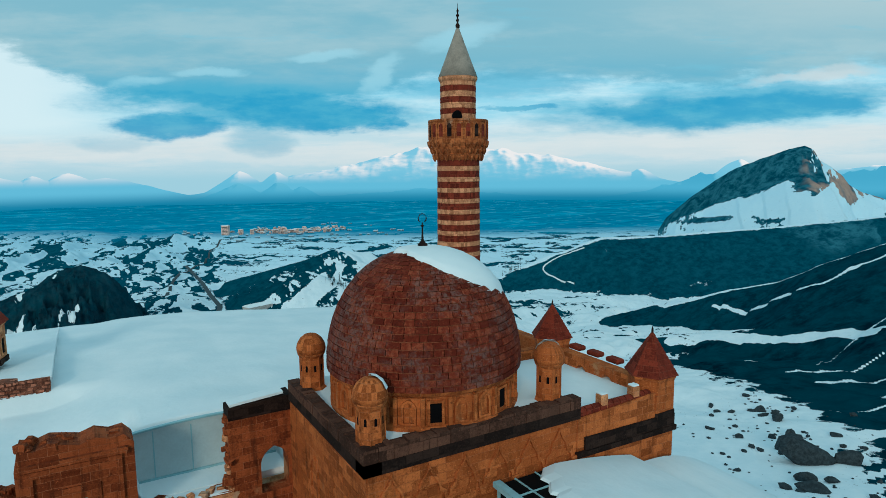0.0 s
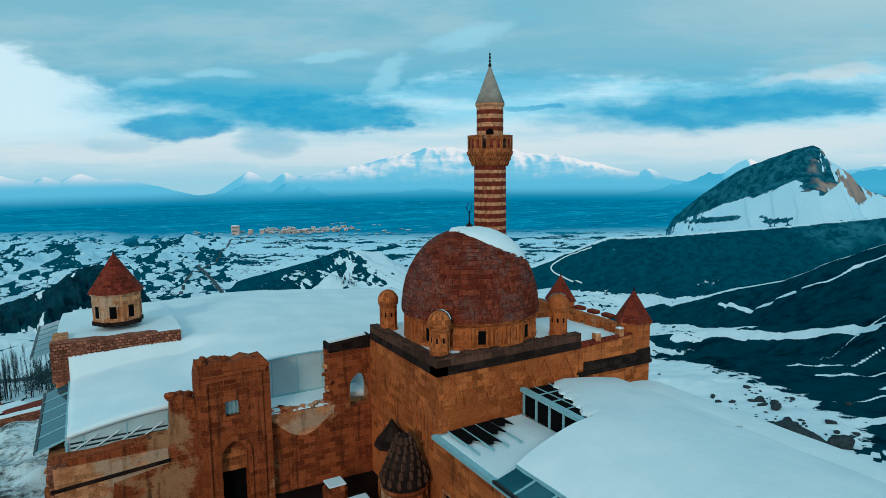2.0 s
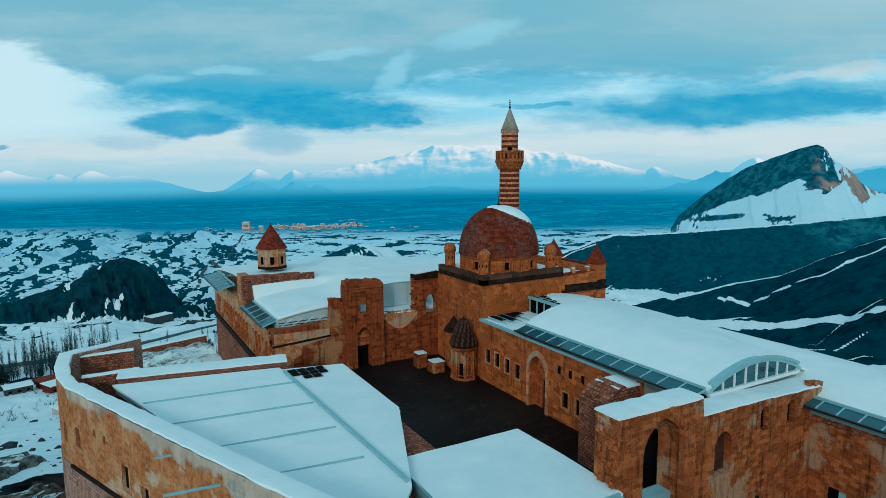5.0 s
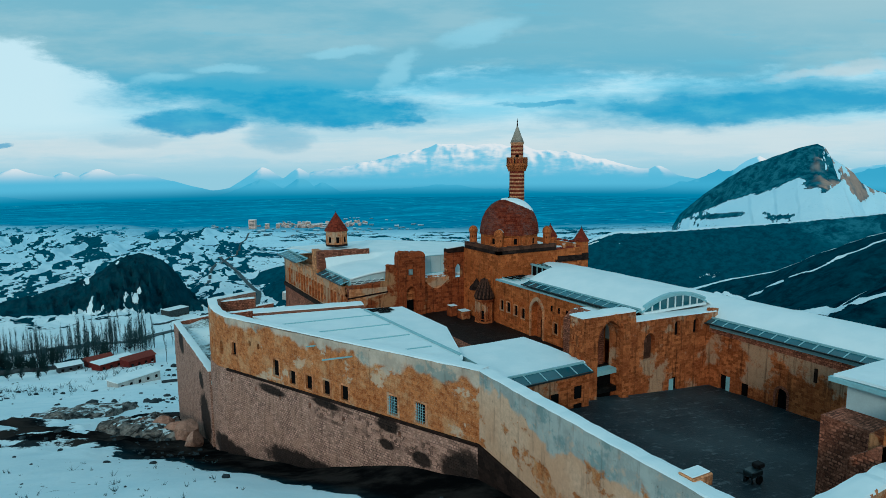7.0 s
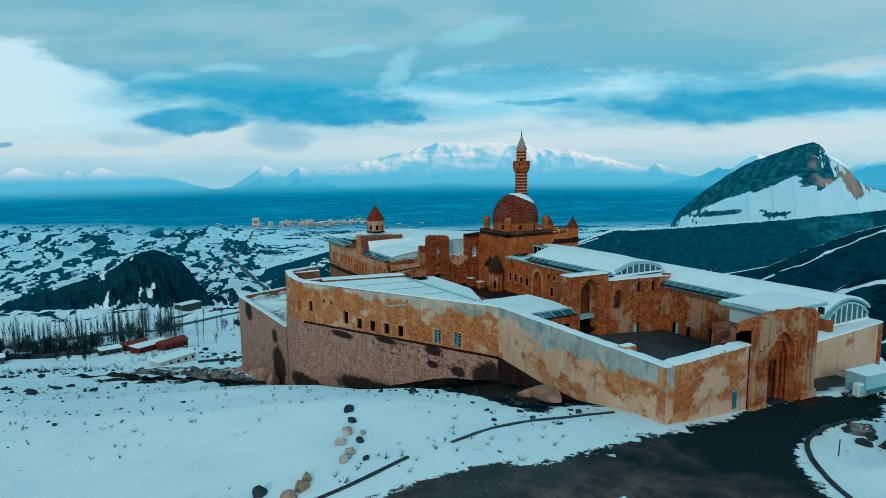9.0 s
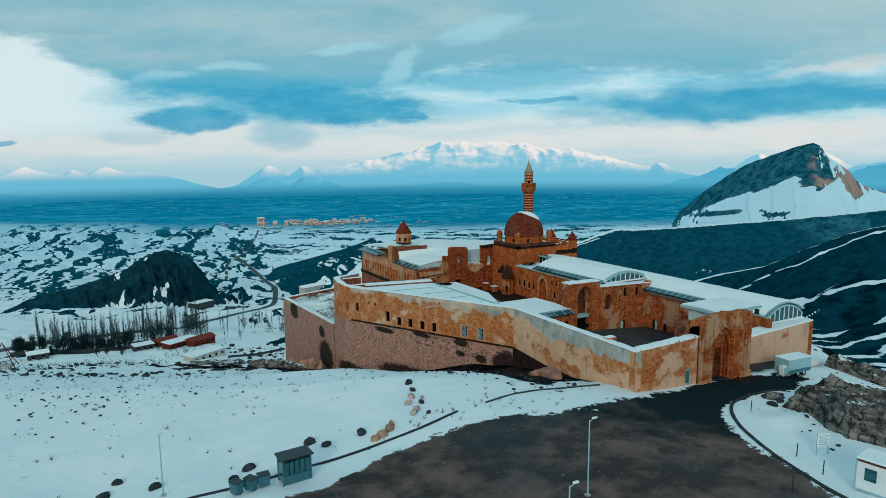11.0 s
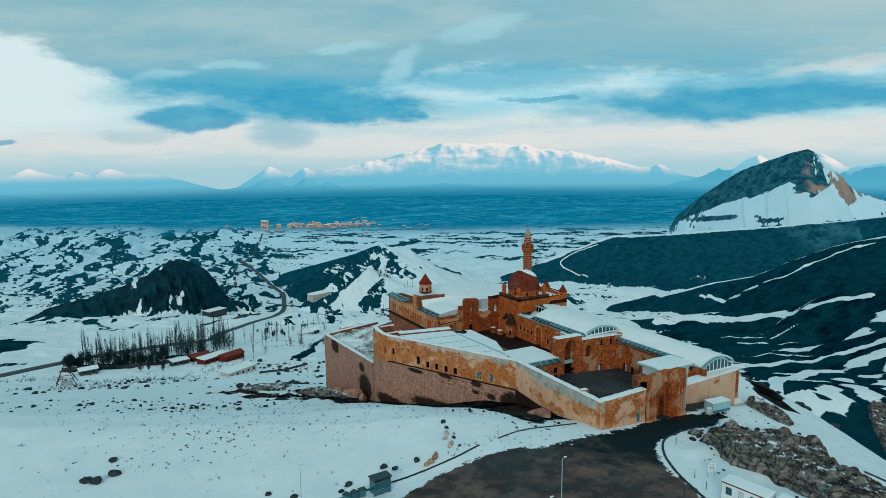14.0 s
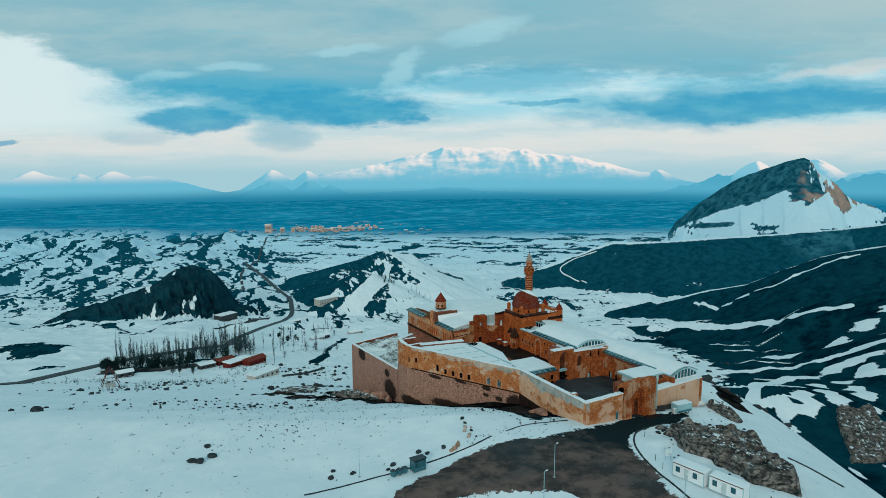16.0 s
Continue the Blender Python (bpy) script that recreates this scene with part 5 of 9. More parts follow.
for i, (s, w, dep, top) in enumerate(((0.35, 0.6, 0.28, 17.2), (1.25, 0.42, 0.2, 16.8), (2.2, 0.36, 0.16, 15.6), (8.35, 0.36, 0.16, 15.8), (9.0, 0.42, 0.2, 17.4), (9.65, 0.5, 0.28, 17.8))):
    col = part("pilaster", slab(rect(s, 8.2, w, top - 8.2), -dep, 0.02, to=gto), COURT, gate)
    part("base", slab(rect(s, 8.2, w + 0.3, 1.9), -dep - 0.14, -dep + 0.05, to=gto), PALE, col)
    part("capital", slab(rect(s, top - 0.4, w + 0.16, 0.3), -dep - 0.08, -dep + 0.05, to=gto), COURT, col)
for s, z, w, h in ((7.75, 9.9, 0.7, 2.6), (7.4, 13.2, 0.6, 2.2), (9.0, 12.5, 0.5, 2.9), (1.25, 12.6, 0.5, 2.7), (2.2, 11.2, 0.45, 2.2)):
    fr = slab(arch(s, z, w, h, 0.4), -0.2, 0.01, [arch(s, z + 0.1, w - 0.2, h - 0.22, 0.4)], gto)
    part("carved_panel", fr, COURT, gate)
part("niche_moulding", slab(arch(4.6, 9.0, 4.5, 8.0, 0.8, 8), -0.16, 0.01, [arch(4.6, 8.9, 4.0, 7.72, 0.8, 8)], gto), COURT, gate)
part("rubble_flank", slab(ragged([(0, 7.5), (0.01, 15.4), (1.4, 16.6), (3.2, 17.3), (3.22, 7.5)], 0.35, 0.12, 4), 0, 0.9, to=along((GX0, -34.0), (GX0, GY + 0.22))), RUBBLE, gate, "bare rubble core where a wall broke off")
part("platform", box(GX0 - 0.2, GX1 + 0.4, GY - 1.6, GY + 0.1, 8.3, 9.25, bevel=0.06), BLACK, gate)

# front wall right of the gate
to7 = along((GX1, -33.0), (27.0, -33.0))
wall = part("wall_south_2", slab([(0, 0), (21.5, -4), (21.5, 12.9), (0, 12.2)], 0, 1.0, to=to7), RIGHTWALL)
tagged(wall, "plain plastered stone wall with rubble foot", "wall", kind="structure")
tagged(part("wall_snow", snow_strip((GX1, -33.0), (27.0, -33.0), 12.2, 12.9, 2.6, 0.16, 17, 0.0), SNOW), "snow lying along the wall top", "snow", kind="stuff")
wall = part("wall_east", slab([(0, -10), (60, -10), (60, 14.5), (0, 12.9)], 0, 1.0, to=along((27.0, -33.0), (25.5, 27.0))), COURT)
tagged(wall, "long east wall of the palace", "wall", kind="structure")

# ---- outer courtyard, east range ----
to8 = along((17.4, -7.5), (17.4, -32.0))
C1 = [(2.4, 7.35, 1.0, 1.75), (4.9, 7.4, 1.0, 1.5)]
wall = part("wall_court_east", slab([(0, 6.2), (24.5, 6.2), (24.5, 14.0), (0, 15.0)], 0, 0.8, [rect(*w) for w in C1] + [arch(9.0, 7.4, 1.15, 2.2), arch(15.6, 7.5, 1.4, 2.2)], to8), COURT)
tagged(wall, "ochre courtyard wall with small doors and rubble top", "wall", kind="structure")
for i, (s, z, w, h) in enumerate(C1 + [(9.0, 7.4, 1.15, 2.3), (15.6, 7.5, 1.4, 2.3)]):
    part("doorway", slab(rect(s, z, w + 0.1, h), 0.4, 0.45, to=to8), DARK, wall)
part("door_leaf", slab(rect(3.05, 7.4, 0.45, 1.65), -0.05, 0.02, to=to8), STEEL, wall, "pale blue open door leaf")
part("rubble_band", slab([(0, 13.4), (20, 12.9), (20, 14.1), (0, 14.9)], -0.03, 0.0, to=to8), RUBBLE, wall)
for s in (9.0, 15.6):
    part("door_arch", slab(arch(s, 7.4, 1.6, 2.5), -0.06, 0.0, [arch(s, 7.3, 1.15, 2.32)], to8), RUBBLE, wall)
mast = thing("wall_bracket", "dark wall bracket with spout", "bracket")
part("plate", slab(rect(12.2, 11.3, 0.25, 1.3), -0.16, -0.0, to=to8), BLACK, mast)

# ---- modern roofs ----


def glass_end(to, s0, s1, z0, rise, parent, bays=8, depth=0.0):
    """Arched glazed gable: dark panes between pale mullions under a curved rib."""
    w = s1 - s0
    topz = lambda s: z0 + 0.45 + rise * (1 - ((s - (s0 + s1) / 2) / (w / 2)) ** 2)
    n = 16
    arc = [(s0 + w * i / n, topz(s0 + w * i / n)) for i in range(n + 1)]
    for i in range(bays):
        a, b = s0 + w * i / bays, s0 + w * (i + 1) / bays
        part("pane", slab([(a, z0), (b, z0), (b, topz(b)), (a, topz(a))], depth + 0.1, depth + 0.13, to=to), GLASS, parent)
    for i in range(bays + 1):
        a = s0 + w * i / bays
        part("mullion", slab([(a - 0.06, z0), (a + 0.06, z0), (a + 0.06, topz(a)), (a - 0.06, topz(a))], depth, depth + 0.2, to=to), WHITE, parent)
    part("rib", slab([(s, z - 0.05) for s, z in arc] + [(s, z + 0.2) for s, z in arc[::-1]], depth - 0.15, depth + 0.3, to=to), STEEL, parent)
    part("sill", slab([(s0 - 0.2, z0 - 0.25), (s1 + 0.2, z0 - 0.25), (s1 + 0.2, z0), (s0 - 0.2, z0)], depth - 0.1, depth + 0.3, to=to), WHITE, parent)


def canopy(to, s0, s1, z, reach, parent, n, drop=0.35):
    """Glazed eaves strip on steel brackets."""
    lean = lambda s, d, q: to(s, d, q - drop * (0 if d > -0.01 else 1) * (-d / reach))
    for i in range(n):
        a, b = s0 + (s1 - s0) * i / n, s0 + (s1 - s0) * (i + 1) / n
        part("canopy_pane", slab([(a + 0.04, z), (b - 0.04, z), (b - 0.04, z + 0.05), (a + 0.04, z + 0.05)], -reach + 0.1, 0, to=lean), GLASS, parent)
        part("canopy_bar", slab([(b - 0.05, z), (b + 0.05, z), (b + 0.05, z + 0.1), (b - 0.05, z + 0.1)], -reach, 0, to=lean), STEEL, parent)
    part("canopy_edge", slab([(s0, z - drop - 0.03), (s1, z - drop - 0.03), (s1, z - drop + 0.12), (s0, z - drop + 0.12)], -reach - 0.06, -reach + 0.08, to=to), DARKSTEEL, parent)
    part("canopy_back", slab([(s0, z + 0.02), (s1, z + 0.02), (s1, z + 0.22), (s0, z + 0.22)], -0.02, 0.14, to=to), STEEL, parent)


def clerestory(to, s0, s1, z0, z1, parent, n):
    for i in range(n):
        a, b = s0 + (s1 - s0) * i / n, s0 + (s1 - s0) * (i + 1) / n
        part("clerestory_pane", slab([(a, z0), (b, z0), (b, z1), (a, z1)], 0.1, 0.14, to=to), DARK if i % 3 else PANEL, parent)
        part("clerestory_post", slab([(a - 0.07, z0), (a + 0.07, z0), (a + 0.07, z1), (a - 0.07, z1)], 0.0, 0.16, to=to), STEEL, parent)
    part("gutter", slab([(s0, z0 - 0.32), (s1, z0 - 0.32), (s1, z0 - 0.02), (s0, z0 - 0.02)], -0.25, 0.2, to=to), STEEL, parent)


def quad_plate(x0, x1, y0, y1, z):
    """A pane whose near edge is bitten by the snow."""
    return slab([(x0, y0 + 0.2), ((2 * x0 + x1) / 3, y0), ((x0 + 2 * x1) / 3, y0 + 0.35), (x1, y0 - 0.1), (x1, y1), (x0, y1)], z, z + 0.04, to=lambda s, d, q: (s, q, d))


def barrel(x0, x1, y0, y1, z0, rise, fall=0.0, nx=16, ny=24, seed=1, z_far=None):
    zf = z0 if z_far is None else z_far
    return roof_sheet(x0, x1, y0, y1, lambda u, v: z0 + (zf - z0) * v + rise * (1 - (2 * u - 1) ** 2) - fall * u, 0.22, nx, ny, 0.05, seed)


roof_a = thing("roof_inner_east", "curved steel roof under snow with glazed gable end", "roof", kind="structure")


def east_snow(x, y):
    """Rises from the glazed eaves, then falls slowly away to the far side."""
    far = max(0.0, x - 13.85)
    dip = 1.1 * float(smooth(x, 16.0, 20.0)) * (1 - float(smooth(y, -6.2, 2.0)))
    return 17.9 - 1.35 * ((13.85 - x) / 4.95 if x < 13.85 else far / 7.8) ** 2 - dip


part("snow_sheet", roof_sheet(8.9, 21.65, -6.2, 13.4, lambda u, v: east_snow(8.9 + 12.75 * u, -6.2 + 19.6 * v), 0.22, 26, 24, 0.05, 1), SNOW, roof_a, "smooth snow cover")
part("roof_deck", barrel(8.8, 18.9, -6.3, 13.4, 16.33, 1.35), STEEL, roof_a)
toA = along((8.9, 13.4), (8.9, -6.2))
clerestory(toA, 0.0, 19.4, 15.65, 16.4, roof_a, 14)
canopy(toA, 0.0, 19.4, 16.35, 1.3, roof_a, 13)
glass_end(along((8.9, -6.25), (18.8, -6.25)), 0.3, 9.6, 16.2, 1.05, roof_a, 8)
part("roof_base", box(9.3, 18.9, -6.0, 19.4, 12.0, 15.6), PANEL, roof_a)
toB = along((13.9, 19.5), (13.7, 12.2))
bm = bmesh.new()
rows = []
for j in range(41):
    v = j / 40
    y = 10.5 + 9.0 * v
    left = 13.8 + 2.9 * max(0.0, v - 0.2) ** 1.3 + 0.45 * noise.noise((y * 1.3, 0.2, 4.0)) + 0.2 * noise.noise((y * 4.1, 1.2, 4.0))
    rows.append([bm.verts.new((x, y, z)) for x, z in [(left, 17.36), (left + 0.12, 17.52 - 0.9 * ((left - 13.6) / 7) ** 2)] + [(left + (21.6 - left) * k / 8, 17.6 - 0.95 * ((left + (21.6 - left) * k / 8 - 13.6) / 8) ** 2) for k in range(1, 9)] + [(21.62, 15.6)]])
for r0, r1 in zip(rows, rows[1:]):
    for k in range(len(r0) - 1):
        bm.faces.new((r0[k], r0[k + 1], r1[k + 1], r1[k]))
part("skylight_snow", bm, SNOW, roof_a, "snow slid part way down the skylight")
for i in range(6):
    a = 7.3 * i / 6
    part("skylight_pane", slab([(a + 0.07, 15.8), (a + 1.15, 15.8), (a + 1.15, 17.2), (a + 0.07, 17.2)], 0.1, 0.14, to=toB), DARK, roof_a)
    part("skylight_post", slab([(a - 0.05, 15.7), (a + 0.09, 15.7), (a + 0.09, 17.3), (a - 0.05, 17.3)], 0.02, 0.16, to=toB), STEEL, roof_a)
part("skylight_beam", slab([(-0.1, 17.2), (7.5, 17.2), (7.5, 17.42), (-0.1, 17.42)], -0.15, 0.2, to=toB), STEEL, roof_a)
for i in range(6):
    for j in range(3):
        a, b = 12.3 + 1.2 * i, 13.75 + 1.05 * j
        part("skylight_pane", box(b + 0.03, b + 1.02, a + 0.03, a + 1.17, 17.24, 17.30), DARK, roof_a, "near-black pane")
    part("skylight_bar", box(13.7, 16.9, 12.27 + 1.2 * i, 12.32 + 1.2 * i, 17.28, 17.36), STEEL, roof_a)
for j in range(1, 3):
    part("skylight_bar", box(13.72 + 1.05 * j, 13.77 + 1.05 * j, 12.3, 19.5, 17.28, 17.35), STEEL, roof_a)
part("skylight_end", slab([(0, 15.7), (5.5, 15.7), (5.5, 16.7), (1.6, 17.3), (0, 17.3)], 0, 0.12, to=along((13.7, 12.1), (20.0, 12.1))), STEEL, roof_a)
part("side_snow", roof_sheet(8.3, 13.8, 12.9, 19.5, lambda u, v: 15.75 + 0.1 * u, 0.2, 8, 8, 0.08, 9), SNOW, roof_a)
for i in range(4):
    part("side_pane", quad_plate(8.75 + 0.9 * i, 9.6 + 0.9 * i, 19.4 - (1.9, 2.6, 1.7, 1.1)[i], 19.4, 15.9 + 0.02 * i), DARK, roof_a, "near-black pane")
    part("side_bar", box(8.66 + 0.9 * i, 8.72 + 0.9 * i, 16.2, 19.4, 15.86, 15.97), STEEL, roof_a)

roof_b = thing("roof_outer_east", "long curved snow roof with glazed eaves", "roof", kind="structure")
part("snow_sheet", barrel(17.3, 27.2, -31.2, 19.2, 14.75, 1.55, 0.0, 16, 44, 4), SNOW, roof_b, "smooth snow cover")
part("roof_deck", barrel(17.2, 27.3, -31.3, 19.2, 14.5, 1.55, 0.0, 16, 28, 4), STEEL, roof_b)
toC = along((17.3, -7.6), (17.3, -31.2))
clerestory(toC, 0.0, 19.0, 14.25, 14.95, roof_b, 12)
canopy(toC, 0.0, 19.0, 14.9, 1.1, roof_b, 14)
glass_end(along((17.3, -31.25), (27.2, -31.25)), 0.4, 9.5, 13.25, 1.75, roof_b, 8)
part("roof_base", box(17.9, 26.9, -31.0, -7.0, 11.0, 14.2), PANEL, roof_b)

roof_c = thing("roof_gate", "flat snow roof on a steel frame behind the gate", "roof", kind="structure")
part("snow_sheet", roof_sheet(0.6, 9.2, -35.9, -30.2, lambda u, v: 18.22 + 0.06 * math.sin(math.pi * v), 0.16, 10, 8, 0.05, 6), SNOW, roof_c)
part("roof_deck", box(0.4, 9.4, -36.1, -30.0, 17.75, 18.05), STEEL, roof_c)
part("roof_wall", box(1.2, 8.6, -35.3, -30.8, 16.0, 17.5), PANEL, roof_c)
part("roof_wall_lower", box(-1.2, 5.2, -34.4, -30.6, 8.0, 16.0), RUBBLE, roof_c)
part("roof_post", box(8.3, 8.55, -35.2, -34.95, 9.0, 16.0), STEEL, roof_c)
for i in range(5):
    part("bracket", box(0.8 + 2.0 * i, 1.0 + 2.0 * i, -36.0, -35.4, 16.8, 17.55), DARKSTEEL, roof_c)

# ---- wall between the courtyards ----
AX0, AX1, AY = -1.0, 18.3, -8.2
toD = along((AX0, AY), (AX1, AY - 0.0))
gatearch = arch(3.6, 7.6, 3.2, 9.0, 0.6, 8)
h_ = [gatearch, arch(8.95, 11.8, 1.55, 2.8, 0.2), arch(13.0, 13.75, 0.85, 1.65, 0.2), arch(15.85, 13.65, 0.85, 1.65, 0.2), rect(12.9, 7.4, 0.85, 1.9)]
wall = part("wall_middle", slab([(0, 6.0), (19.3, 6.0), (19.3, 15.6)] + ragged([(19.3, 15.6), (7.0, 16.0), (6.9, 17.1), (0, 17.2)], 0.8, 0.08, 12)[1:], 0, 1.8, h_, toD), COURT)
tagged(wall, "tall ruined orange wall with an arched passage", "wall", kind="structure")
# black sheet closes the passage, in place of the shade within it
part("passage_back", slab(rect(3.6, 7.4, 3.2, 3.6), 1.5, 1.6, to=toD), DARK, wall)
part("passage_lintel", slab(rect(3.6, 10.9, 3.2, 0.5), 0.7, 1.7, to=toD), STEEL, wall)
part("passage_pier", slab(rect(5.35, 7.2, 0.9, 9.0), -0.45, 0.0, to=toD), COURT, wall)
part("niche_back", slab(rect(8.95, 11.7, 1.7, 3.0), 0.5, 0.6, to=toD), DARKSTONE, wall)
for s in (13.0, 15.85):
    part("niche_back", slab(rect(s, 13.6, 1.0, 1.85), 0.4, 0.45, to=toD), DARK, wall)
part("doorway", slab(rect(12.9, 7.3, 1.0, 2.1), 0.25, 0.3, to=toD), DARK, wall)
part("door_leaf", slab(rect(12.3, 7.4, 0.6, 1.8), -0.1, -0.03, to=toD), STEEL, wall, "pale open door leaf")
tagged(part("wall_snow", snow_strip((AX0, AY), (6.0, AY), 17.2, 17.1, 1.9, 0.2, 21), SNOW), "snow lying along the wall top", "snow", kind="stuff")
tagged(part("wall_snow", snow_strip((6.0, AY), (AX1, AY), 16.0, 15.6, 1.9, 0.14, 22), SNOW), "snow lying along the wall top", "snow", kind="stuff")
ruin = thing("ruined_pier", "broken stub of rubble masonry with snow cap", "ruin")
part("masonry", slab(ragged([(0, 8.0), (0.02, 14.6), (1.4, 15.6), (3.2, 15.5), (3.6, 14.0), (3.7, 8.0)], 0.4, 0.2, 5), 0, 2.6, to=along((4.4, -1.6), (8.1, -1.6))), RUBBLE, ruin)
part("snow_cap", roof_sheet(5.7, 7.8, -1.5, 0.8, lambda u, v: 15.62, 0.12, 6, 6, 0.05), SNOW, ruin)

# ---- low snow roofs on the west side ----
hut = thing("guard_house", "low stone building with snowy roof and glazed eaves", "building")
part("wall", box(-9.8, -1.1, -9.4, 0.6, 7.5, 12.4), COURT, hut)
part("roof_snow", roof_sheet(-10.2, -0.9, -8.6, 1.2, lambda u, v: 13.2 + 0.1 * math.sin(math.pi * v), 0.2, 10, 10, 0.05, 13), SNOW, hut)
part("roof_frame", box(-10.3, -0.9, -8.7, 1.3, 12.4, 12.98), STEEL, hut)
canopy(along((-9.9, -8.6), (-1.1, -8.6)), 0, 8.8, 13.0, 1.3, hut, 5, 0.45)
hto = along((-9.8, -9.4), (-1.1, -9.4))
for s, z, w, h in ((4.6, 9.9, 0.75, 1.1), (7.3, 10.2, 0.75, 1.1), (7.3, 8.3, 0.85, 1.3), (2.0, 9.6, 0.75, 1.1)):
    window_unit(hto, s, z, w, h, -0.03, hut)
part("side_glazing", slab([(0, 12.5), (8.5, 12.5), (8.5, 13.5), (0, 13.3)], 0, 0.05, to=along((-10.35, -7.0), (-10.35, 1.2))), STEEL, hut)

# large low roof: tilted panel sheet under snow with bare glazing where it slid off
low = thing("roof_west", "wide low panel roof under snow with slid-off patches", "roof", kind="structure")


def quad_sheet(pts, thick):
    bm = bmesh.new()
    n = len(pts)
    top = [bm.verts.new(p) for p in pts]
    bot = [bm.verts.new((p[0], p[1], p[2] - thick)) for p in pts]
    bm.faces.new(top)
    bm.faces.new(bot[::-1])
    for i in range(n):
        j = (i + 1) % n
        bm.faces.new((top[j], top[i], bot[i], bot[j]))
    return bm


part("snow_sheet", quad_sheet([(-15.6, -9.0, 13.9), (-11.0, -3.0, 13.7), (-10.6, 12.0, 13.7), (-12.0, 21.0, 13.7), (-24.8, 23.5, 13.7)], 0.2), SNOW, low)
part("snow_sheet", quad_sheet([(-11.0, -3.0, 13.76), (-6.6, 8.0, 13.5), (-6.6, 19.8, 13.5), (-12.0, 20.2, 13.76)], 0.2), SNOW, low)
part("roof_frame", quad_sheet([(-15.4, -8.0, 13.6), (-6.5, 8.0, 13.25), (-6.5, 20.0, 13.25), (-24.6, 23.5, 13.45)], 0.5), STEEL, low)
part("roof_wall", box(-13.5, -6.9, -2.0, 19.6, 8.0, 12.9), RUBBLE, low)
for i in range(4):
    y = 1.5 + 5 * i
    part("seam", slab([(0, 13.68), (11.0, 13.68), (11.0, 13.8), (0, 13.8)], -0.06, 0.06, to=along((-12.0, y), (-23.0, y + 1.2))), STEEL, low)
part("ridge_rail", slab([(0, 13.72), (22.0, 13.72), (22.0, 13.92), (0, 13.92)], -0.1, 0.1, to=along((-11.0, -2.5), (-12.0, 20.0))), STEEL, low)
for i in range(4):
    for j in range(3):
        if (i, j) not in ((3, 2), (0, 2)):
            part("bare_pane", quad_sheet([(-11.7 + 0.8 * i, 19.6 - 0.95 * j, 13.8 - 0.03 * i), (-11.0 + 0.8 * i, 19.6 - 0.95 * j, 13.8 - 0.03 * i), (-11.0 + 0.8 * i, 18.8 - 0.95 * j, 13.8 - 0.03 * i), (-11.7 + 0.8 * i, 18.8 - 0.95 * j, 13.8 - 0.03 * i)], 0.03), DARK, low)
wall = part("wall_low_north", slab([(0, 6), (13.5, 6), (13.5, 13.75), (0, 13.75)], 0, 0.9, to=along((-11.0, 22.0), (-24.5, 24.6))), RUBBLE)
tagged(wall, "low rubble wall with a snowy top", "wall", kind="structure")
tagged(part("wall_snow", snow_strip((-11.0, 22.0), (-24.5, 24.6), 13.75, 13.75, 2.2, 0.15, 31, -2.2), SNOW), "snow lying along the wall top", "snow", kind="stuff")

# ---- inner courtyard, east facade ----
toE = along((8.0, 19.9), (8.0, -0.6))
holes = []
backs = []
for s, z in ((1.6, 11.6), (3.2, 11.6), (4.9, 11.5), (6.5, 11.4), (13.2, 10.9), (14.9, 10.8), (16.5, 10.7)):
    holes.append(rect(s, z, 0.75, 1.35))
    backs.append((s, z, 0.75, 1.35))
for s in (12.3, 13.7, 15.2, 16.6):
    holes.append(rect(s, 13.55, 0.5, 0.75))
    backs.append((s, 13.55, 0.5, 0.75))
portal = arch(9.5, 9.2, 2.4, 5.2, 0.5, 8)
wall = part("wall_inner_east", slab([(0, 8.5), (20.5, 8.5), (20.5, 15.4)] + ragged([(20.5, 15.4), (0, 15.55)], 1.5, 0.04, 14)[1:], 0, 1.2, holes + [portal], toE), MOSQUE)
tagged(wall, "long carved stone facade with arched niches and portal", "wall", kind="structure")
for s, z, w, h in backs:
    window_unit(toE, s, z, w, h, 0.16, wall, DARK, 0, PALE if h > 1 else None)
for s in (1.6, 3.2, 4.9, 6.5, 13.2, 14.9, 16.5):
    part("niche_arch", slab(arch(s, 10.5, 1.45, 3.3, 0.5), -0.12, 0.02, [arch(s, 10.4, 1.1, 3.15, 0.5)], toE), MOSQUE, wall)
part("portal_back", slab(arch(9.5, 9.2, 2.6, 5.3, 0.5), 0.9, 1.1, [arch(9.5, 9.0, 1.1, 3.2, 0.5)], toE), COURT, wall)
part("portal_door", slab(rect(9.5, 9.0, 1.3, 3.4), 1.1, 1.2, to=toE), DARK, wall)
part("portal_moulding", slab(arch(9.5, 9.0, 3.0, 5.9, 0.5, 8), -0.16, 0.02, [arch(9.5, 8.9, 2.4, 5.5, 0.5, 8)], toE), PALE, wall)
part("coping", slab([(0, 15.5), (20.5, 15.4), (20.5, 15.62), (0, 15.72)], -0.08, 1.1, to=toE), STEEL, wall)

# ---- palace wing (harem) ----
FY = 29.2
toF = along((-10.5, FY), (8.6, FY))
outline = [(0, 4.0), (13.2, 4.0), (13.2, 15.0)]
outline += ragged([(13.2, 15.0), (11.9, 15.1), (11.85, 15.1)], 0.4, 0.15, 8)[1:]
outline += [(7.6, 15.0), (7.5, 16.9), (6.9, 17.3), (6.2, 17.2), (6.1, 15.2)]
outline += ragged([(6.0, 15.0), (0, 14.75)], 0.8, 0.06, 8)
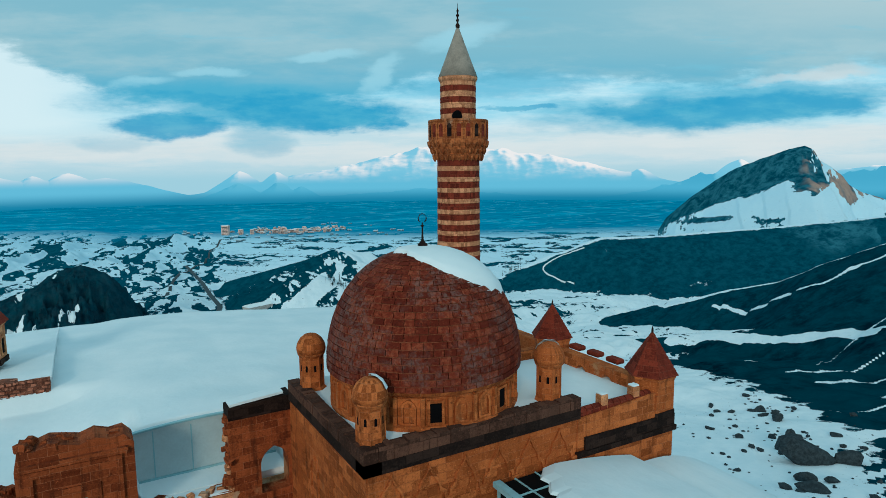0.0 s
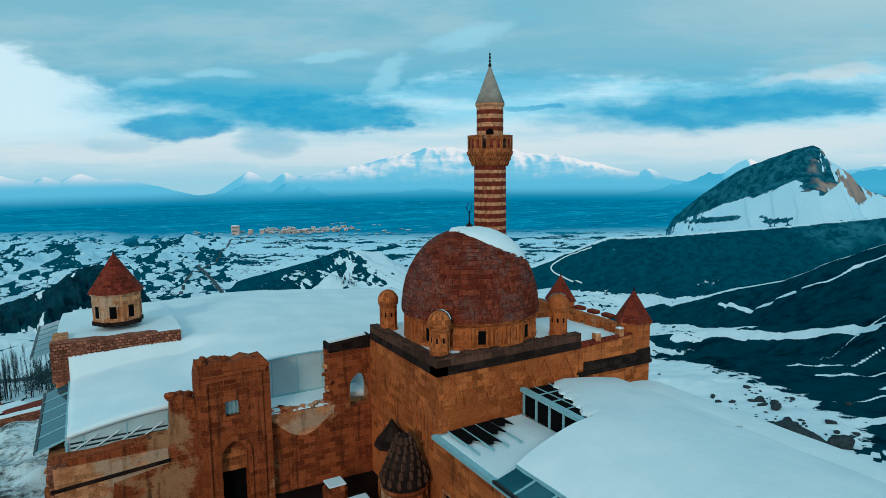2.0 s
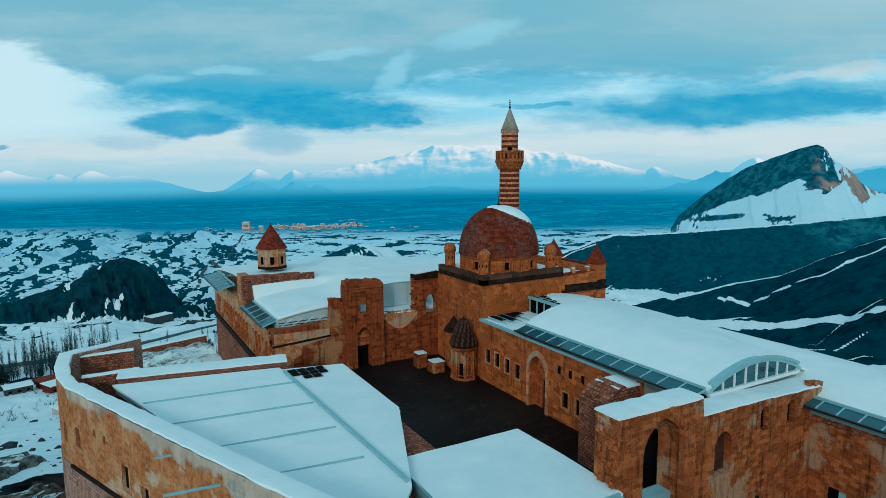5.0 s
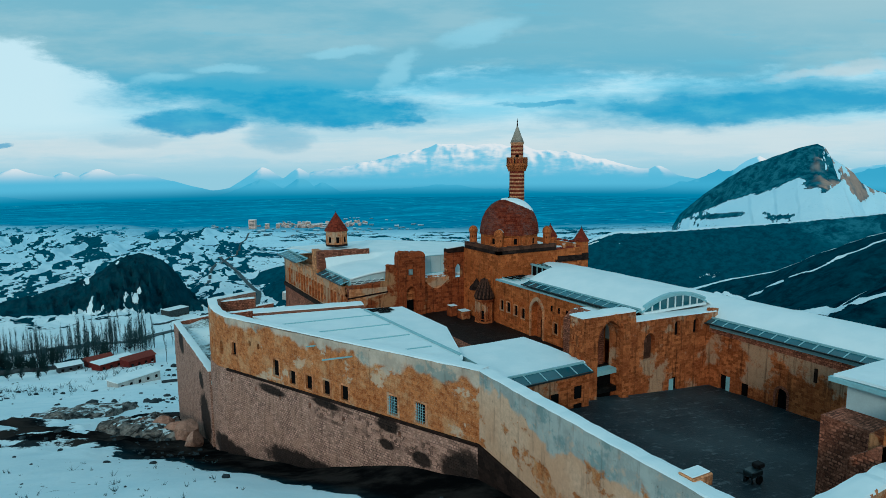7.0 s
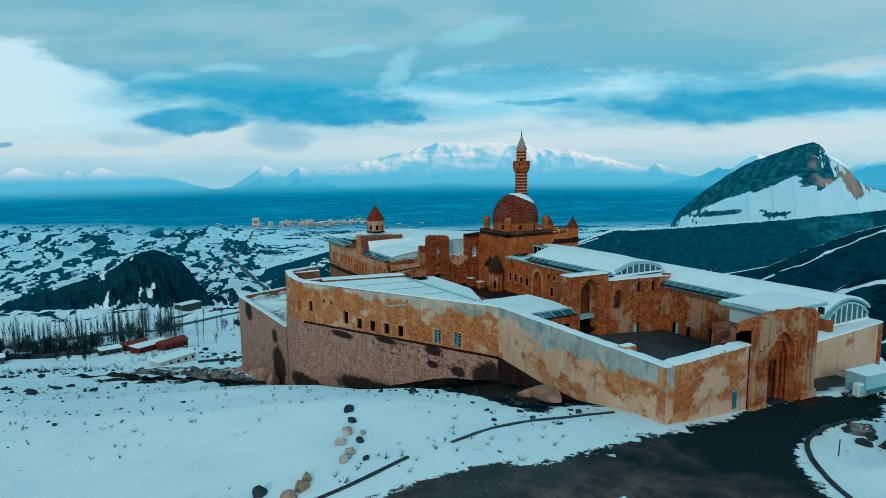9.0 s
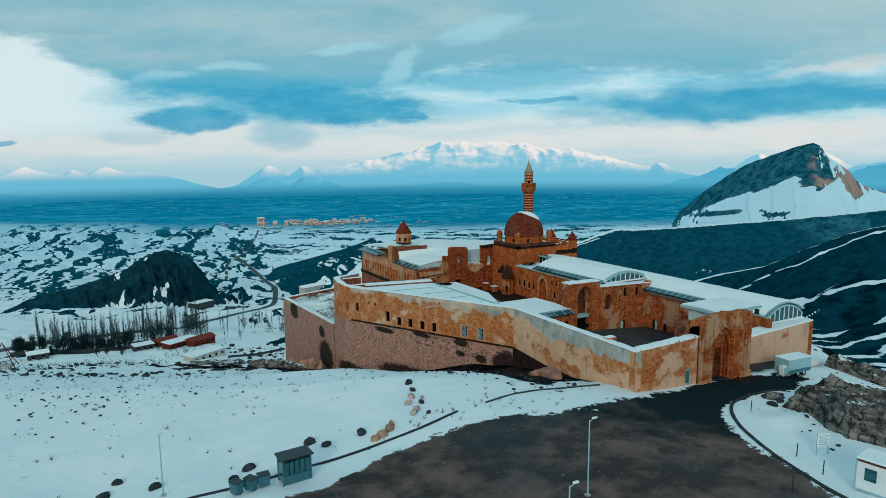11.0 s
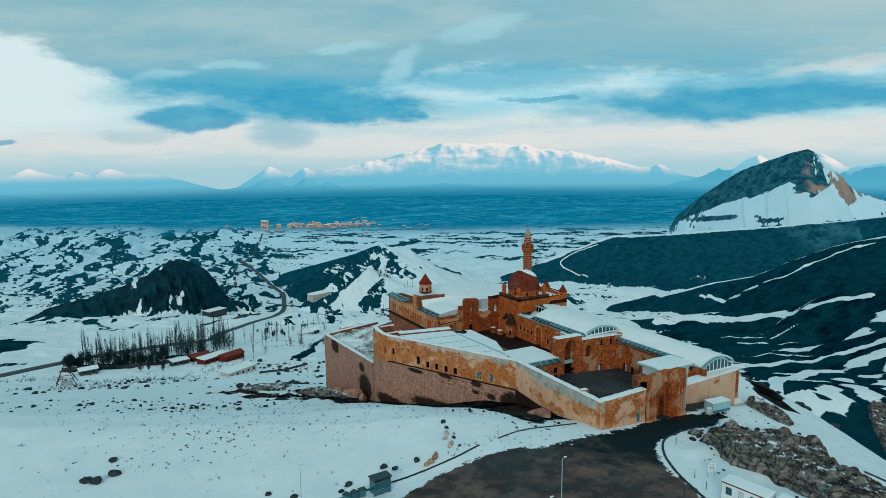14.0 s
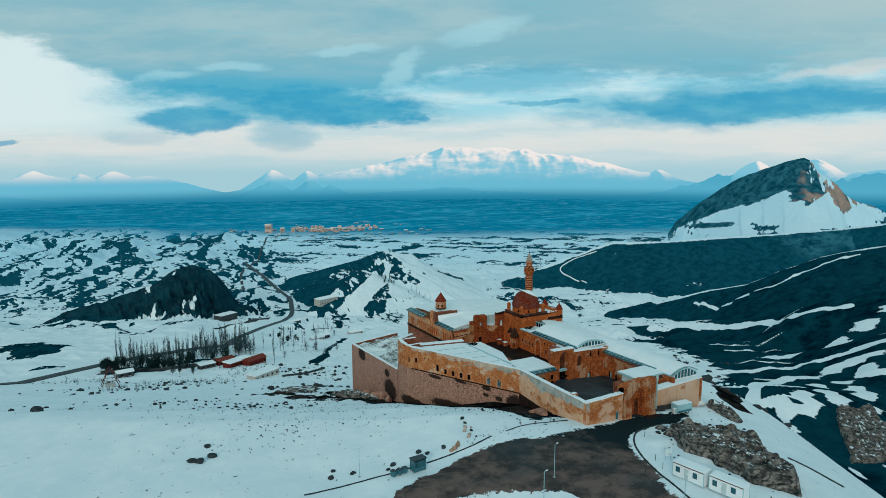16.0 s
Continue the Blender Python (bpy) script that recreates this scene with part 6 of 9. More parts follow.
wall = part("wall_wing_south", slab(outline, 0, 1.0, [arch(9.55, 9.0, 1.5, 5.0, 0.5), ], toF), HAREM)
tagged(wall, "dark red-brown carved palace wall, partly ruined", "wall", kind="structure")
part("pale_facing", slab([(0.15, 9.3), (1.1, 9.3), (1.9, 10.4), (2.1, 11.6), (2.9, 12.0), (3.0, 12.9), (5.9, 13.35), (5.9, 14.3), (0.15, 14.4)], -0.03, 0.0, to=toF), PALE, wall, "paler newer facing stones")
part("dark_course", slab([(0, 13.05), (6.0, 13.45), (6.0, 13.65), (0, 13.25)], -0.12, 0.0, to=toF), BLACK, wall)
part("corner_rubble", slab(ragged([(0.0, 6.0), (0.01, 14.7), (1.0, 14.7), (1.01, 6.0)], 0.4, 0.1, 3), -0.05, 0.9, to=along((-10.55, 30.2), (-10.55, 29.15))), RUBBLE, wall)
pylon = slab([(7.55, 8.5), (11.85, 8.5), (11.85, 18.6)] + ragged([(11.85, 18.7), (11.5, 19.0), (7.7, 19.1), (7.55, 18.3)], 0.5, 0.12, 9)[1:], -0.55, 0.9, [rect(9.55, 15.65, 0.85, 0.95), arch(9.55, 8.4, 1.6, 5.6, 0.5)], toF)
pylon = part("portal_block", pylon, HAREM, wall, "tall carved portal block")
for i in range(4):
    part("grille_bar", slab(rect(9.2 + 0.23 * i, 15.65, 0.04, 0.95), -0.3, -0.26, to=toF), STEEL, pylon)
    part("grille_bar", slab(rect(9.55, 15.8 + 0.22 * i, 0.85, 0.04), -0.3, -0.26, to=toF), STEEL, pylon)
part("window_pane", slab(rect(9.55, 15.6, 0.95, 1.05), -0.1, -0.05, to=toF), PANEL, pylon)
part("window_surround", slab(rect(9.55, 15.0, 1.9, 2.2), -0.62, -0.55, [rect(9.55, 15.4, 1.3, 1.5)], toF), HAREM, pylon)
part("frame_moulding", slab([(7.9, 8.6), (8.15, 8.6), (8.15, 17.9), (11.1, 17.9), (11.1, 8.6), (11.35, 8.6), (11.35, 18.2), (7.9, 18.2)], -0.68, -0.55, to=toF), HAREM, pylon)
part("cornice", slab([(7.6, 18.25), (11.6, 18.25), (11.6, 18.5), (7.6, 18.5)], -0.75, -0.5, to=toF), HAREM, pylon)
part("arch_moulding", slab(arch(9.55, 8.6, 2.0, 5.9, 0.5), -0.66, -0.55, [arch(9.55, 8.5, 1.6, 5.62, 0.5)], toF), HAREM, pylon)
part("door_dark", slab(rect(9.55, 8.5, 1.5, 3.3), 0.3, 0.4, to=toF), DARK, pylon)
part("door_tympanum", slab(arch(9.55, 12.0, 1.55, 2.0, 0.5), -0.1, 0.3, to=toF), COURT, pylon)
# broken window bay beside the mosque
frag = slab(ragged([(16.3, 8.5), (16.31, 13.0), (15.9, 14.5), (15.8, 18.5), (18.9, 18.4), (18.91, 8.5)], 0.7, 0.12, 4), 0, 0.9, [arch(17.95, 14.4, 1.35, 2.3, 0.6)], toF)
part("window_bay", frag, HAREM, wall)
part("bay_snow", roof_sheet(5.45, 8.0, 29.2, 30.0, lambda u, v: 19.17 + 0.2 * u, 0.12, 6, 4, 0.05, 28), SNOW, wall)
part("bay_lintel", slab([(15.85, 18.42), (18.9, 18.42), (18.9, 19.2), (15.85, 19.0)], -0.1, 1.0, to=toF), BLACK, wall)
low_o = [(11.8, 8.5), (16.4, 8.5), (16.35, 14.9)] + ragged([(16.3, 14.9), (11.8, 15.05)], 0.5, 0.12, 12)[1:]
part("infill_wall", slab(low_o, 0.02, 0.95, to=toF), HAREM, wall)
scar = [(11.9 + 4.3 * i / 12, 14.7 - 1.5 * math.sin(math.pi * i / 12)) for i in range(13)]
part("plaster_scar", slab(scar[::-1] + [(11.9, 14.95), (16.2, 14.85)], -0.02, 0.02, to=toF), PALE, wall, "pale curved plaster repair")
tagged(part("wall_snow", snow_strip((1.4, FY), (5.4, FY), 15.0, 14.9, 0.9, 0.1, 41), SNOW), "snow lying along the wall top", "snow", kind="stuff")

# west face of the wing
toG = along((-10.6, 62.5), (-10.6, 29.2))
GL = 33.3
wall = part("wall_wing_west", slab([(0, 10.0), (GL, 10.0), (GL, 14.6), (19.5, 14.6), (19.4, 18.3), (17.2, 18.3), (17.1, 15.1), (0, 15.3)], 0, 1.0, [rect(1.2 + 1.55 * i, 11.5, 0.55, 1.35) for i in range(21)], toG), PALE)
tagged(wall, "pale stone palace wall with a row of windows and pilasters", "wall", kind="structure")
for i in range(21):
    s = 1.2 + 1.55 * i
    part("window", slab(rect(s, 11.45, 0.6, 1.45), 0.4, 0.45, to=toG), DARK, wall)
    part("console", slab(rect(s + 0.75, 10.6, 0.42, 2.7), -0.22, 0.0, to=toG), COURT, wall)
part("string_course", slab([(0, 9.6), (GL, 9.6), (GL, 10.3), (0, 10.3)], -0.25, 0.5, to=toG), BLACK, wall)
part("lower_wall", slab([(0, -8), (GL, -8), (GL, 9.65), (0, 9.65)], 0.0, 0.9, to=toG), RUBBLE, wall, "dark rough lower wall")
wall = part("wall_wing_north", box(-10.6, 25.5, 61.5, 62.5, -20, 15.2), PALE)
tagged(wall, "far end wall of the palace", "wall", kind="structure")

# snow roofs of the wing
roof_d = thing("roof_wing", "large smooth snow roofs of the palace wing", "roof", kind="structure")
part("snow_sheet", roof_sheet(1.2, 8.3, 30.16, 32.25, lambda u, v: 15.03, 0.2, 8, 6, 0.05, 25), SNOW, roof_d, "flat snow behind the ruined wall")


def wing_top(x, y):
    return 17.5 + 0.2 * math.sin(math.pi * min(max((x - 1) / 7, 0), 1)) - 0.09 * max(0, x - 9) - 0.7 * (max(0, y - 44) / 17.5) ** 2


def wing_snow(x, y):
    """The low barrel in front, drawn smoothly up into the great roof behind."""
    front = 15.35 + 1.15 * math.sin(math.pi * min(1.0, 0.12 + 0.66 * (x + 9.6) / 10.8))
    k = float(max(smooth(x, -3.2, 1.6) * smooth(y, 31.2, 37.0), smooth(y, 41.0, 41.7)))
    if 1.3 < x < 8.6 and y < 32.5:
        return 14.85
    return front * (1 - k) + wing_top(x, y) * k if x < 1.3 else wing_top(x, y)


part("snow_sheet", roof_sheet(-9.6, 25.0, 30.3, 61.5, lambda u, v: wing_snow(-9.6 + 34.6 * u, 30.3 + 31.2 * v), 0.25, 86, 78, 0.10, 16), SNOW, roof_d, smooth=True)
part("snow_sheet", roof_sheet(-10.4, -2.0, 42.0, 61.5, lambda u, v: 18.25 - 1.4 * v * v - 0.2 * (1 - u), 0.3, 16, 16, 0.08, 19), SNOW, roof_d)
gx = along((-9.7, 30.5), (1.1, 30.5))
part("end_panel", slab([(0, 14.6)] + [(10.8, 14.6)] + [(10.8 * (1 - i / 12), 15.25 + 1.15 * math.sin(math.pi * min(1, 0.12 + 0.66 * (1 - i / 12)))) for i in range(13)], 0, 0.15, to=gx), PANEL, roof_d)
for i in range(5):
    a = 0.3 + 1.15 * i
    bm = slab([(a, 14.75), (a + 0.1, 14.75), (a + 1.3, 15.45), (a + 1.2, 15.45)], -0.12, -0.02, to=gx)
    part("brace", bm, WHITE, roof_d)
for z in (14.85, 15.1):
    part("louvre", slab([(0.2, z), (5.8, z), (5.8, z + 0.1), (0.2, z + 0.1)], -0.02, 0.0, to=gx), DARKSTEEL, roof_d)
for i in range(5):
    part("panel_joint", slab(rect(0.9 + 2.2 * i, 14.7, 0.06, 1.2), -0.03, 0.0, to=gx), STEEL, roof_d)
toH = along((1.25, 32.25), (8.3, 32.25))
bow = [(7.0 * i / 14, 17.5 + 0.2 * math.sin(math.pi * i / 14)) for i in range(15)]
part("screen_panel", slab([(0, 14.8), (7.0, 14.8)] + bow[::-1], -0.12, 0.0, to=toH), PANEL, roof_d, "curved pale grey mesh panel")
part("screen_rim", slab(bow + [(a, b + 0.09) for a, b in bow[::-1]], -0.2, 0.02, to=toH), STEEL, roof_d)
part("screen_sill", slab([(0, 14.8), (7.0, 14.8), (7.0, 15.12), (0, 15.12)], -0.2, -0.12, to=toH), STEEL, roof_d)
for i in range(4):
    part("panel_joint", slab(rect(1.1 + 1.75 * i, 15.1, 0.06, 2.4), -0.15, -0.12, to=toH), STEEL, roof_d)
canopy(along((-9.7, 41.4), (-9.7, 30.6)), 0, 10.8, 15.4, 1.5, roof_d, 5, 0.5)
canopy(along((-10.4, 60.5), (-10.4, 48.5)), 0, 12, 16.2, 2.0, roof_d, 6, 0.5)
part("edge_frame", slab([(0, 14.65), (11, 14.65), (11, 15.3), (0, 15.3)], 0, 0.15, to=along((-9.75, 41.4), (-9.75, 30.5))), STEEL, roof_d)

# rubble cross wall on the roof
rub = thing("roof_rubble_wall", "red rubble stone wall rising above the snow roof", "wall")
part("masonry", slab(ragged([(0, 15.5), (0.02, 18.35), (8.6, 18.2), (8.62, 15.5)], 0.7, 0.06, 5), 0, 0.9, to=along((-10.7, 41.7), (-2.05, 41.7))), RUBBLE, rub)


def rows_of_stones(parent, to, s0, s1, z0, z1, size, mat, seed, depth=0.05):
    """Rough stones set proud of a wall face, each with its own outline."""
    rnd = random.Random(seed)
    z = z0
    while z < z1 - 0.5 * size:
        h = size * rnd.uniform(0.8, 1.15)
        s = s0 + rnd.uniform(0, size)
        while s < s1 - size:
            w = size * rnd.uniform(1.0, 2.1)
            w = min(w, s1 - s)
            k = 0.035
            pts = [(s + k, z + k + rnd.uniform(0, 0.05)), (s + w - k, z + k), (s + w - k + rnd.uniform(-0.05, 0), z + h / 2), (s + w - k - 0.03, z + h - k), (s + w / 2, z + h - k + rnd.uniform(-0.04, 0.02)), (s + k + 0.04, z + h - k)]
            part("stone", slab(pts, -depth * rnd.uniform(0.6, 1.6), 0.01, to=to), mat, parent)
            s += w
        z += h


rows_of_stones(rub, along((-10.7, 41.7), (-2.05, 41.7)), 0.05, 8.6, 15.9, 18.2, 0.30, RUBBLE, 6)

# ---- turret pavilion on the wing ----


def turret_house(name, label, x, y, z0, z1, tip, r, n, turn, wins, wall_mat, roof_mat, overhang=1.13, win=(0.5, 0.95)):
    t = thing(name, label, "turret")
    part("wall", revolve([(r, z0), (r, z1)], n, (x, y), turn), wall_mat, t)
    part("base_course", revolve([(r * 1.05, z0 - 0.1), (r * 1.05, z0 + 0.22)], n, (x, y), turn), BLACK, t)
    part("cornice", revolve([(r * 1.0, z1 - 0.25), (r * 1.06, z1 - 0.12), (r * 1.06, z1 + 0.02)], n, (x, y), turn), wall_mat, t)
    h = tip - z1
    roof = part("roof", revolve([(r * 0.98, z1 - 0.06), (r * overhang, z1), (r * overhang * 0.5, z1 + h * 0.5), (0.03, tip)], n, (x, y), turn), roof_mat, t)
    for k in range(10):
        f, g_ = k / 10, (k + 1) / 10
        ra, rb = r * overhang * (1 - f) + 0.045, r * overhang * (1 - g_) + 0.022
        part("roof_course", revolve([(ra - 0.05, z1 + h * f), (ra, z1 + h * f + 0.004), (rb, z1 + h * g_)], n, (x, y), turn, cap=False), roof_mat, roof)
    part("finial", revolve([(0.06, tip - 0.1), (0.05, tip + 0.15), (0.0, tip + 0.3)], 6, (x, y)), BLACK, t)
    for i in range(n):
        a = turn + 2 * math.pi * (i + 0.5) / n
        d = r * math.cos(math.pi / n)
        nx, ny = math.cos(a), math.sin(a)
        o = (x + nx * d - ny * 0 + ny * r * 0.5, y + ny * d - nx * r * 0.5)
        e = (x + nx * d - ny * r * 0.5, y + ny * d + nx * r * 0.5)
        to = along(o, e)
        if i in wins:
            w = part("window", slab(rect(r * 0.5, z0 + 0.5, win[0], win[1]), -0.015, 0.03, to=to), DARK, t)
            part("window_frame", slab(rect(r * 0.5, z0 + 0.4, win[0] + 0.24, win[1] + 0.22), -0.07, 0.01, [rect(r * 0.5, z0 + 0.5, win[0], win[1])], to), wall_mat, w)
    return t


turret_house("roof_turret", "stone octagonal turret with dark red pointed roof", -6.15, 45.9, 18.6, 21.0, 24.0, 1.78, 8, radians(10), range(8), PALE, MAROON)

# ---- mosque ----
MX0, MX1, MY0, MY1 = 8.3, 18.4, 19.75, 28.6
MZ = 19.1
mosque = thing("mosque", "orange stone mosque block with black parapet", "mosque")
toM = along((MX0, MY1), (MX0, MY0 + 0.02))
toN = along((MX0, MY0), (MX1, MY0))
part("wall", slab([(-1.2, 8.5), (MY1 - MY0 - 0.05, 8.5), (MY1 - MY0 - 0.05, MZ), (-1.2, MZ)], -0.012, 0.9, [rect(3.35, 15.6, 0.5, 1.0), rect(7.0, 15.3, 0.5, 1.0), rect(2.2, 12.2, 0.5, 1.1)], toM), MOSQUE, mosque)
part("wall", slab([(0.02, 8.5), (MX1 - MX0, 8.5), (MX1 - MX0, MZ), (0.02, MZ)], 0, 0.9, [], toN), MOSQUE, mosque)
part("wall", box(MX0 + 0.9, MX1 - 0.02, MY0 + 0.9, MY1, 8, MZ - 0.05), MOSQUE, mosque)
for s, z in ((3.35, 15.6), (7.0, 15.3), (2.2, 12.2)):
    w = part("window", slab(rect(s, z - 0.05, 0.6, 1.2), 0.3, 0.35, to=toM), DARK, mosque)
for s, z, w, h in ((3.0, 14.9, 1.0, 2.6), (6.65, 14.6, 1.0, 2.7), (2.0, 11.0, 1.3, 3.0), (8.2, 14.6, 0.6, 1.9)):
    part("blind_arch", slab(arch(s, z, w, h, 0.7), -0.1, 0.01, [arch(s, z - 0.05, w - 0.26, h - 0.15, 0.7)], toM), MOSQUE, mosque)
# blind trefoil arcade along the south side
for i in range(6):
    s = 0.95 + 1.62 * i
    pts_o = [(s + a, 17.35 + b) for a, b in ((-0.8, 0), (-0.72, 0.35), (-0.5, 0.5), (-0.42, 0.85), (-0.15, 1.2), (0, 1.5), (0.15, 1.2), (0.42, 0.85), (0.5, 0.5), (0.72, 0.35), (0.8, 0))]
    pts_i = [(s + (a - s) * 0.86, b - 0.13) for a, b in pts_o]
    part("trefoil_arch", slab(pts_o + pts_i[::-1], -0.1, 0.01, to=toN), MOSQUE, mosque)
    part("corbel", slab([(s + 0.62, 17.4), (s + 1.0, 17.4), (s + 0.9, 17.05), (s + 0.72, 17.05)], -0.16, 0.01, to=toN), MOSQUE, mosque)
# black parapet stones round the roof
pr = random.Random(8)


def parapet(p0, p1, z, h, mat, parent, depth=0.55, size=0.62, jag=0.05):
    to = along(p0, p1)
    ln = math.hypot(p1[0] - p0[0], p1[1] - p0[1])
    n = max(1, round(ln / size))
    for i in range(n):
        a, b = ln * i / n, ln * (i + 1) / n
        k = pr.uniform(-jag, jag)
        part("parapet_stone", slab([(a + 0.012, z), (b - 0.012, z), (b - 0.012, z + h + k), (a + 0.012, z + h + k)], pr.uniform(-0.03, 0.0), depth, to=to), mat, parent)


O = 0.22
# cornice in black: dark stone and the parapet's cast shadow in one colour
part("cornice", slab([(0, MZ), (MY1 - MY0 + O, MZ), (MY1 - MY0 + O, MZ + 0.5), (0, MZ + 0.5)], -O, 0.5, to=toM), BLACK, mosque)
part("cornice", slab([(-O, MZ), (MX1 - MX0, MZ), (MX1 - MX0, MZ + 0.5), (-O, MZ + 0.5)], -O, 0.5, to=toN), BLACK, mosque)
parapet((MX0 - O, MY1), (MX0 - O, MY0 - O), MZ + 0.5, 0.52, DARKSTONE, mosque)
parapet((MX0 - O, MY0 - O), (MX1, MY0 - O), MZ + 0.5, 0.52, DARKSTONE, mosque)
part("roof_snow", roof_sheet(MX0 + 0.3, MX1 - 0.2, MY0 + 0.3, MY1, lambda u, v: MZ + 0.86, 0.5, 12, 12, 0.08, 19), SNOW, mosque)

DC = (12.95, 23.85)
DR, DZ0, DZ1 = 4.08, 19.9, 21.55
drum = thing("dome", "great red stone dome on a carved drum with snow cap", "dome")
part("drum", revolve([(DR + 0.12, DZ0), (DR + 0.12, DZ0 + 0.22), (DR - 0.05, DZ0 + 0.3), (DR - 0.05, DZ1 - 0.25), (DR + 0.1, DZ1 - 0.15), (DR + 0.22, DZ1 + 0.05)], 48, DC), MOSQUE, drum)
for i in range(24):
    a = 2 * math.pi * (i + 0.5) / 24
    nx, ny = math.cos(a), math.sin(a)
    r = DR - 0.05
    o, e = (DC[0] + nx * r + ny * 0.5, DC[1] + ny * r - nx * 0.5), (DC[0] + nx * r - ny * 0.5, DC[1] + ny * r + nx * 0.5)
    to = along(o, e)
    if i % 3 == 1:
        w = part("drum_window", slab(rect(0.5, DZ0 + 0.4, 0.46, 0.8), -0.06, 0.03, to=to), DARK, drum)
        part("frame", slab(rect(0.5, DZ0 + 0.3, 0.68, 1.0), -0.11, 0.0, [rect(0.5, DZ0 + 0.4, 0.46, 0.8)], to), MOSQUE, w)
    else:
        part("drum_panel", slab(arch(0.5, DZ0 + 0.3, 0.62, 1.02, 0.5, 4), -0.08, 0.02, [arch(0.5, DZ0 + 0.38, 0.42, 0.82, 0.5, 4)], to), MOSQUE, drum)
    part("drum_pilaster", slab(rect(-0.02, DZ0 + 0.28, 0.16, 1.15), -0.12, 0.03, to=to), MOSQUE, drum)

# dome shell and its slabs
DH = 5.05


def dome_profile(f):
    """Radius and height of the dome, f from 0 at the spring to 1 at the top."""
    a = f * math.pi / 2
    r = 4.28 * math.cos(a) ** 0.86 + 0.10 * math.sin(2 * a)
    return max(r, 0.0), DZ1 + DH * math.sin(a) ** 1.08


part("shell", revolve([(dome_profile(i / 24)[0] - 0.05, dome_profile(i / 24)[1]) for i in range(24)] + [(0.0, DZ1 + DH)], 64, DC, cap=False), plain("dome_mortar", (0.24, 0.085, 0.045), 0.9, 0.0, 0.5, 1.2), drum, "pale mortar between the slabs", smooth=True)


def slab_on_dome(f0, f1, a0, a1, lift, k=0.012):
    pts = []
    for f, a in ((f0, a0), (f0, a1), (f1, a1), (f1, a0)):
        r, z = dome_profile(f)
        pts.append((r, z, a))
    bm_v = []
    for l in (-0.04, lift):
        for r, z, a in pts:
            bm_v.append((DC[0] + (r + l) * math.cos(a), DC[1] + (r + l) * math.sin(a), z + l * 0.3))
    faces = [(4, 5, 6, 7), (0, 1, 5, 4), (1, 2, 6, 5), (2, 3, 7, 6), (3, 0, 4, 7)]
    return bm_v, faces


rest_v, rest_f, count = [], [], 0
dr = random.Random(12)
COURSES = 25
front = math.atan2(-DC[1], -DC[0])
for c in range(COURSES):
    f0, f1 = c / COURSES * 0.97, (c + 1) / COURSES * 0.97
    r = dome_profile(f0)[0]
    n = max(7, int(2 * math.pi * r / 0.46))
    off = dr.random()
    cuts = [(i + off + dr.uniform(-0.18, 0.18)) / n * 2 * math.pi for i in range(n)]
    cuts.append(cuts[0] + 2 * math.pi)
    gap_a, gap_f = 0.012 / max(r, 0.3), 0.0022
    for a0, a1 in zip(cuts, cuts[1:]):
        v, f = slab_on_dome(f0 + gap_f, f1 - gap_f, a0 + gap_a, a1 - gap_a, 0.02 + dr.uniform(0, 0.025))
        away = abs((((a0 + a1) / 2 - front + math.pi) % (2 * math.pi)) - math.pi)
        if away < 0.62 and c < 22 and count < 300:
            me = bpy.data.meshes.new("dome_stone")
            me.from_pydata(v, [], f)
            me.materials.append(DOME)
            s_ = new("dome_stone", me)
            s_.parent = drum
            count += 1
        else:
            k = len(rest_v)
            rest_v += v
            rest_f += [tuple(i + k for i in q) for q in f]
me = bpy.data.meshes.new("dome_stones")
me.from_pydata(rest_v, [], rest_f)
me.materials.append(DOME)
s_ = tagged(new("dome_stones", me), "red stone slabs covering the dome", kind="stuff")
s_.parent = drum

# snow cap leaning to one side, with a ragged rim
bm = bmesh.new()
rings = []
for i in range(9):
    ring = []
    for j in range(48):
        a = 2 * math.pi * j / 48
        lean = 0.5 + 0.5 * math.cos(a - radians(-18))
        reach = 0.13 + 0.46 * lean ** 1.7 + 0.035 * noise.noise((3 * math.cos(a), 3 * math.sin(a), 0.3)) + 0.035 * noise.noise((9 * math.cos(a), 9 * math.sin(a), 2))
        f = 1 - reach * i / 8
        r, z = dome_profile(min(f, 0.9999))
        lift = 0.13 if i < 8 else 0.0
        ring.append(bm.verts.new((DC[0] + (r + lift * 0.6) * math.cos(a), DC[1] + (r + lift * 0.6) * math.sin(a), z + lift)) if i else None)
    rings.append(ring)
topv = bm.verts.new((DC[0], DC[1], DZ1 + DH + 0.15))
for j in range(48):
    bm.faces.new((topv, rings[1][j], rings[1][(j + 1) % 48]))
for a, b in zip(rings[1:], rings[2:]):
    for j in range(48):
        bm.faces.new((a[j], b[j], b[(j + 1) % 48], a[(j + 1) % 48]))
part("snow_cap", bm, SNOW, drum, "white snow cap", smooth=True)
T = DZ1 + DH
fin = part("finial", revolve([(0.22, T), (0.22, T + 0.2), (0.1, T + 0.3), (0.05, T + 0.4), (0.03, T + 0.95), (0.09, T + 1.0), (0.03, T + 1.06), (0.02, T + 1.15)], 10, DC), BLACK, drum)
bm = bmesh.new()
cres = [(0.2 * math.sin(radians(40 + 28 * i)), T + 1.33 - 0.2 * math.cos(radians(40 + 28 * i))) for i in range(11)]
for (xa, za), (xb, zb) in zip(cres, cres[1:]):
    slab([(xa - 0.02, za - 0.02), (xb + 0.02, zb - 0.02), (xb + 0.02, zb + 0.02), (xa - 0.02, za + 0.02)], DC[1] - 0.02, DC[1] + 0.02, to=lambda s, d, z: (DC[0] + s, d, z), bm=bm)
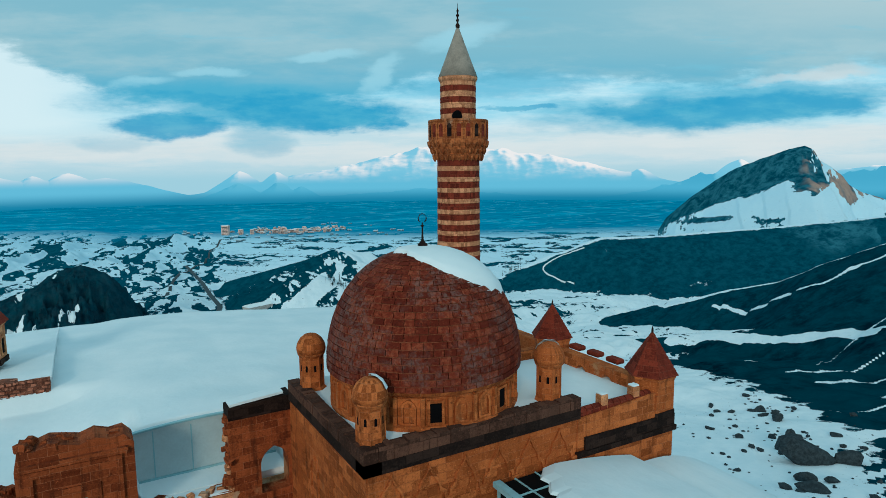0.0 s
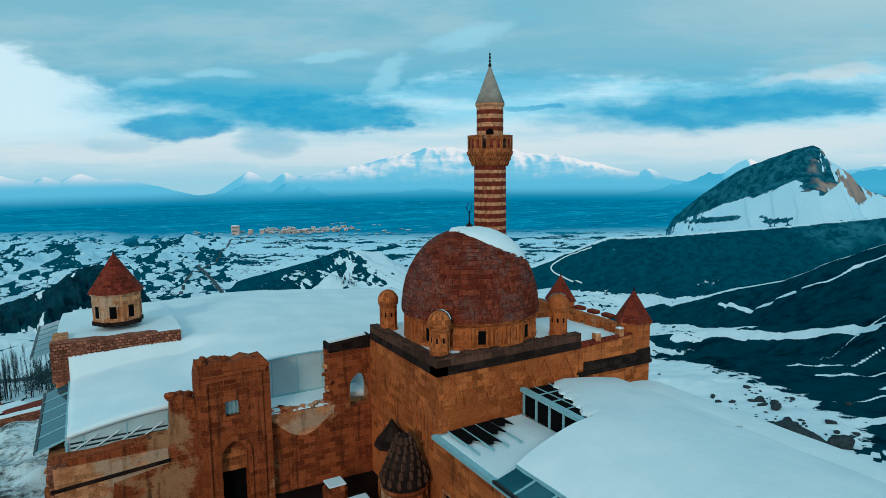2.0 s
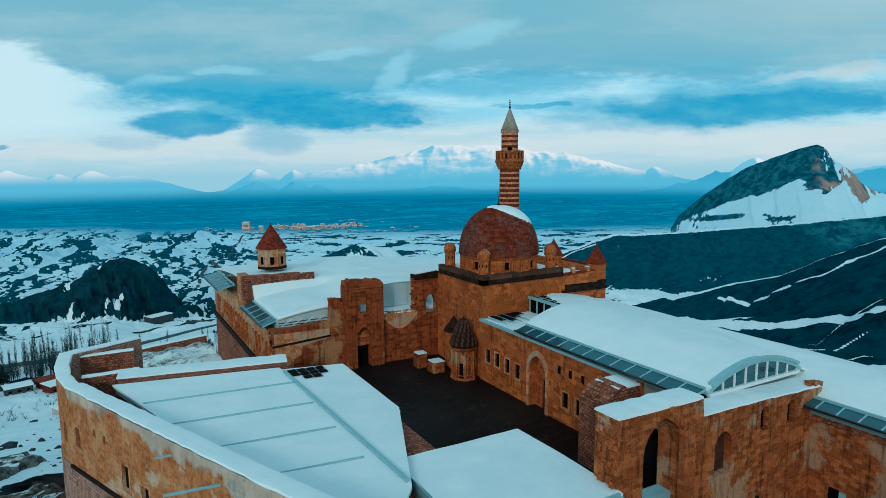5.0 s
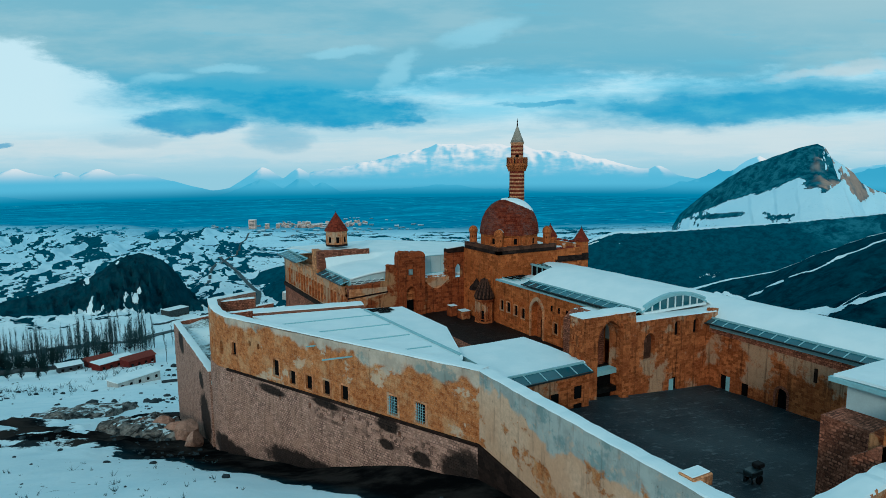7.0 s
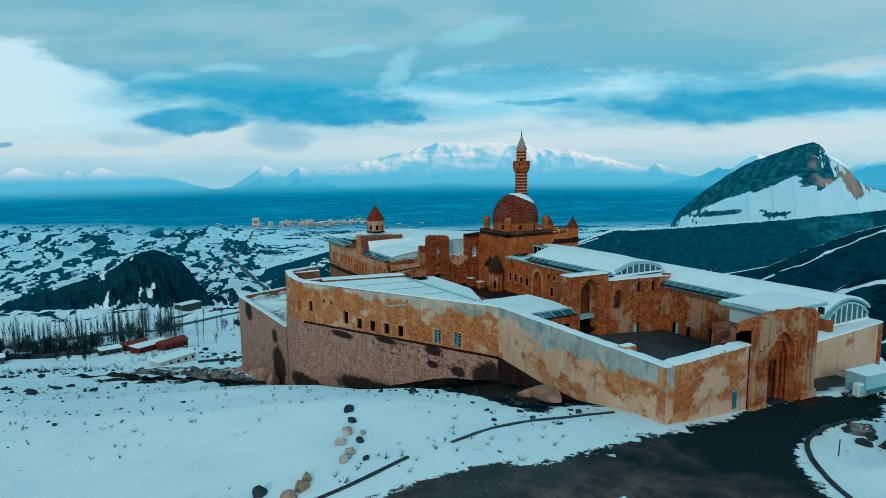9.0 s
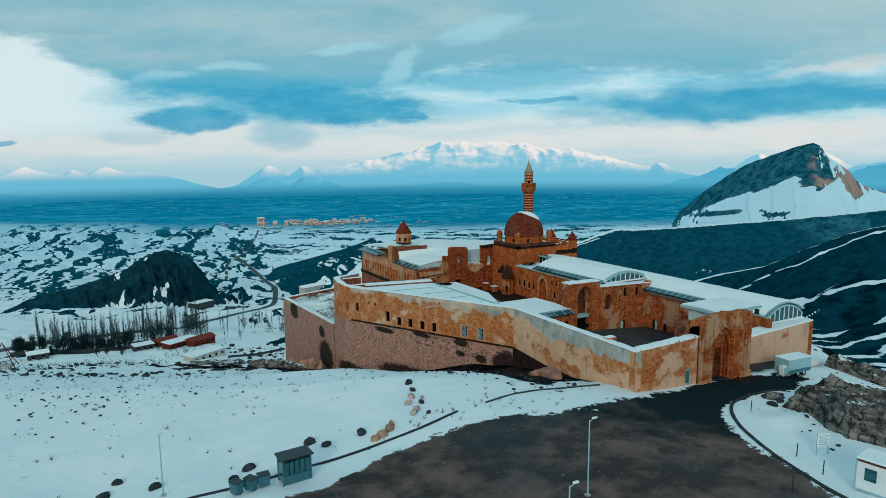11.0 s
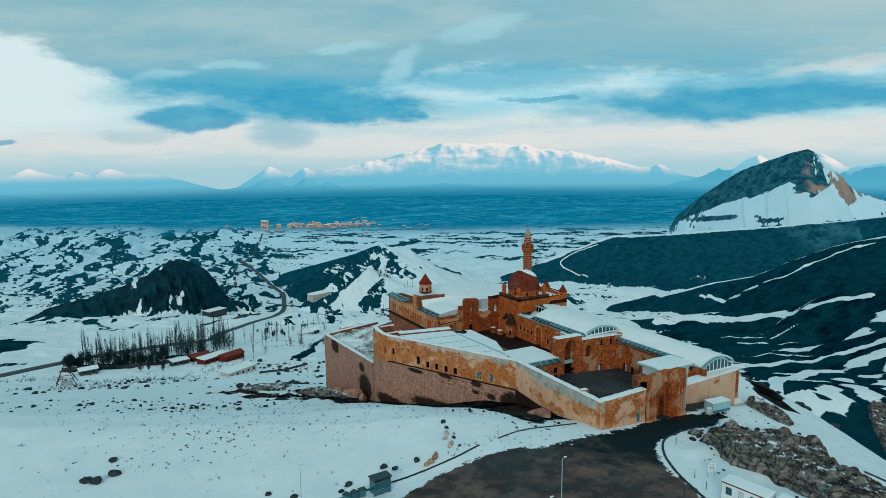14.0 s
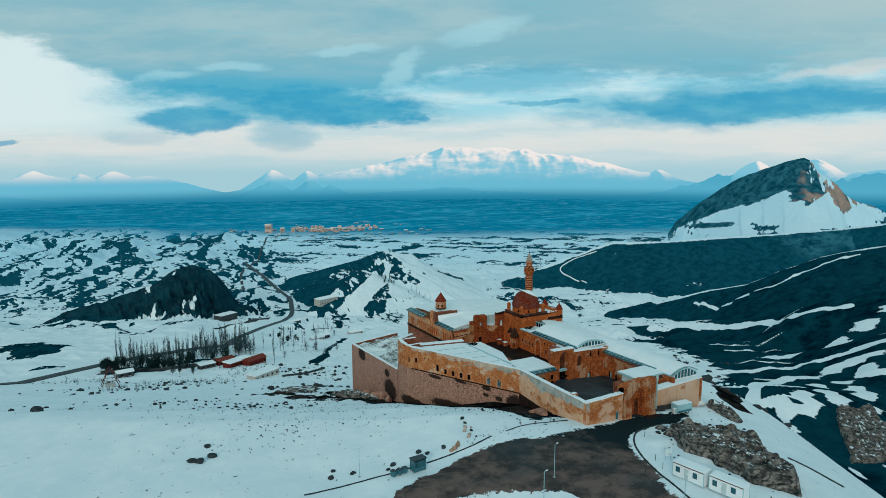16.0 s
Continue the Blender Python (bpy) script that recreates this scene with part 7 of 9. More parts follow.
part("crescent", bm, BLACK, fin)


def small_turret(x, y, z0, snow_side):
    t = thing("corner_turret", "small octagonal orange stone turret with domed cap", "turret", group="corner turrets round the dome")
    shrink = Matrix.Translation((x, y, z0)) @ Matrix.Diagonal((0.76, 0.76, 0.72, 1)) @ Matrix.Translation((-x, -y, -z0))
    part("base", revolve([(0.86, z0), (0.86, z0 + 0.18), (0.72, z0 + 0.3)], 8, (x, y), radians(22)), MOSQUE, t)
    part("wall", revolve([(0.70, z0 + 0.25), (0.70, z0 + 2.35)], 8, (x, y), radians(22)), MOSQUE, t)
    part("cornice", revolve([(0.70, z0 + 2.25), (0.84, z0 + 2.45), (0.86, z0 + 2.6)], 16, (x, y)), MOSQUE, t)
    cap = part("cap", revolve([(0.86, z0 + 2.55), (0.89, z0 + 2.8), (0.84, z0 + 3.1), (0.66, z0 + 3.45), (0.38, z0 + 3.68), (0.0, z0 + 3.8)], 20, (x, y)), MOSQUE, t, smooth=True)
    for i in range(8):
        a = radians(22) + 2 * math.pi * (i + 0.5) / 8
        nx, ny = math.cos(a), math.sin(a)
        d = 0.70 * math.cos(math.pi / 8)
        to = along((x + nx * d + ny * 0.25, y + ny * d - nx * 0.25), (x + nx * d - ny * 0.25, y + ny * d + nx * 0.25))
        part("slit_window", slab(arch(0.25, z0 + 1.35, 0.14, 0.42, 0.5, 3), -0.012, 0.02, to=to), DARK, t)
        part("rib", slab(rect(-0.02, z0 + 0.3, 0.07, 2.0), -0.03, 0.02, to=to), MOSQUE, t)
    if snow_side is not None:
        bm = bmesh.new()
        prof = [(0.1, 3.83), (0.42, 3.74), (0.70, 3.50), (0.88, 3.12)]
        rows = []
        for i in range(9):
            a = snow_side + radians(-60 + 15 * i)
            rows.append([bm.verts.new((x + r * math.cos(a), y + r * math.sin(a), z0 + h + 0.05)) for r, h in prof])
        for a, b in zip(rows, rows[1:]):
            for j in range(3):
                bm.faces.new((a[j], a[j + 1], b[j + 1], b[j]))
        part("snow_cap", bm, SNOW, cap)
    for ob in t.children_recursive:
        if ob.type == "MESH":
            ob.data.transform(shrink)
    return t


small_turret(8.9, 27.4, 19.85, None)
small_turret(8.75, 20.35, 19.85, radians(10))
small_turret(17.3, 20.4, 19.85, radians(60))
small_turret(17.2, 27.5, 19.85, radians(60))

# ---- keep beside the mosque ----
keep = thing("keep", "stone keep with parapet walk and black rubble band", "tower")
KX1 = 24.7
toK = along((MX1, MY0 - 0.05), (KX1, MY0 - 0.05))
KW = KX1 - MX1
part("wall", slab([(0, 8), (KW, 6), (KW, 19.2), (4.6, 19.25), (0, 19.0)], 0, 0.7, to=toK), MOSQUE, keep)
part("wall", slab([(0, -8), (12.0, -8), (12.0, 19.4), (0, 19.3)], 0, 0.7, [arch(3.2 + 2.0 * i, 17.9, 0.8, 1.0, 0.2, 4) for i in range(4)], along((KX1, MY0 + 0.6), (KX1, MY0 + 12))), MOSQUE, keep)
part("floor", box(MX1, KX1 - 0.02, MY0 + 0.7, MY0 + 8.85, 8, 18.3), MOSQUE, keep)
part("string_course", slab([(-0.1, 17.25), (KW + 0.1, 17.15), (KW + 0.1, 17.4), (-0.1, 17.5)], -0.16, 0.1, to=toK), BLACK, keep)
part("rubble_band", slab([(0.4, 17.5), (KW, 17.4), (KW, 18.0), (0.4, 18.1)], -0.1, 0.05, to=toK), BLACK, keep)
part("roof_snow", roof_sheet(MX1 + 0.2, KX1 - 0.3, MY0 + 0.7, MY0 + 8.8, lambda u, v: 18.66, 0.3, 8, 8, 0.06, 23), SNOW, keep)
toK2 = along((MX1 + 0.2, MY0), (KX1 - 2.0, MY0))
for i in range(11):
    a = 0.42 * i
    bm = revolve([(0.02, 0), (0.24, 0.02), (0.24, 0.38), (0.02, 0.4)], 10)
    bmesh.ops.rotate(bm, verts=bm.verts, matrix=Matrix.Rotation(radians(90), 3, "Y"))
    bmesh.ops.translate(bm, verts=bm.verts, vec=toK2(a, 0.25, 19.15))
    part("coping_stone", bm, MAROON, keep)
for s in (1.75, 3.8):
    m = part("merlon", box(MX1 + s - 0.22, MX1 + s + 0.22, MY0 + 0.05, MY0 + 0.5, 19.0, 19.75, bevel=0.05), PALE, keep)
    part("snow_cap", box(MX1 + s - 0.2, MX1 + s + 0.2, MY0 + 0.08, MY0 + 0.47, 19.75, 19.83, bevel=0.03), SNOW, m)
for i in range(5):
    y = MY0 + 2.2 + 1.5 * i
    part("coping_block", box(KX1 + 0.0, KX1 + 0.6, y, y + 0.95, 19.35, 19.62, bevel=0.08), MAROON, keep)
part("walk_wall", box(MX1 + 0.1, KX1, 28.6, 29.2, 8, 19.2), MOSQUE, keep)
turret_house("keep_turret", "square-built stone turret with red pointed roof", 24.05, 20.6, 18.0, 19.95, 22.0, 1.12, 6, radians(0), (), MOSQUE, MAROON, 1.15)
turret_house("keep_turret", "stone turret with red pointed roof on the far corner", 24.55, 28.7, 18.0, 19.85, 21.8, 1.12, 6, radians(0), (), MOSQUE, MAROON, 1.15)
w = part("window", slab(rect(KW - 1.0, 18.35, 0.4, 0.65), -0.03, 0.02, to=toK), DARK, keep)
part("window_frame", slab(rect(KW - 1.0, 18.22, 0.68, 0.92), -0.09, 0.0, [rect(KW - 1.0, 18.35, 0.4, 0.65)], toK), MOSQUE, w)

# ---- minaret ----
MC = (18.5, 29.75)
minaret = thing("minaret", "tall minaret in red and cream stone bands", "minaret")
z, i = 14.0, 0
while z < 30.2:
    h = 0.34 if i % 2 else 0.25
    r = 1.27 - 0.006 * (z - 14)
    part("stone_course", revolve([(r - 0.01, z), (r + 0.012 * (i % 2 == 0), z + 0.01), (r + 0.012 * (i % 2 == 0), z + h - 0.01), (r - 0.01, z + h)], 40, MC), CREAM if i % 2 == 0 else MAROON, minaret)
    z += h
    i += 1
zb = z
for k in range(3):
    r0 = 1.2 + 0.14 * k
    part("balcony_corbel", revolve([(r0, zb + 0.36 * k), (r0 + 0.16, zb + 0.36 * k + 0.2), (r0 + 0.16, zb + 0.36 * k + 0.36)], 40, MC), COURT, minaret)
    for j in range(24):
        a = 2 * math.pi * (j + 0.5 * (k % 2)) / 24
        bm = revolve([(0.01, zb + 0.36 * k - 0.08), (0.11, zb + 0.36 * k + 0.1), (0.13, zb + 0.36 * k + 0.3)], 5, (MC[0] + (r0 + 0.12) * math.cos(a), MC[1] + (r0 + 0.12) * math.sin(a)))
        part("stalactite", bm, COURT, minaret)
zp = zb + 1.08
par = part("balcony_parapet", revolve([(1.58, zp), (1.62, zp), (1.62, zp + 0.95), (1.66, zp + 0.97), (1.66, zp + 1.08), (1.5, zp + 1.08), (1.5, zp + 0.2), (0.9, zp + 0.2)], 40, MC, cap=False), COURT, minaret)
for j in range(20):
    a = 2 * math.pi * (j + 0.3) / 20
    nx, ny = math.cos(a), math.sin(a)
    to = along((MC[0] + nx * 1.615 + ny * 0.15, MC[1] + ny * 1.615 - nx * 0.15), (MC[0] + nx * 1.615 - ny * 0.15, MC[1] + ny * 1.615 + nx * 0.15))
    part("tracery_panel", slab(arch(0.15, zp + 0.15, 0.24, 0.7, 0.6, 3), -0.012, 0.02, to=to), BLACK if j % 3 == 0 else MAROON, par)
    part("post", slab(rect(-0.1, zp + 0.02, 0.06, 0.95), -0.03, 0.02, to=to), COURT, par)
z, i = zp + 0.2, 0
while z < 34.5:
    h = 0.30
    part("stone_course", revolve([(0.965, z), (0.975 + 0.01 * (i % 2 == 0), z + 0.01), (0.975 + 0.01 * (i % 2 == 0), z + h - 0.01), (0.965, z + h)], 36, MC), CREAM if i % 2 else MAROON, minaret)
    z += h
    i += 1
dto = along((MC[0] - 1.0, MC[1] - 0.9), (MC[0] - 0.3, MC[1] - 1.2))
part("balcony_door", slab(arch(0.35, zp + 0.2, 0.5, 1.35, 0.2, 4), 0.05, 0.5, to=dto), DARK, minaret)
part("eaves", revolve([(0.97, z - 0.1), (1.07, z + 0.05), (1.07, z + 0.2), (0.9, z + 0.22)], 36, MC), CREAM, minaret)
part("cone_roof", revolve([(1.08, z + 0.18), (0.72, z + 1.1), (0.36, z + 2.05), (0.04, z + 2.9), (0.0, z + 2.92)], 36, MC), plain("lead_cone", (0.30, 0.255, 0.21), 0.7, 0.0, 0.25, 2.0), minaret, "grey-tan conical roof", smooth=True)
zt = z + 2.9
part("finial", revolve([(0.1, zt - 0.1), (0.12, zt + 0.05), (0.04, zt + 0.2), (0.09, zt + 0.32), (0.03, zt + 0.42), (0.09, zt + 0.58), (0.03, zt + 0.68), (0.07, zt + 0.8), (0.02, zt + 0.9), (0.0, zt + 1.25)], 10, MC), BLACK, minaret)

# ---- things in the inner courtyard ----
tomb = thing("tomb", "carved octagonal stone tomb with dark pointed roof", "tomb")
TC = (6.72, 20.95)
part("wall", revolve([(1.2, 9.3), (1.2, 12.6)], 8, TC, radians(22)), HAREM, tomb)
part("plinth", revolve([(1.38, 9.2), (1.38, 9.75), (1.25, 9.8)], 8, TC, radians(22)), COURT, tomb)
part("cornice", revolve([(1.2, 12.45), (1.38, 12.7), (1.38, 12.85)], 16, TC), HAREM, tomb)
part("roof", revolve([(1.33, 12.8), (1.33, 13.1), (1.12, 13.9), (0.78, 14.7), (0.45, 15.3), (0.0, 15.9)], 12, TC), BLACK, tomb)
for k in range(6):
    for i in range(14 - k):
        a = 2 * math.pi * (i + 0.5 * (k % 2)) / (14 - k)
        r, z = 1.3 - 0.175 * k, 13.15 + 0.42 * k
        part("roof_scale", revolve([(0.02, z - 0.2), (0.17, z), (0.12, z + 0.3), (0.0, z + 0.42)], 5, (TC[0] + r * math.cos(a), TC[1] + r * math.sin(a))), DARKSTONE, tomb)
for i in range(8):
    a = radians(22) + 2 * math.pi * i / 8
    part("column", revolve([(0.13, 9.7), (0.13, 12.5)], 8, (TC[0] + 1.2 * math.cos(a), TC[1] + 1.2 * math.sin(a))), COURT, tomb)
    a += math.pi / 8
    nx, ny = math.cos(a), math.sin(a)
    to = along((TC[0] + nx * 1.11 + ny * 0.4, TC[1] + ny * 1.25 - nx * 0.4), (TC[0] + nx * 1.25 - ny * 0.4, TC[1] + ny * 1.11 + nx * 0.4))
    part("panel", slab(arch(0.4, 10.0, 0.6, 2.2, 0.6, 4), -0.05, 0.01, [arch(0.4, 10.1, 0.4, 1.95, 0.6, 4)], to), COURT, tomb)
    if i == 4:
        part("doorway", slab(rect(0.4, 9.8, 0.5, 1.5), -0.02, 0.01, to=to), DARK, tomb)
porch = thing("mosque_porch", "small stone porch with dark pointed hood", "porch")
part("wall", box(7.0, 8.35, 23.4, 25.4, 9.0, 13.6, bevel=0.05), MOSQUE, porch)
part("hood", revolve([(1.15, 13.5), (0.9, 14.0), (0.45, 14.5), (0.0, 15.2)], 8, (7.6, 24.4), radians(22)), BLACK, porch)
for x, y, w, h in ((3.7, 25.3, 1.35, 1.6), (4.3, 23.0, 1.6, 1.2)):
    b_ = thing("stone_block", "weathered carved stone block with snow on top", "stone block", group="stone blocks in the courtyard")
    part("stone", box(x, x + w, y, y + w, 9.4, 9.5 + h, bevel=0.28), HAREM, b_)
    part("snow_cap", box(x + 0.1, x + w - 0.1, y + 0.1, y + w - 0.1, 9.5 + h, 9.6 + h, bevel=0.05), SNOW, b_)

# ---- rock, road, trees, village and yard ----


def rockface_mat():
    m, g, bsdf = material("fractured_rock", 0.9)
    pos = g.n.new("ShaderNodeNewGeometry").outputs["Position"]
    n1, n2 = g.noise(pos, 0.22, 7.0, 0.66), g.noise(g.scaled(pos, (1.0, 1.0, 3.0)), 0.55, 8.0, 0.66)
    crack = g.noise(g.scaled(pos, (0.5, 1.3, 1.2)), 0.55, 3.0, 0.5)
    line = g.math("ABSOLUTE", g.math("SUBTRACT", crack, 0.5))
    col = g.mix(g.step(n2, 0.36, 0.66), (0.030, 0.036, 0.038), (0.27, 0.25, 0.225))
    col = g.mix(g.math("MULTIPLY", g.step(n1, 0.52, 0.66), 0.25), col, (0.13, 0.095, 0.075))
    col = g.mix(g.math("MULTIPLY", g.step(line, 0.016, 0.003), 0.7), col, (0.012, 0.012, 0.013))
    up = g.add("ShaderNodeSeparateXYZ", Vector=g.n.new("ShaderNodeNewGeometry").outputs["True Normal"]).outputs[2]
    lying = g.step(g.math("ADD", up, g.math("MULTIPLY", g.math("SUBTRACT", g.noise(pos, 0.35, 6.0, 0.65), 0.5), 0.9)), 0.95, 1.02)
    col = g.mix(lying, col, (0.72, 0.82, 0.85))
    g.put(bsdf.inputs["Base Color"], col)
    bump(g, bsdf, g.math("ADD", n2, g.step(line, 0.0, 0.05)), 0.45, 1.0)
    return m


ROCKFACE = rockface_mat()
REDWALL = plain("red_render", (0.11, 0.016, 0.012), 0.8, 0.0, 0.3, 0.8)
GREYWALL = plain("grey_render", (0.40, 0.40, 0.38), 0.85, 0.0, 0.3, 0.5)
# far town walls: low sun painted as pink, shade painted as blue
SUNLITWALL = plain("sunlit_render", (0.70, 0.48, 0.40), 0.8, 0.0, 0.25, 0.02)
SHADEDWALL = plain("shaded_render", (0.16, 0.32, 0.40), 0.8, 0.0, 0.3, 0.02)
RUST = plain("rusty_pole", (0.10, 0.03, 0.022), 0.7, 0.2, 0.4)
RUBBER = plain("tyre_rubber", (0.012, 0.012, 0.013), 0.8, 0.0, 0.2)
PINKROCK = plain("pink_rock", (0.30, 0.17, 0.125), 0.9, 0.0, 0.55, 0.7, 0.15)
DARKWALL = plain("dark_stone_wall", (0.045, 0.056, 0.062), 0.9, 0.0, 0.5, 0.8)
PALEROCK = plain("pale_boulder", (0.42, 0.34, 0.29), 0.9, 0.0, 0.4, 2.0, 0.05)
OLIVE = plain("evergreen_leaf", (0.012, 0.035, 0.036), 0.8, 0.0, 0.4, 1.0)


def rock_bm(seed, size=(1, 1, 1), sub=2, cut=5, bm=None, at=(0, 0, 0), sink=0.25):
    """An angular stone: a ball cut by random planes."""
    rnd = random.Random(seed)
    made = bmesh.new()
    bmesh.ops.create_icosphere(made, subdivisions=sub, radius=1.0)
    planes = [(Vector((rnd.gauss(0, 1), rnd.gauss(0, 1), rnd.gauss(0, 1))).normalized(), rnd.uniform(0.45, 0.8)) for _ in range(cut)]
    turn = Matrix.Rotation(rnd.uniform(0, 6.28), 3, "Z")
    for v in made.verts:
        for n, k in planes:
            over = v.co.dot(n) - k
            if over > 0:
                v.co -= n * over
        v.co *= rnd.uniform(0.93, 1.06)
        v.co = turn @ Vector((v.co.x * size[0], v.co.y * size[1], v.co.z * size[2]))
        v.co += Vector(at) + Vector((0, 0, size[2] * (0.6 - sink)))
    if bm is None:
        return made
    copies = {v: bm.verts.new(v.co) for v in made.verts}
    for f in made.faces:
        bm.faces.new([copies[v] for v in f.verts])
    made.free()
    return bm


def stuff(name, bm, mat, label, category, flat=True):
    ob = part(name, bm, mat, None, label, not flat)
    return tagged(ob, label, category, kind="stuff")


def rock_patch(name, label, outline, lift, seed, cell=0.35, lean=(0, 0)):
    """A mass of fractured rock that stands out of the snow."""
    xs, ys = [p[0] for p in outline], [p[1] for p in outline]
    gx = np.arange(min(xs) - 3, max(xs) + 3, cell)
    gy = np.arange(min(ys) - 3, max(ys) + 3, cell)
    X, Y = np.meshgrid(gx, gy)
    edge = outline_depth(X + 3 * (fbm(X, Y, 4, 4, seed) - 0.5), Y + 3 * (fbm(X, Y, 4, 4, seed + 1) - 0.5), outline)
    Z = terrain(X, Y)[0]
    jag = fbm(X + 0.6 * Y, 0.45 * Y - 0.3 * X, 6.5, 5, seed + 2, 0.5, True)
    block = np.floor(fbm(X, Y, 5.0, 3, seed + 3) * 8) / 8
    Z = Z - 0.9 + (1.0 + lift * (0.45 + 0.9 * (jag - 0.5) + 0.9 * (block - 0.5))) * smooth(edge, -0.9, 1.2) + 0.18 * (fbm(X, Y, 1.2, 3, seed + 4) - 0.5)
    bm = bmesh.new()
    grid = [[bm.verts.new((X[i, j], Y[i, j], Z[i, j])) if edge[i, j] > -1.4 else None for j in range(X.shape[1])] for i in range(X.shape[0])]
    for i in range(X.shape[0] - 1):
        for j in range(X.shape[1] - 1):
            q = (grid[i][j], grid[i][j + 1], grid[i + 1][j + 1], grid[i + 1][j])
            if all(q):
                bm.faces.new(q)
    return tagged(part(name, bm, ROCKFACE, None), label, "rock", kind="structure")


rock_patch("rock_outcrop", "grey fractured rock outcrop standing out of the snow", [(-3, -48.5), (3, -50), (8, -50.6), (13, -51), (14, -55), (12.5, -59), (6.4, -65), (2.5, -73), (-4, -78), (-8, -72), (-7.2, -67), (-6.2, -62), (-8.2, -57.5), (-5.2, -53)], 4.2, 301)
rock_patch("rock_ledge", "low fractured rock beside the lane", [(-3.4, -44.4), (-1.2, -43.0), (1.4, -43.8), (1.8, -45.6), (-1.0, -46.3)], 0.9, 321, 0.25)
rock_patch("rock_spur", "dark fractured rock on the edge of the spur", [(26, -35.5), (23, -39), (20.2, -44), (20.5, -48), (24, -47), (30, -40), (31.5, -34)], 2.6, 305, 0.45)
rock_patch("rock_shelf", "dark rock on the slope across the gully", [(166, 0), (180, -6), (205, 2), (216, 20), (200, 26), (184, 14)], 4.0, 309, 0.9)
rock_patch("rock_foot", "brown and pink rock at the foot of the terrace wall", [(-30.2, 33), (-33, 36), (-40, 44), (-43, 50), (-42, 58), (-38, 62), (-30.5, 66), (-29.8, 50)], 2.6, 313, 0.5)
rock_patch("rock_knoll", "dark rocks breaking the snow below the wall", [(-50, 70), (-55, 84), (-48, 98), (-40, 104), (-36, 92), (-40, 78)], 1.6, 317, 0.6)


def boulder(x, y, size, mat, label, seed):
    root = thing("boulder", label, "rock", (x, y, ground_z(x, y)), "boulders")
    part("stone", rock_bm(seed, size), mat, root)
    return root


for k, (x, y, w, h) in enumerate([(-37.6, -23.4, 0.55, 0.6), (-38.9, -25.6, 0.8, 0.7), (-40.0, -27.2, 0.7, 0.5), (-38.6, -27.6, 0.5, 0.4), (-39.9, -29.0, 0.75, 0.55), (-40.9, -30.4, 0.6, 0.5), (-39.4, -30.9, 0.4, 0.35), (-37.8, -26.2, 0.5, 0.4)]):
    boulder(x, y, (w * 0.8, w * 0.6, h * 0.8), PALEROCK if k % 3 else ROCK, "pale broken stone block in the snow", 500 + k)
for k, (x, y, w, h) in enumerate([(-44.6, -32.2, 0.8, 0.75), (-45.6, -32.9, 0.9, 0.6), (-46.7, -33.2, 0.7, 0.5), (-44.0, -31.3, 0.6, 0.6)]):
    boulder(x, y, (w * 0.85, w * 0.6, h * 0.85), TANROCK, "tan broken boulder in the snow", 520 + k)
for k, (x, y, w, h) in enumerate([(-47.2, -31.0, 0.6, 0.6), (-52.3, -30.0, 0.65, 0.6), (-51.0, -31.4, 0.7, 0.4), (-58.6, -31.5, 0.8, 0.35), (-60.2, -33.0, 0.5, 0.3), (-66.5, -31, 0.7, 0.4), (-92.3, -10.9, 1.3, 0.5), (-90.9, -12.1, 1.2, 0.6), (-88.6, -10.7, 1.1, 0.6), (-88.7, -5.3, 0.9, 0.5), (-70.5, -30.4, 0.9, 0.3), (-69.5, -28, 0.6, 0.35), (-37.2, -21.4, 0.5, 0.5), (-3.8, -46.9, 0.7, 0.35), (-1.6, -46.4, 0.6, 0.4), (-122, 40, 2.2, 1.0), (-28.5, -16, 0.5, 0.4), (-31, -14, 0.4, 0.3)]):
    boulder(x, y, (w, w * 0.75, h), ROCK, "dark boulder half buried in snow", 540 + k)
for k, (x, y, w, h) in enumerate([(-31.6, 37, 2.2, 2.2), (-32.4, 41.5, 2.4, 2.2), (-34.2, 45, 2.0, 1.9), (-31.2, 33.5, 1.6, 1.5), (-36.5, 48, 2.2, 1.8), (-33.6, 50, 2.0, 1.8), (-17.6, -24.4, 2.0, 1.0), (-18.4, -22.2, 1.2, 0.8)]):
    boulder(x, y, (w, w * 0.75, h), PINKROCK, "pinkish bedrock boulder against the wall foot", 580 + k)


for k, (x, y, w, h) in enumerate([(172, 92, 8.5, 7.0), (180, 84, 4.5, 3.0), (158, 84, 3.0, 1.8), (205, 120, 3.5, 2.6), (150, 78, 4.0, 2.0), (214, 132, 2.6, 1.8), (192, 108, 2.4, 1.6)]):
    boulder(x, y, (w, w * 0.6, h), ROCK, "great dark boulder on the snowy slope", 620 + k)


def scatter(seed, spots, count, lo, hi, mat, name, label, flat=0.6):
    """Loose stones in loose groups."""
    rnd = random.Random(seed)
    bm = bmesh.new()
    for _ in range(count):
        cx, cy, rx, ry = rnd.choice(spots)
        x, y = rnd.gauss(cx, rx), rnd.gauss(cy, ry)
        if -16.5 < x < 28 and -38 < y < 70 or -31 < x < 0 and -12 < y < 70:
            continue
        s = lo + (hi - lo) * rnd.random() ** 3
        rock_bm(rnd.randrange(10**6), (s, s * rnd.uniform(0.6, 1), s * flat * rnd.uniform(0.6, 1.2)), 1, 4, bm, (x, y, ground_z(x, y)), 0.3)
    return stuff(name, bm, mat, label, "rocks")


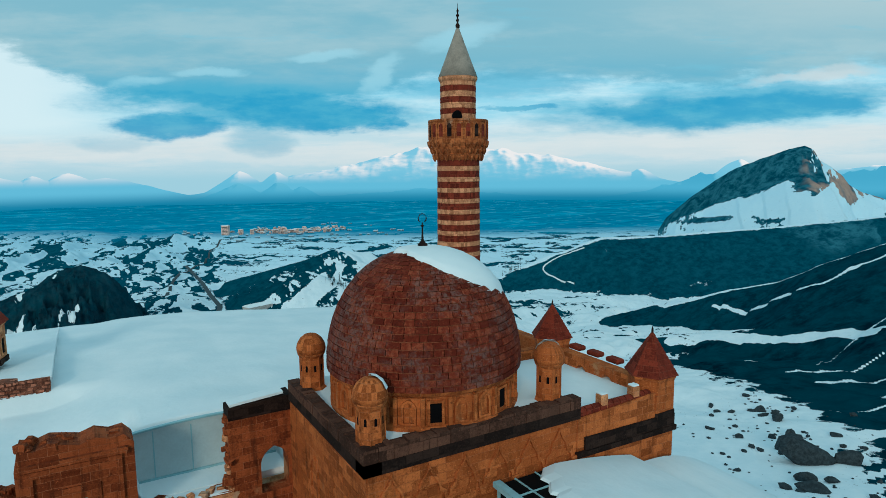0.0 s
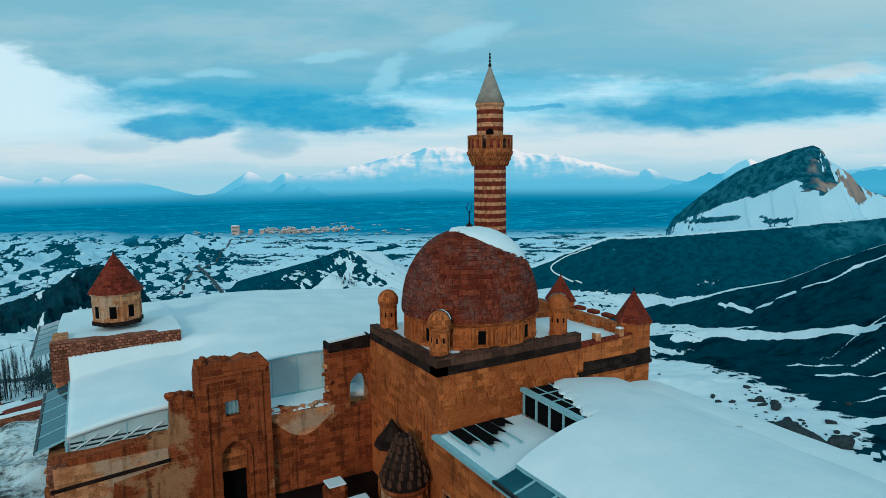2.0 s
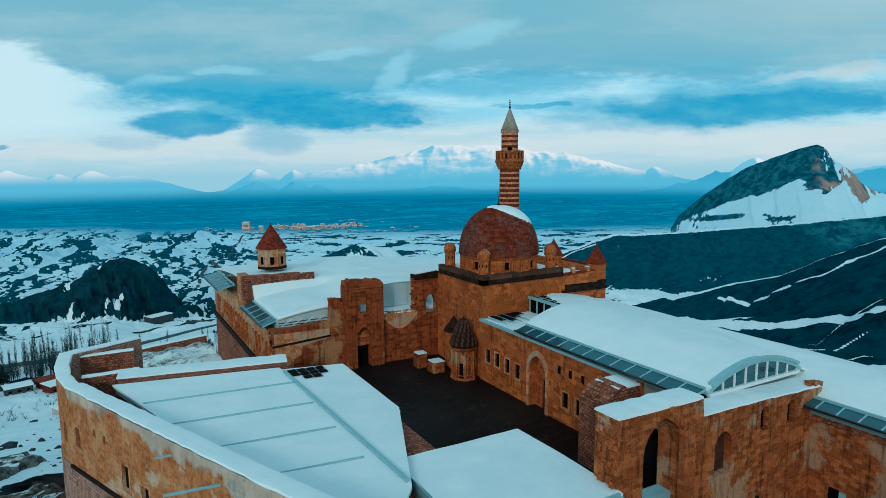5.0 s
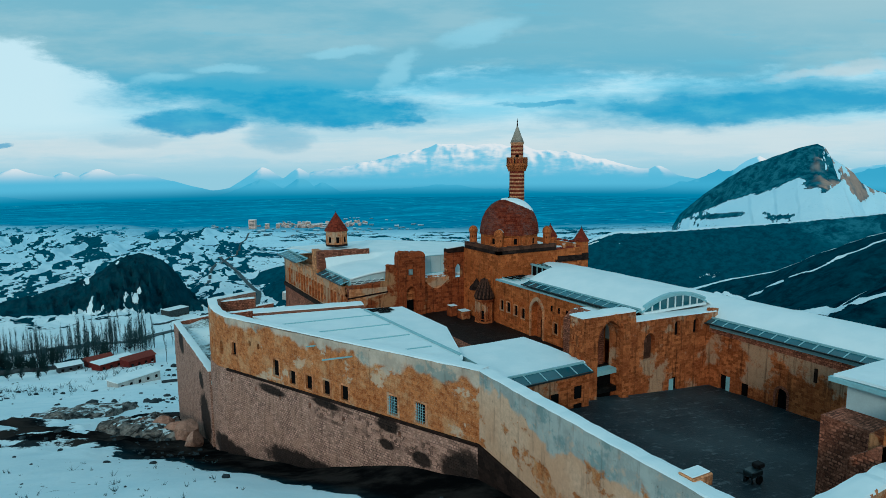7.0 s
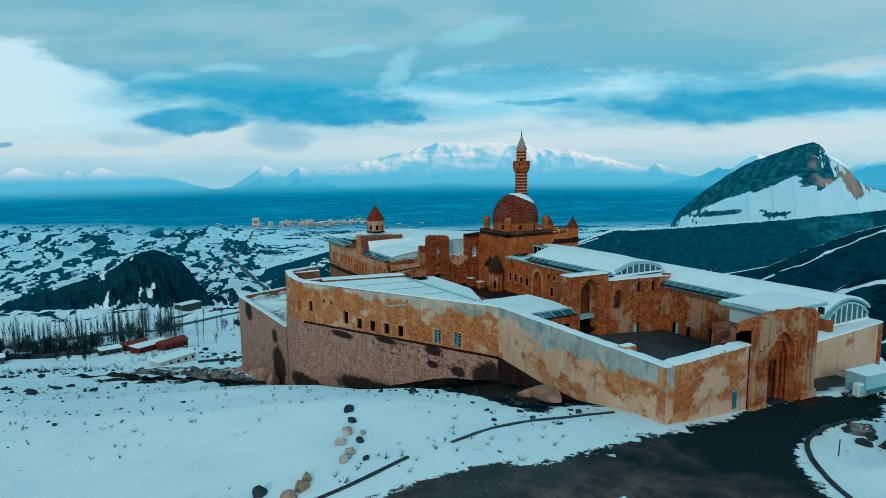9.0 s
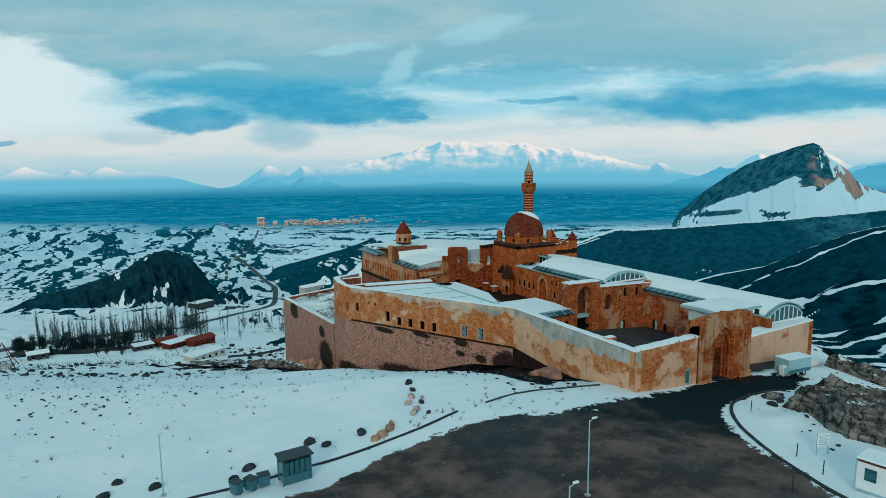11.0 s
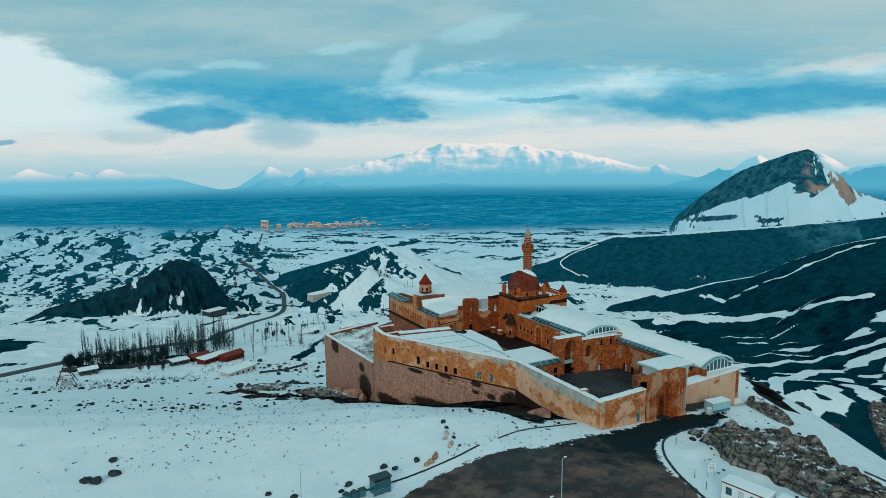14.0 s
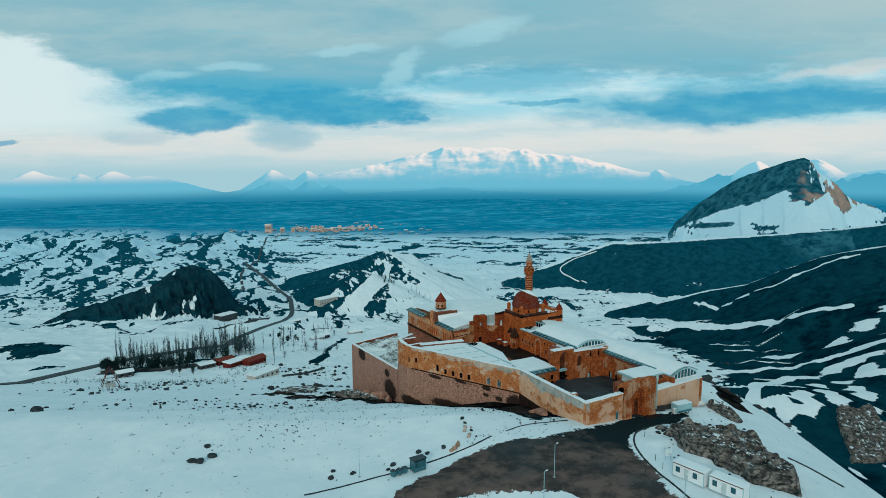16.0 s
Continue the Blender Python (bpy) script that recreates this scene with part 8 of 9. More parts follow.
scatter(41, [(-84, 3, 7, 7), (-77, 0, 6, 6), (-70, -4, 6, 5), (-68, -8, 5, 5), (-60, -2, 12, 10), (-88, -6, 7, 5), (-62, 8, 16, 10)], 300, 0.07, 0.30, ROCK, "loose_stones", "small dark stones poking through the snow")
scatter(42, [(-74, 32, 12, 5), (-84, 50, 12, 6), (-96, 50, 12, 8), (-70, 28, 8, 4), (-48, 62, 7, 12), (-38, 82, 6, 12), (-110, 60, 16, 10), (-52, 40, 10, 10)], 240, 0.2, 0.9, ROCK, "slope_stones", "dark rocks scattered down the snow slope")
scatter(43, [(8, 206, 10, 12), (-6, 196, 9, 12), (-14, 212, 8, 8), (-30, 142, 12, 14), (-20, 120, 10, 14), (-85, 195, 18, 14), (-100, 172, 20, 12)], 300, 0.4, 1.9, ROCK, "valley_stones", "dark rocks on the snow above the village")
scatter(44, [(4, -48, 5, 3), (-2, -52, 4, 3), (12, -46, 6, 3), (-4, -70, 4, 7)], 170, 0.10, 0.5, ROCK, "outcrop_stones", "loose grey stones round the outcrop")
scatter(46, [(165, 95, 18, 14), (190, 112, 16, 12), (150, 70, 12, 12), (60, -20, 14, 12), (215, 135, 12, 10)], 220, 0.4, 2.2, ROCK, "gully_stones", "dark rocks strewn in the gully")
scatter(45, [(-24, -12, 3, 8), (-28, 6, 3, 8), (-32, 22, 3, 8), (-36, 34, 4, 8), (-22, -26, 3, 4)], 260, 0.12, 0.55, ROCK, "wall_foot_stones", "dark stones on the earth below the wall")


def tufts(seed, spots, count, h, name, label, thick=0.012):
    """Dry weeds and small shrubs: sprays of thin stalks."""
    rnd = random.Random(seed)
    bm = bmesh.new()
    for _ in range(count):
        cx, cy, rx, ry = rnd.choice(spots)
        x, y = rnd.gauss(cx, rx), rnd.gauss(cy, ry)
        if -16.5 < x < 28 and -38 < y < 70 or -31 < x < 0 and -12 < y < 70:
            continue
        z = ground_z(x, y) - 0.05
        k = h * rnd.uniform(0.5, 1.4)
        for _ in range(7):
            w = Vector((rnd.gauss(0, 0.5), rnd.gauss(0, 0.5), 1)) * k
            a = Vector((x + rnd.gauss(0, 0.12 * k), y + rnd.gauss(0, 0.12 * k), z))
            side = Vector((rnd.gauss(0, 1), rnd.gauss(0, 1), 0)).normalized() * thick * (0.5 + k)
            bm.faces.new([bm.verts.new(a - side), bm.verts.new(a + side), bm.verts.new(a + w)])
    return stuff(name, bm, TWIG, label, "shrub")


tufts(61, [(-75, 0, 14, 12), (-60, -10, 12, 12), (-40, -8, 8, 12), (-85, 20, 15, 15), (-55, 15, 12, 12), (-35, -34, 10, 3)], 380, 0.4, "dry_weeds", "dry grass tufts above the snow", 0.03)
tufts(62, [(-80, 195, 16, 8), (-60, 205, 14, 8), (-95, 178, 14, 8), (-40, 225, 10, 8), (-120, 235, 14, 8), (20, 300, 12, 14)], 240, 1.8, "bare_scrub", "bare winter scrub in the valley", 0.03)


# ---- valley road ----
def ribbon(name, line, width, mat, label, category, lift=0.12, step=5.0, edge=0.0):
    """A strip with thickness laid along a line of points."""
    pts = []
    for (xa, ya), (xb, yb) in zip(line, line[1:]):
        n = max(1, int(math.hypot(xb - xa, yb - ya) / step))
        pts += [(xa + (xb - xa) * i / n, ya + (yb - ya) * i / n) for i in range(n)]
    pts.append(line[-1])
    for _ in range(6):
        pts = [pts[0]] + [((a[0] + 2 * b[0] + c[0]) / 4, (a[1] + 2 * b[1] + c[1]) / 4) for a, b, c in zip(pts, pts[1:], pts[2:])] + [pts[-1]]
    bm = bmesh.new()
    rows = []
    for i, (x, y) in enumerate(pts):
        xa, ya = pts[max(0, i - 1)]
        xb, yb = pts[min(len(pts) - 1, i + 1)]
        k = math.hypot(xb - xa, yb - ya)
        nx, ny = -(yb - ya) / k * width / 2, (xb - xa) / k * width / 2
        z = max(ground_z(x, y), ground_z(x + nx, y + ny), ground_z(x - nx, y - ny)) + lift
        rows.append([bm.verts.new((x + sx * nx, y + sx * ny, z - dz)) for sx, dz in ((1.0, lift + 1.5), (1.0, 0), (-1.0, 0), (-1.0, lift + 1.5))])
    for a, b in zip(rows, rows[1:]):
        for j in range(3):
            bm.faces.new((a[j], a[j + 1], b[j + 1], b[j]))
    return tagged(part(name, bm, mat, None), label, category, kind="structure")


ribbon("road", [(p[0], p[1]) for p in VALLEY_ROAD], 7.0, ASPHALT, "wet asphalt road winding through the snowy valley", "road", 0.35)
ribbon("far_road", [(100, 960), (128, 1130), (150, 1260), (205, 1420), (264, 1602), (330, 1860), (399, 2092)], 5.0, ASPHALT, "straight far road across the plain", "road", 0.8, 20)
ribbon("hill_track", [(768, 814), (724, 832), (690, 845), (685, 835), (686, 814), (692, 790), (697, 760)], 2.2, SNOW, "snow-covered track on the dark hillside", "road", 0.8, 8)
ribbon("drain", [(2.7, -43.1), (-4.7, -42.9), (-9.9, -45.6), (-13.6, -49.4), (-16.2, -53.4), (-18.1, -57.5), (-20.2, -63), (-21.8, -68), (-23.5, -76)], 0.35, ROCK, "dark kerb of the drain beside the lane", "kerb", 0.10, 1.5)
ribbon("lane_kerb", [(-76.9, -34.7), (-63.7, -34.9), (-50.6, -34.6), (-46.3, -34.6), (-39.9, -34.0), (-36.9, -32.9)], 0.30, ROCK, "low stone kerb beside the gravel yard", "kerb", 0.10, 2)
ribbon("water_pipe", [(-33.1, -32.6), (-28.1, -31.0), (-22, -31.8), (-16.8, -33.0)], 0.22, DARKSTEEL, "black water pipe lying on the snow", "pipe", 0.12, 2)
ribbon("slope_pipe", [(12.4, -65.4), (12.5, -68), (12.6, -72), (12.8, -76)], 0.35, DARKSTEEL, "dark pipe lying on the snow slope", "pipe", 0.14, 2)

# ---- trees ----


def stalk(bm, a, b, ra, rb, n=4):
    w = (b - a).normalized()
    u = w.orthogonal().normalized()
    v = w.cross(u)
    ring = []
    for c, r in ((a, ra), (b, rb)):
        ring.append([bm.verts.new(c + (u * math.cos(6.2832 * i / n) + v * math.sin(6.2832 * i / n)) * r) for i in range(n)])
    for i in range(n):
        bm.faces.new((ring[0][i], ring[0][(i + 1) % n], ring[1][(i + 1) % n], ring[1][i]))


def tree(seed, height, spread, branches, label, at, leafy=0):
    rnd = random.Random(seed)
    root = thing("tree", label, "tree", at, "valley trees")
    bm = bmesh.new()
    p, q = Vector((0, 0, -0.4)), None
    n = 6
    spine = [p]
    for i in range(n):
        q = spine[-1] + Vector((rnd.gauss(0, 0.12), rnd.gauss(0, 0.12), height / n))
        stalk(bm, spine[-1], q, 0.13 * (1 - i / n) + 0.03, 0.13 * (1 - (i + 1) / n) + 0.03, 6)
        spine.append(q)
    limbs = []
    for k in range(branches):
        f = rnd.uniform(0.16, 0.95)
        i = min(n - 1, int(f * n))
        a = spine[i].lerp(spine[i + 1], f * n - i)
        az = rnd.uniform(0, 6.283)
        out = spread * (1.1 - 0.6 * f) * rnd.uniform(0.5, 1.2)
        b = a + Vector((math.cos(az) * out, math.sin(az) * out, height * rnd.uniform(0.22, 0.42) * (1.2 - f)))
        stalk(bm, a, b, 0.06 * (1.2 - f), 0.02, 4)
        limbs.append((a, b))
    part("trunk", bm, BARK, root)
    bm = bmesh.new()
    for a, b in limbs:
        for _ in range(9):
            s = a.lerp(b, rnd.uniform(0.25, 1))
            e = s + Vector((rnd.gauss(0, 0.3) * spread, rnd.gauss(0, 0.3) * spread, rnd.uniform(0.6, 2.2) * (0.5 + height / 16)))
            stalk(bm, s, e, 0.020, 0.008, 3)
            for _ in range(leafy):
                c = s.lerp(e, rnd.random()) + Vector((rnd.gauss(0, 0.3), rnd.gauss(0, 0.3), rnd.gauss(0, 0.3)))
                t1, t2 = Vector((rnd.gauss(0, 1), rnd.gauss(0, 1), rnd.gauss(0, 1))).normalized() * 0.3, Vector((rnd.gauss(0, 1), rnd.gauss(0, 1), rnd.gauss(0, 1))).normalized() * 0.3
                bm.faces.new([bm.verts.new(c), bm.verts.new(c + t1), bm.verts.new(c + t1 + t2), bm.verts.new(c + t2)])
    part("crown", bm, OLIVE if leafy else TWIG, root)
    return root


def plant():
    rnd = random.Random(77)
    poplars = [tree(700 + i, 13 + 2 * i, 1.0, 15, "tall bare poplar in the valley grove", (-96 + 9 * i, 270, ground_z(-96 + 9 * i, 270))) for i in range(4)]
    wide = [tree(720 + i, 8 + i, 3.0, 34, "spreading bare tree beside the valley road", (-60 + 14 * i, 282, ground_z(-60 + 14 * i, 282))) for i in range(3)]
    dark = [tree(740 + i, 7 + i, 2.2, 26, "dense dark evergreen in the snow", (-108 + 5 * i, 262, ground_z(-108 + 5 * i, 262)), 3) for i in range(2)]

    def put(kind, x, y, s):
        m = pose(x, y, ground_z(x, y) - 0.1, 0, 0, rnd.uniform(0, 360)) @ Matrix.Diagonal((s, s, s, 1))
        copy_thing(kind, m)

    for _ in range(130):
        f = rnd.random()
        put(rnd.choice(poplars), -100 + 78 * f + rnd.gauss(0, 3), 266 + 24 * f + rnd.uniform(-6, 26), rnd.uniform(0.6, 1.05))
    for _ in range(60):
        f = rnd.random()
        put(rnd.choice(wide), -104 + 82 * f, 262 + 22 * f + rnd.uniform(-6, 14), rnd.uniform(0.7, 1.1))
    for _ in range(44):
        put(rnd.choice(dark), rnd.uniform(-112, -40), rnd.uniform(258, 274), rnd.uniform(0.6, 1.1))
    for x, y, n in ((26, 381, 5), (14, 290, 4), (-13, 257, 3), (24, 305, 5), (50, 470, 6), (83, 456, 5), (300, 800, 14), (660, 880, 14), (-5, 300, 4), (110, 540, 6), (330, 745, 8), (200, 560, 5)):
        for _ in range(n):
            put(rnd.choice(poplars + wide), x + rnd.gauss(0, 8), y + rnd.gauss(0, 10), rnd.uniform(0.5, 0.95))
    for x, y in ((28, 378), (-90, 248), (40, 470), (300, 790), (-70, 240)):
        for _ in range(4):
            put(rnd.choice(dark), x + rnd.gauss(0, 5), y + rnd.gauss(0, 5), rnd.uniform(0.5, 0.9))


plant()

# ---- village ----


def house(x, y, w, d, h, turn, wall, label, pitch=0.0, snow=True):
    root = thing("house", label, "house", (x, y, ground_z(x, y)), "village houses")
    root.matrix_basis = pose(x, y, min(ground_z(x - w / 3, y), ground_z(x + w / 3, y)), 0, 0, turn)
    part("wall", box(-w / 2, w / 2, -d / 2, d / 2, -2.5, h), wall, root)
    bm = bmesh.new()
    if pitch:
        o = 0.5
        vs = [bm.verts.new(v) for v in ((-w / 2 - o, -d / 2 - o, h), (w / 2 + o, -d / 2 - o, h), (w / 2 + o, d / 2 + o, h), (-w / 2 - o, d / 2 + o, h), (-w / 2 - o, 0, h + pitch), (w / 2 + o, 0, h + pitch))]
        for f in ((0, 1, 5, 4), (2, 3, 4, 5), (0, 4, 3), (1, 2, 5), (0, 3, 2, 1)):
            bm.faces.new([vs[i] for i in f])
    else:
        box(-w / 2 - 0.4, w / 2 + 0.4, -d / 2 - 0.4, d / 2 + 0.4, h + 0.003, h + 0.35, bm, 0.08)
    part("roof", bm, SNOW if snow else ROOFRED, root, "roof under snow" if snow else "dark red sheet roof")
    n = max(2, int(w / 3))
    for i in range(n):
        c = -w / 2 + w * (i + 0.5) / n
        win = part("window", box(c - 0.5, c + 0.5, -d / 2 - 0.06, -d / 2 + 0.05, 0.9, 2.1), DARK, root)
        part("sill", box(c - 0.6, c + 0.6, -d / 2 - 0.16, -d / 2 - 0.061, 0.78, 0.9), WHITE, win)
    part("door", box(w / 2 - 0.05, w / 2 + 0.06, -0.5, 0.5, 0, 2.05), DARKSTEEL, root)
    return root


for args in ((-39, 246, 16, 7, 3.4, 28, REDWALL, "long red house with a snow roof", 0, True), (-30, 240, 12, 7, 3.6, 28, REDWALL, "red house with a dark sheet roof", 1.6, False), 
             (-45, 256, 10, 6, 3.4, 20, REDWALL, "small red house with a rust-red roof", 1.4, False), (-33, 203, 17, 7, 3.2, 30, GREYWALL, "long grey house with a flat snow roof", 0, True),
             (-56, 252, 9, 6, 3, 12, DARKWALL, "dark stone hut with snow on its roof", 0, True), (-100, 246, 8, 6, 3, 10, DARKWALL, "dark stone barn under snow", 1.2, True),
             (28, 706, 26, 14, 9, 30, DARKWALL, "tall dark stone house below the crag", 0, True), (186, 772, 34, 14, 8, 20, GREYWALL, "long grey farm building with a snow roof", 3, True), (100, 640, 16, 9, 4, 20, DARKWALL, "dark farmhouse beside the road", 1.6, True),
             (70, 430, 16, 8, 3.6, 15, DARKWALL, "dark farmhouse with snow on the roof", 1.6, True), (60, 408, 12, 7, 3.2, 15, GREYWALL, "grey farm shed with a flat snow roof", 0, True), (120, 470, 14, 8, 3.4, 10, GREYWALL, "grey house at the bend of the road", 1.4, True)):
    house(*args)


def low_wall(name, line, h, w, mat, label):
    return ribbon(name, line, w, mat, label, "wall", h, 3.0)


low_wall("garden_wall", [(-112, 258), (-86, 258), (-62, 262), (-36, 268)], 1.8, 0.7, DARKWALL, "dark stone garden wall along the grove")
low_wall("field_wall", [(-24, 196), (-8, 204), (6, 216)], 1.0, 0.6, DARKWALL, "dark dry-stone wall on the snow")
for k in range(7):
    low_wall("terrace_bank", [(-2 + 9 * k, 604 + 13 * k), (32 + 8 * k, 640 + 9 * k), (66 + 3.5 * k, 690 + 4 * k)], 1.1, 1.6, DARKWALL, "stone bank of a terraced orchard under snow")


def pyramid_frame():
    x, y = -107, 200
    root = thing("pole_frame", "rusty pyramid of steel poles over a small well", "frame", (x, y, ground_z(x, y) - 0.2))
    top = Vector((0, 0, 10.5))
    feet = [Vector((sx * 4.2, sy * 4.2, 0)) for sx, sy in ((1, 1), (1, -1), (-1, -1), (-1, 1))]
    for i, f in enumerate(feet):
        bm = bmesh.new()
        stalk(bm, f, top, 0.2, 0.14, 6)
        part("pole", bm, RUST, root)
        bm = bmesh.new()
        stalk(bm, f.lerp(top, 0.35), feet[(i + 1) % 4].lerp(top, 0.35), 0.12, 0.12, 5)
        part("brace", bm, RUST, root)
    part("base", box(-2.2, 2.2, -2.2, 2.2, -0.5, 1.3, None, 0.1), GREYWALL, root, "grey concrete well base")


pyramid_frame()


# ---- far town ----
def town():
    rnd = random.Random(5)
    kinds = []
    for i, (w, d, h, mat) in enumerate(((22, 14, 15, SUNLITWALL), (16, 14, 22, SUNLITWALL), (34, 16, 10, SUNLITWALL), (20, 14, 12, SHADEDWALL), (30, 18, 8, SHADEDWALL))):
        root = thing("apartment_block", "far apartment block with low sun painted into its pink walls" if mat is SUNLITWALL else "far block with shade painted into its blue walls", "building", (620 + 30 * i, 2260, ground_z(620 + 30 * i, 2260) - 1), "far town")
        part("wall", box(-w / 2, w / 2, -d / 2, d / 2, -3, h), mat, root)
        part("roof", box(-w / 2 - 0.4, w / 2 + 0.4, -d / 2 - 0.4, d / 2 + 0.4, h + 0.01, h + 0.6), SNOW, root, "flat roof under snow")
        for f in range(int(h / 3.2)):
            part("window", box(-w / 2 + 1, w / 2 - 1, -d / 2 - 0.1, -d / 2 + 0.2, 1.4 + 3.2 * f, 2.8 + 3.2 * f), DARKSTEEL, root, "row of dark windows")
        kinds.append(root)
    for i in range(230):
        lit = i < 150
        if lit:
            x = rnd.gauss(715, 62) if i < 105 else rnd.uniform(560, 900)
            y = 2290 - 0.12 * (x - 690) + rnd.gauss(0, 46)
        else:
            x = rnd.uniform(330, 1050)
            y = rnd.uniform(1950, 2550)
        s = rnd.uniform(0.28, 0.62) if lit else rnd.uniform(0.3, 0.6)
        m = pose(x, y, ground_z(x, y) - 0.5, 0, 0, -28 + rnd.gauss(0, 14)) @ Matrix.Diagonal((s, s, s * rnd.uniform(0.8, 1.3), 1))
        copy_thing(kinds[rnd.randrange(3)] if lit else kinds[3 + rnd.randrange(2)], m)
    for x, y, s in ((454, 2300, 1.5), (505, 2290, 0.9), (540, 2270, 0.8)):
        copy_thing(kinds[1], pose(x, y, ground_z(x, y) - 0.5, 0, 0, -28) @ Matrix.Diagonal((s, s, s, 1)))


town()

# ---- gravel yard ----


def booth():
    z = ground_z(-55.5, -36.2)
    root = thing("ticket_booth", "dark teal metal shelter booth with slatted glass front", "booth", (-55.5, -36.2, z))
    root.matrix_basis = pose(-55.5, -36.2, z, 0, 0, 4)
    for sx in (-1.25, 1.25):
        for sy in (-0.7, 0.7):
            part("post", box(sx - 0.06, sx + 0.06, sy - 0.06, sy + 0.06, -0.3, 2.35), TEAL, root)
    part("back_panel", box(-1.2, 1.2, 0.62, 0.68, 0.1, 2.3), TEAL, root)
    for sx in (-1.25, 1.25):
        part("side_panel", box(sx - 0.02, sx + 0.02, -0.64, 0.61, 0.2, 2.3), GLASS, root)
    for i in range(5):
        c = -0.96 + 0.48 * i
        part("pane", box(c - 0.2, c + 0.2, -0.70, -0.66, 0.9, 2.1), GLASS, root)
    part("front_panel", box(-1.18, 1.18, -0.69, -0.64, 0.05, 0.85), TEAL, root)
    part("roof", box(-1.5, 1.5, -0.95, 0.95, 2.36, 2.5, None, 0.04), DARKSTEEL, root)


def bin_():
    x, y = -58.2, -36.0
    root = thing("waste_bin", "teal wheeled waste bin on the snow", "bin", (x, y, ground_z(x, y)), "waste bins")
    bm = box(-0.5, 0.5, -0.4, 0.4, 0.12, 1.1, None, 0.03)
    for v in bm.verts:
        if v.co.z < 0.5:
            v.co.x *= 0.86
            v.co.y *= 0.86
    part("body", bm, TEAL, root)
    part("lid", box(-0.54, 0.54, -0.44, 0.44, 1.105, 1.2, None, 0.03), DARKSTEEL, root)
    for sx in (-0.35, 0.35):
        bm = bmesh.new()
        stalk(bm, Vector((sx, -0.05, 0.1)), Vector((sx, 0.05, 0.1)), 0.1, 0.1, 10)
        part("wheel", bm, RUBBER, root)
    for k in (-59.3, -60.5):
        copy_thing(root, pose(k, -36.1, ground_z(k, -36.1), 0, 0, 4 * k))


booth()
bin_()


def street_lamp(x, y, h, two=False):
    root = thing("street_lamp", "tall thin grey street lamp beside the yard", "lamp", (x, y, ground_z(x, y)), "street lamps")
    bm = bmesh.new()
    stalk(bm, Vector((0, 0, -0.4)), Vector((0, 0, h)), 0.07, 0.045, 8)
    part("pole", bm, STEEL, root)
    part("base", box(-0.18, 0.18, -0.18, 0.18, -0.3, 0.12), GREYWALL, root)
    for s in ((-1, 1) if two else (1,)):
        bm = bmesh.new()
        stalk(bm, Vector((0, 0, h - 0.1)), Vector((s * 0.5, 0, h + 0.1)), 0.035, 0.03, 6)
        arm = part("arm", bm, STEEL, root)
        part("lamp_head", box(s * 0.5 - 0.22, s * 0.5 + 0.22, -0.11, 0.11, h + 0.06, h + 0.17, None, 0.03), WHITE, arm)


street_lamp(-66, -33, 5.6)
street_lamp(-37, -53.5, 6.2)
street_lamp(-44, -59.5, 6.0)
street_lamp(-23, -70, 4.0)


def sign():
    root = thing("notice_board", "pale blue notice board on two posts in the snow", "sign", (-13.4, -58.0, ground_z(-13.4, -58)))
    root.matrix_basis = pose(-13.4, -58.0, ground_z(-13.4, -58), 0, 0, -22)
    for sx in (-0.55, 0.55):
        part("post", box(sx - 0.04, sx + 0.04, -0.04, 0.04, -0.3, 2.0), STEEL, root)
    board = part("board", box(-0.6, 0.6, -0.075, -0.041, 0.75, 2.0), WHITE, root)
    for i in range(5):
        part("line", box(-0.48, 0.48 - 0.15 * (i % 2), -0.08, -0.0755, 0.95 + 0.2 * i, 1.04 + 0.2 * i), STEEL, board, "plain grey-blue bar")
    for x, y in ((-8.6, -47.6), (-15.9, -57.2), (-17.6, -60.5), (-22.6, -61)):
        marker = thing("marker_post", "thin wooden marker post in the snow", "post", (x, y, ground_z(x, y)), "marker posts")
        bm = bmesh.new()
        stalk(bm, Vector((0, 0, -0.3)), Vector((0.05, 0, 1.3)), 0.05, 0.04, 6)
        part("post", bm, BARK, marker)


sign()


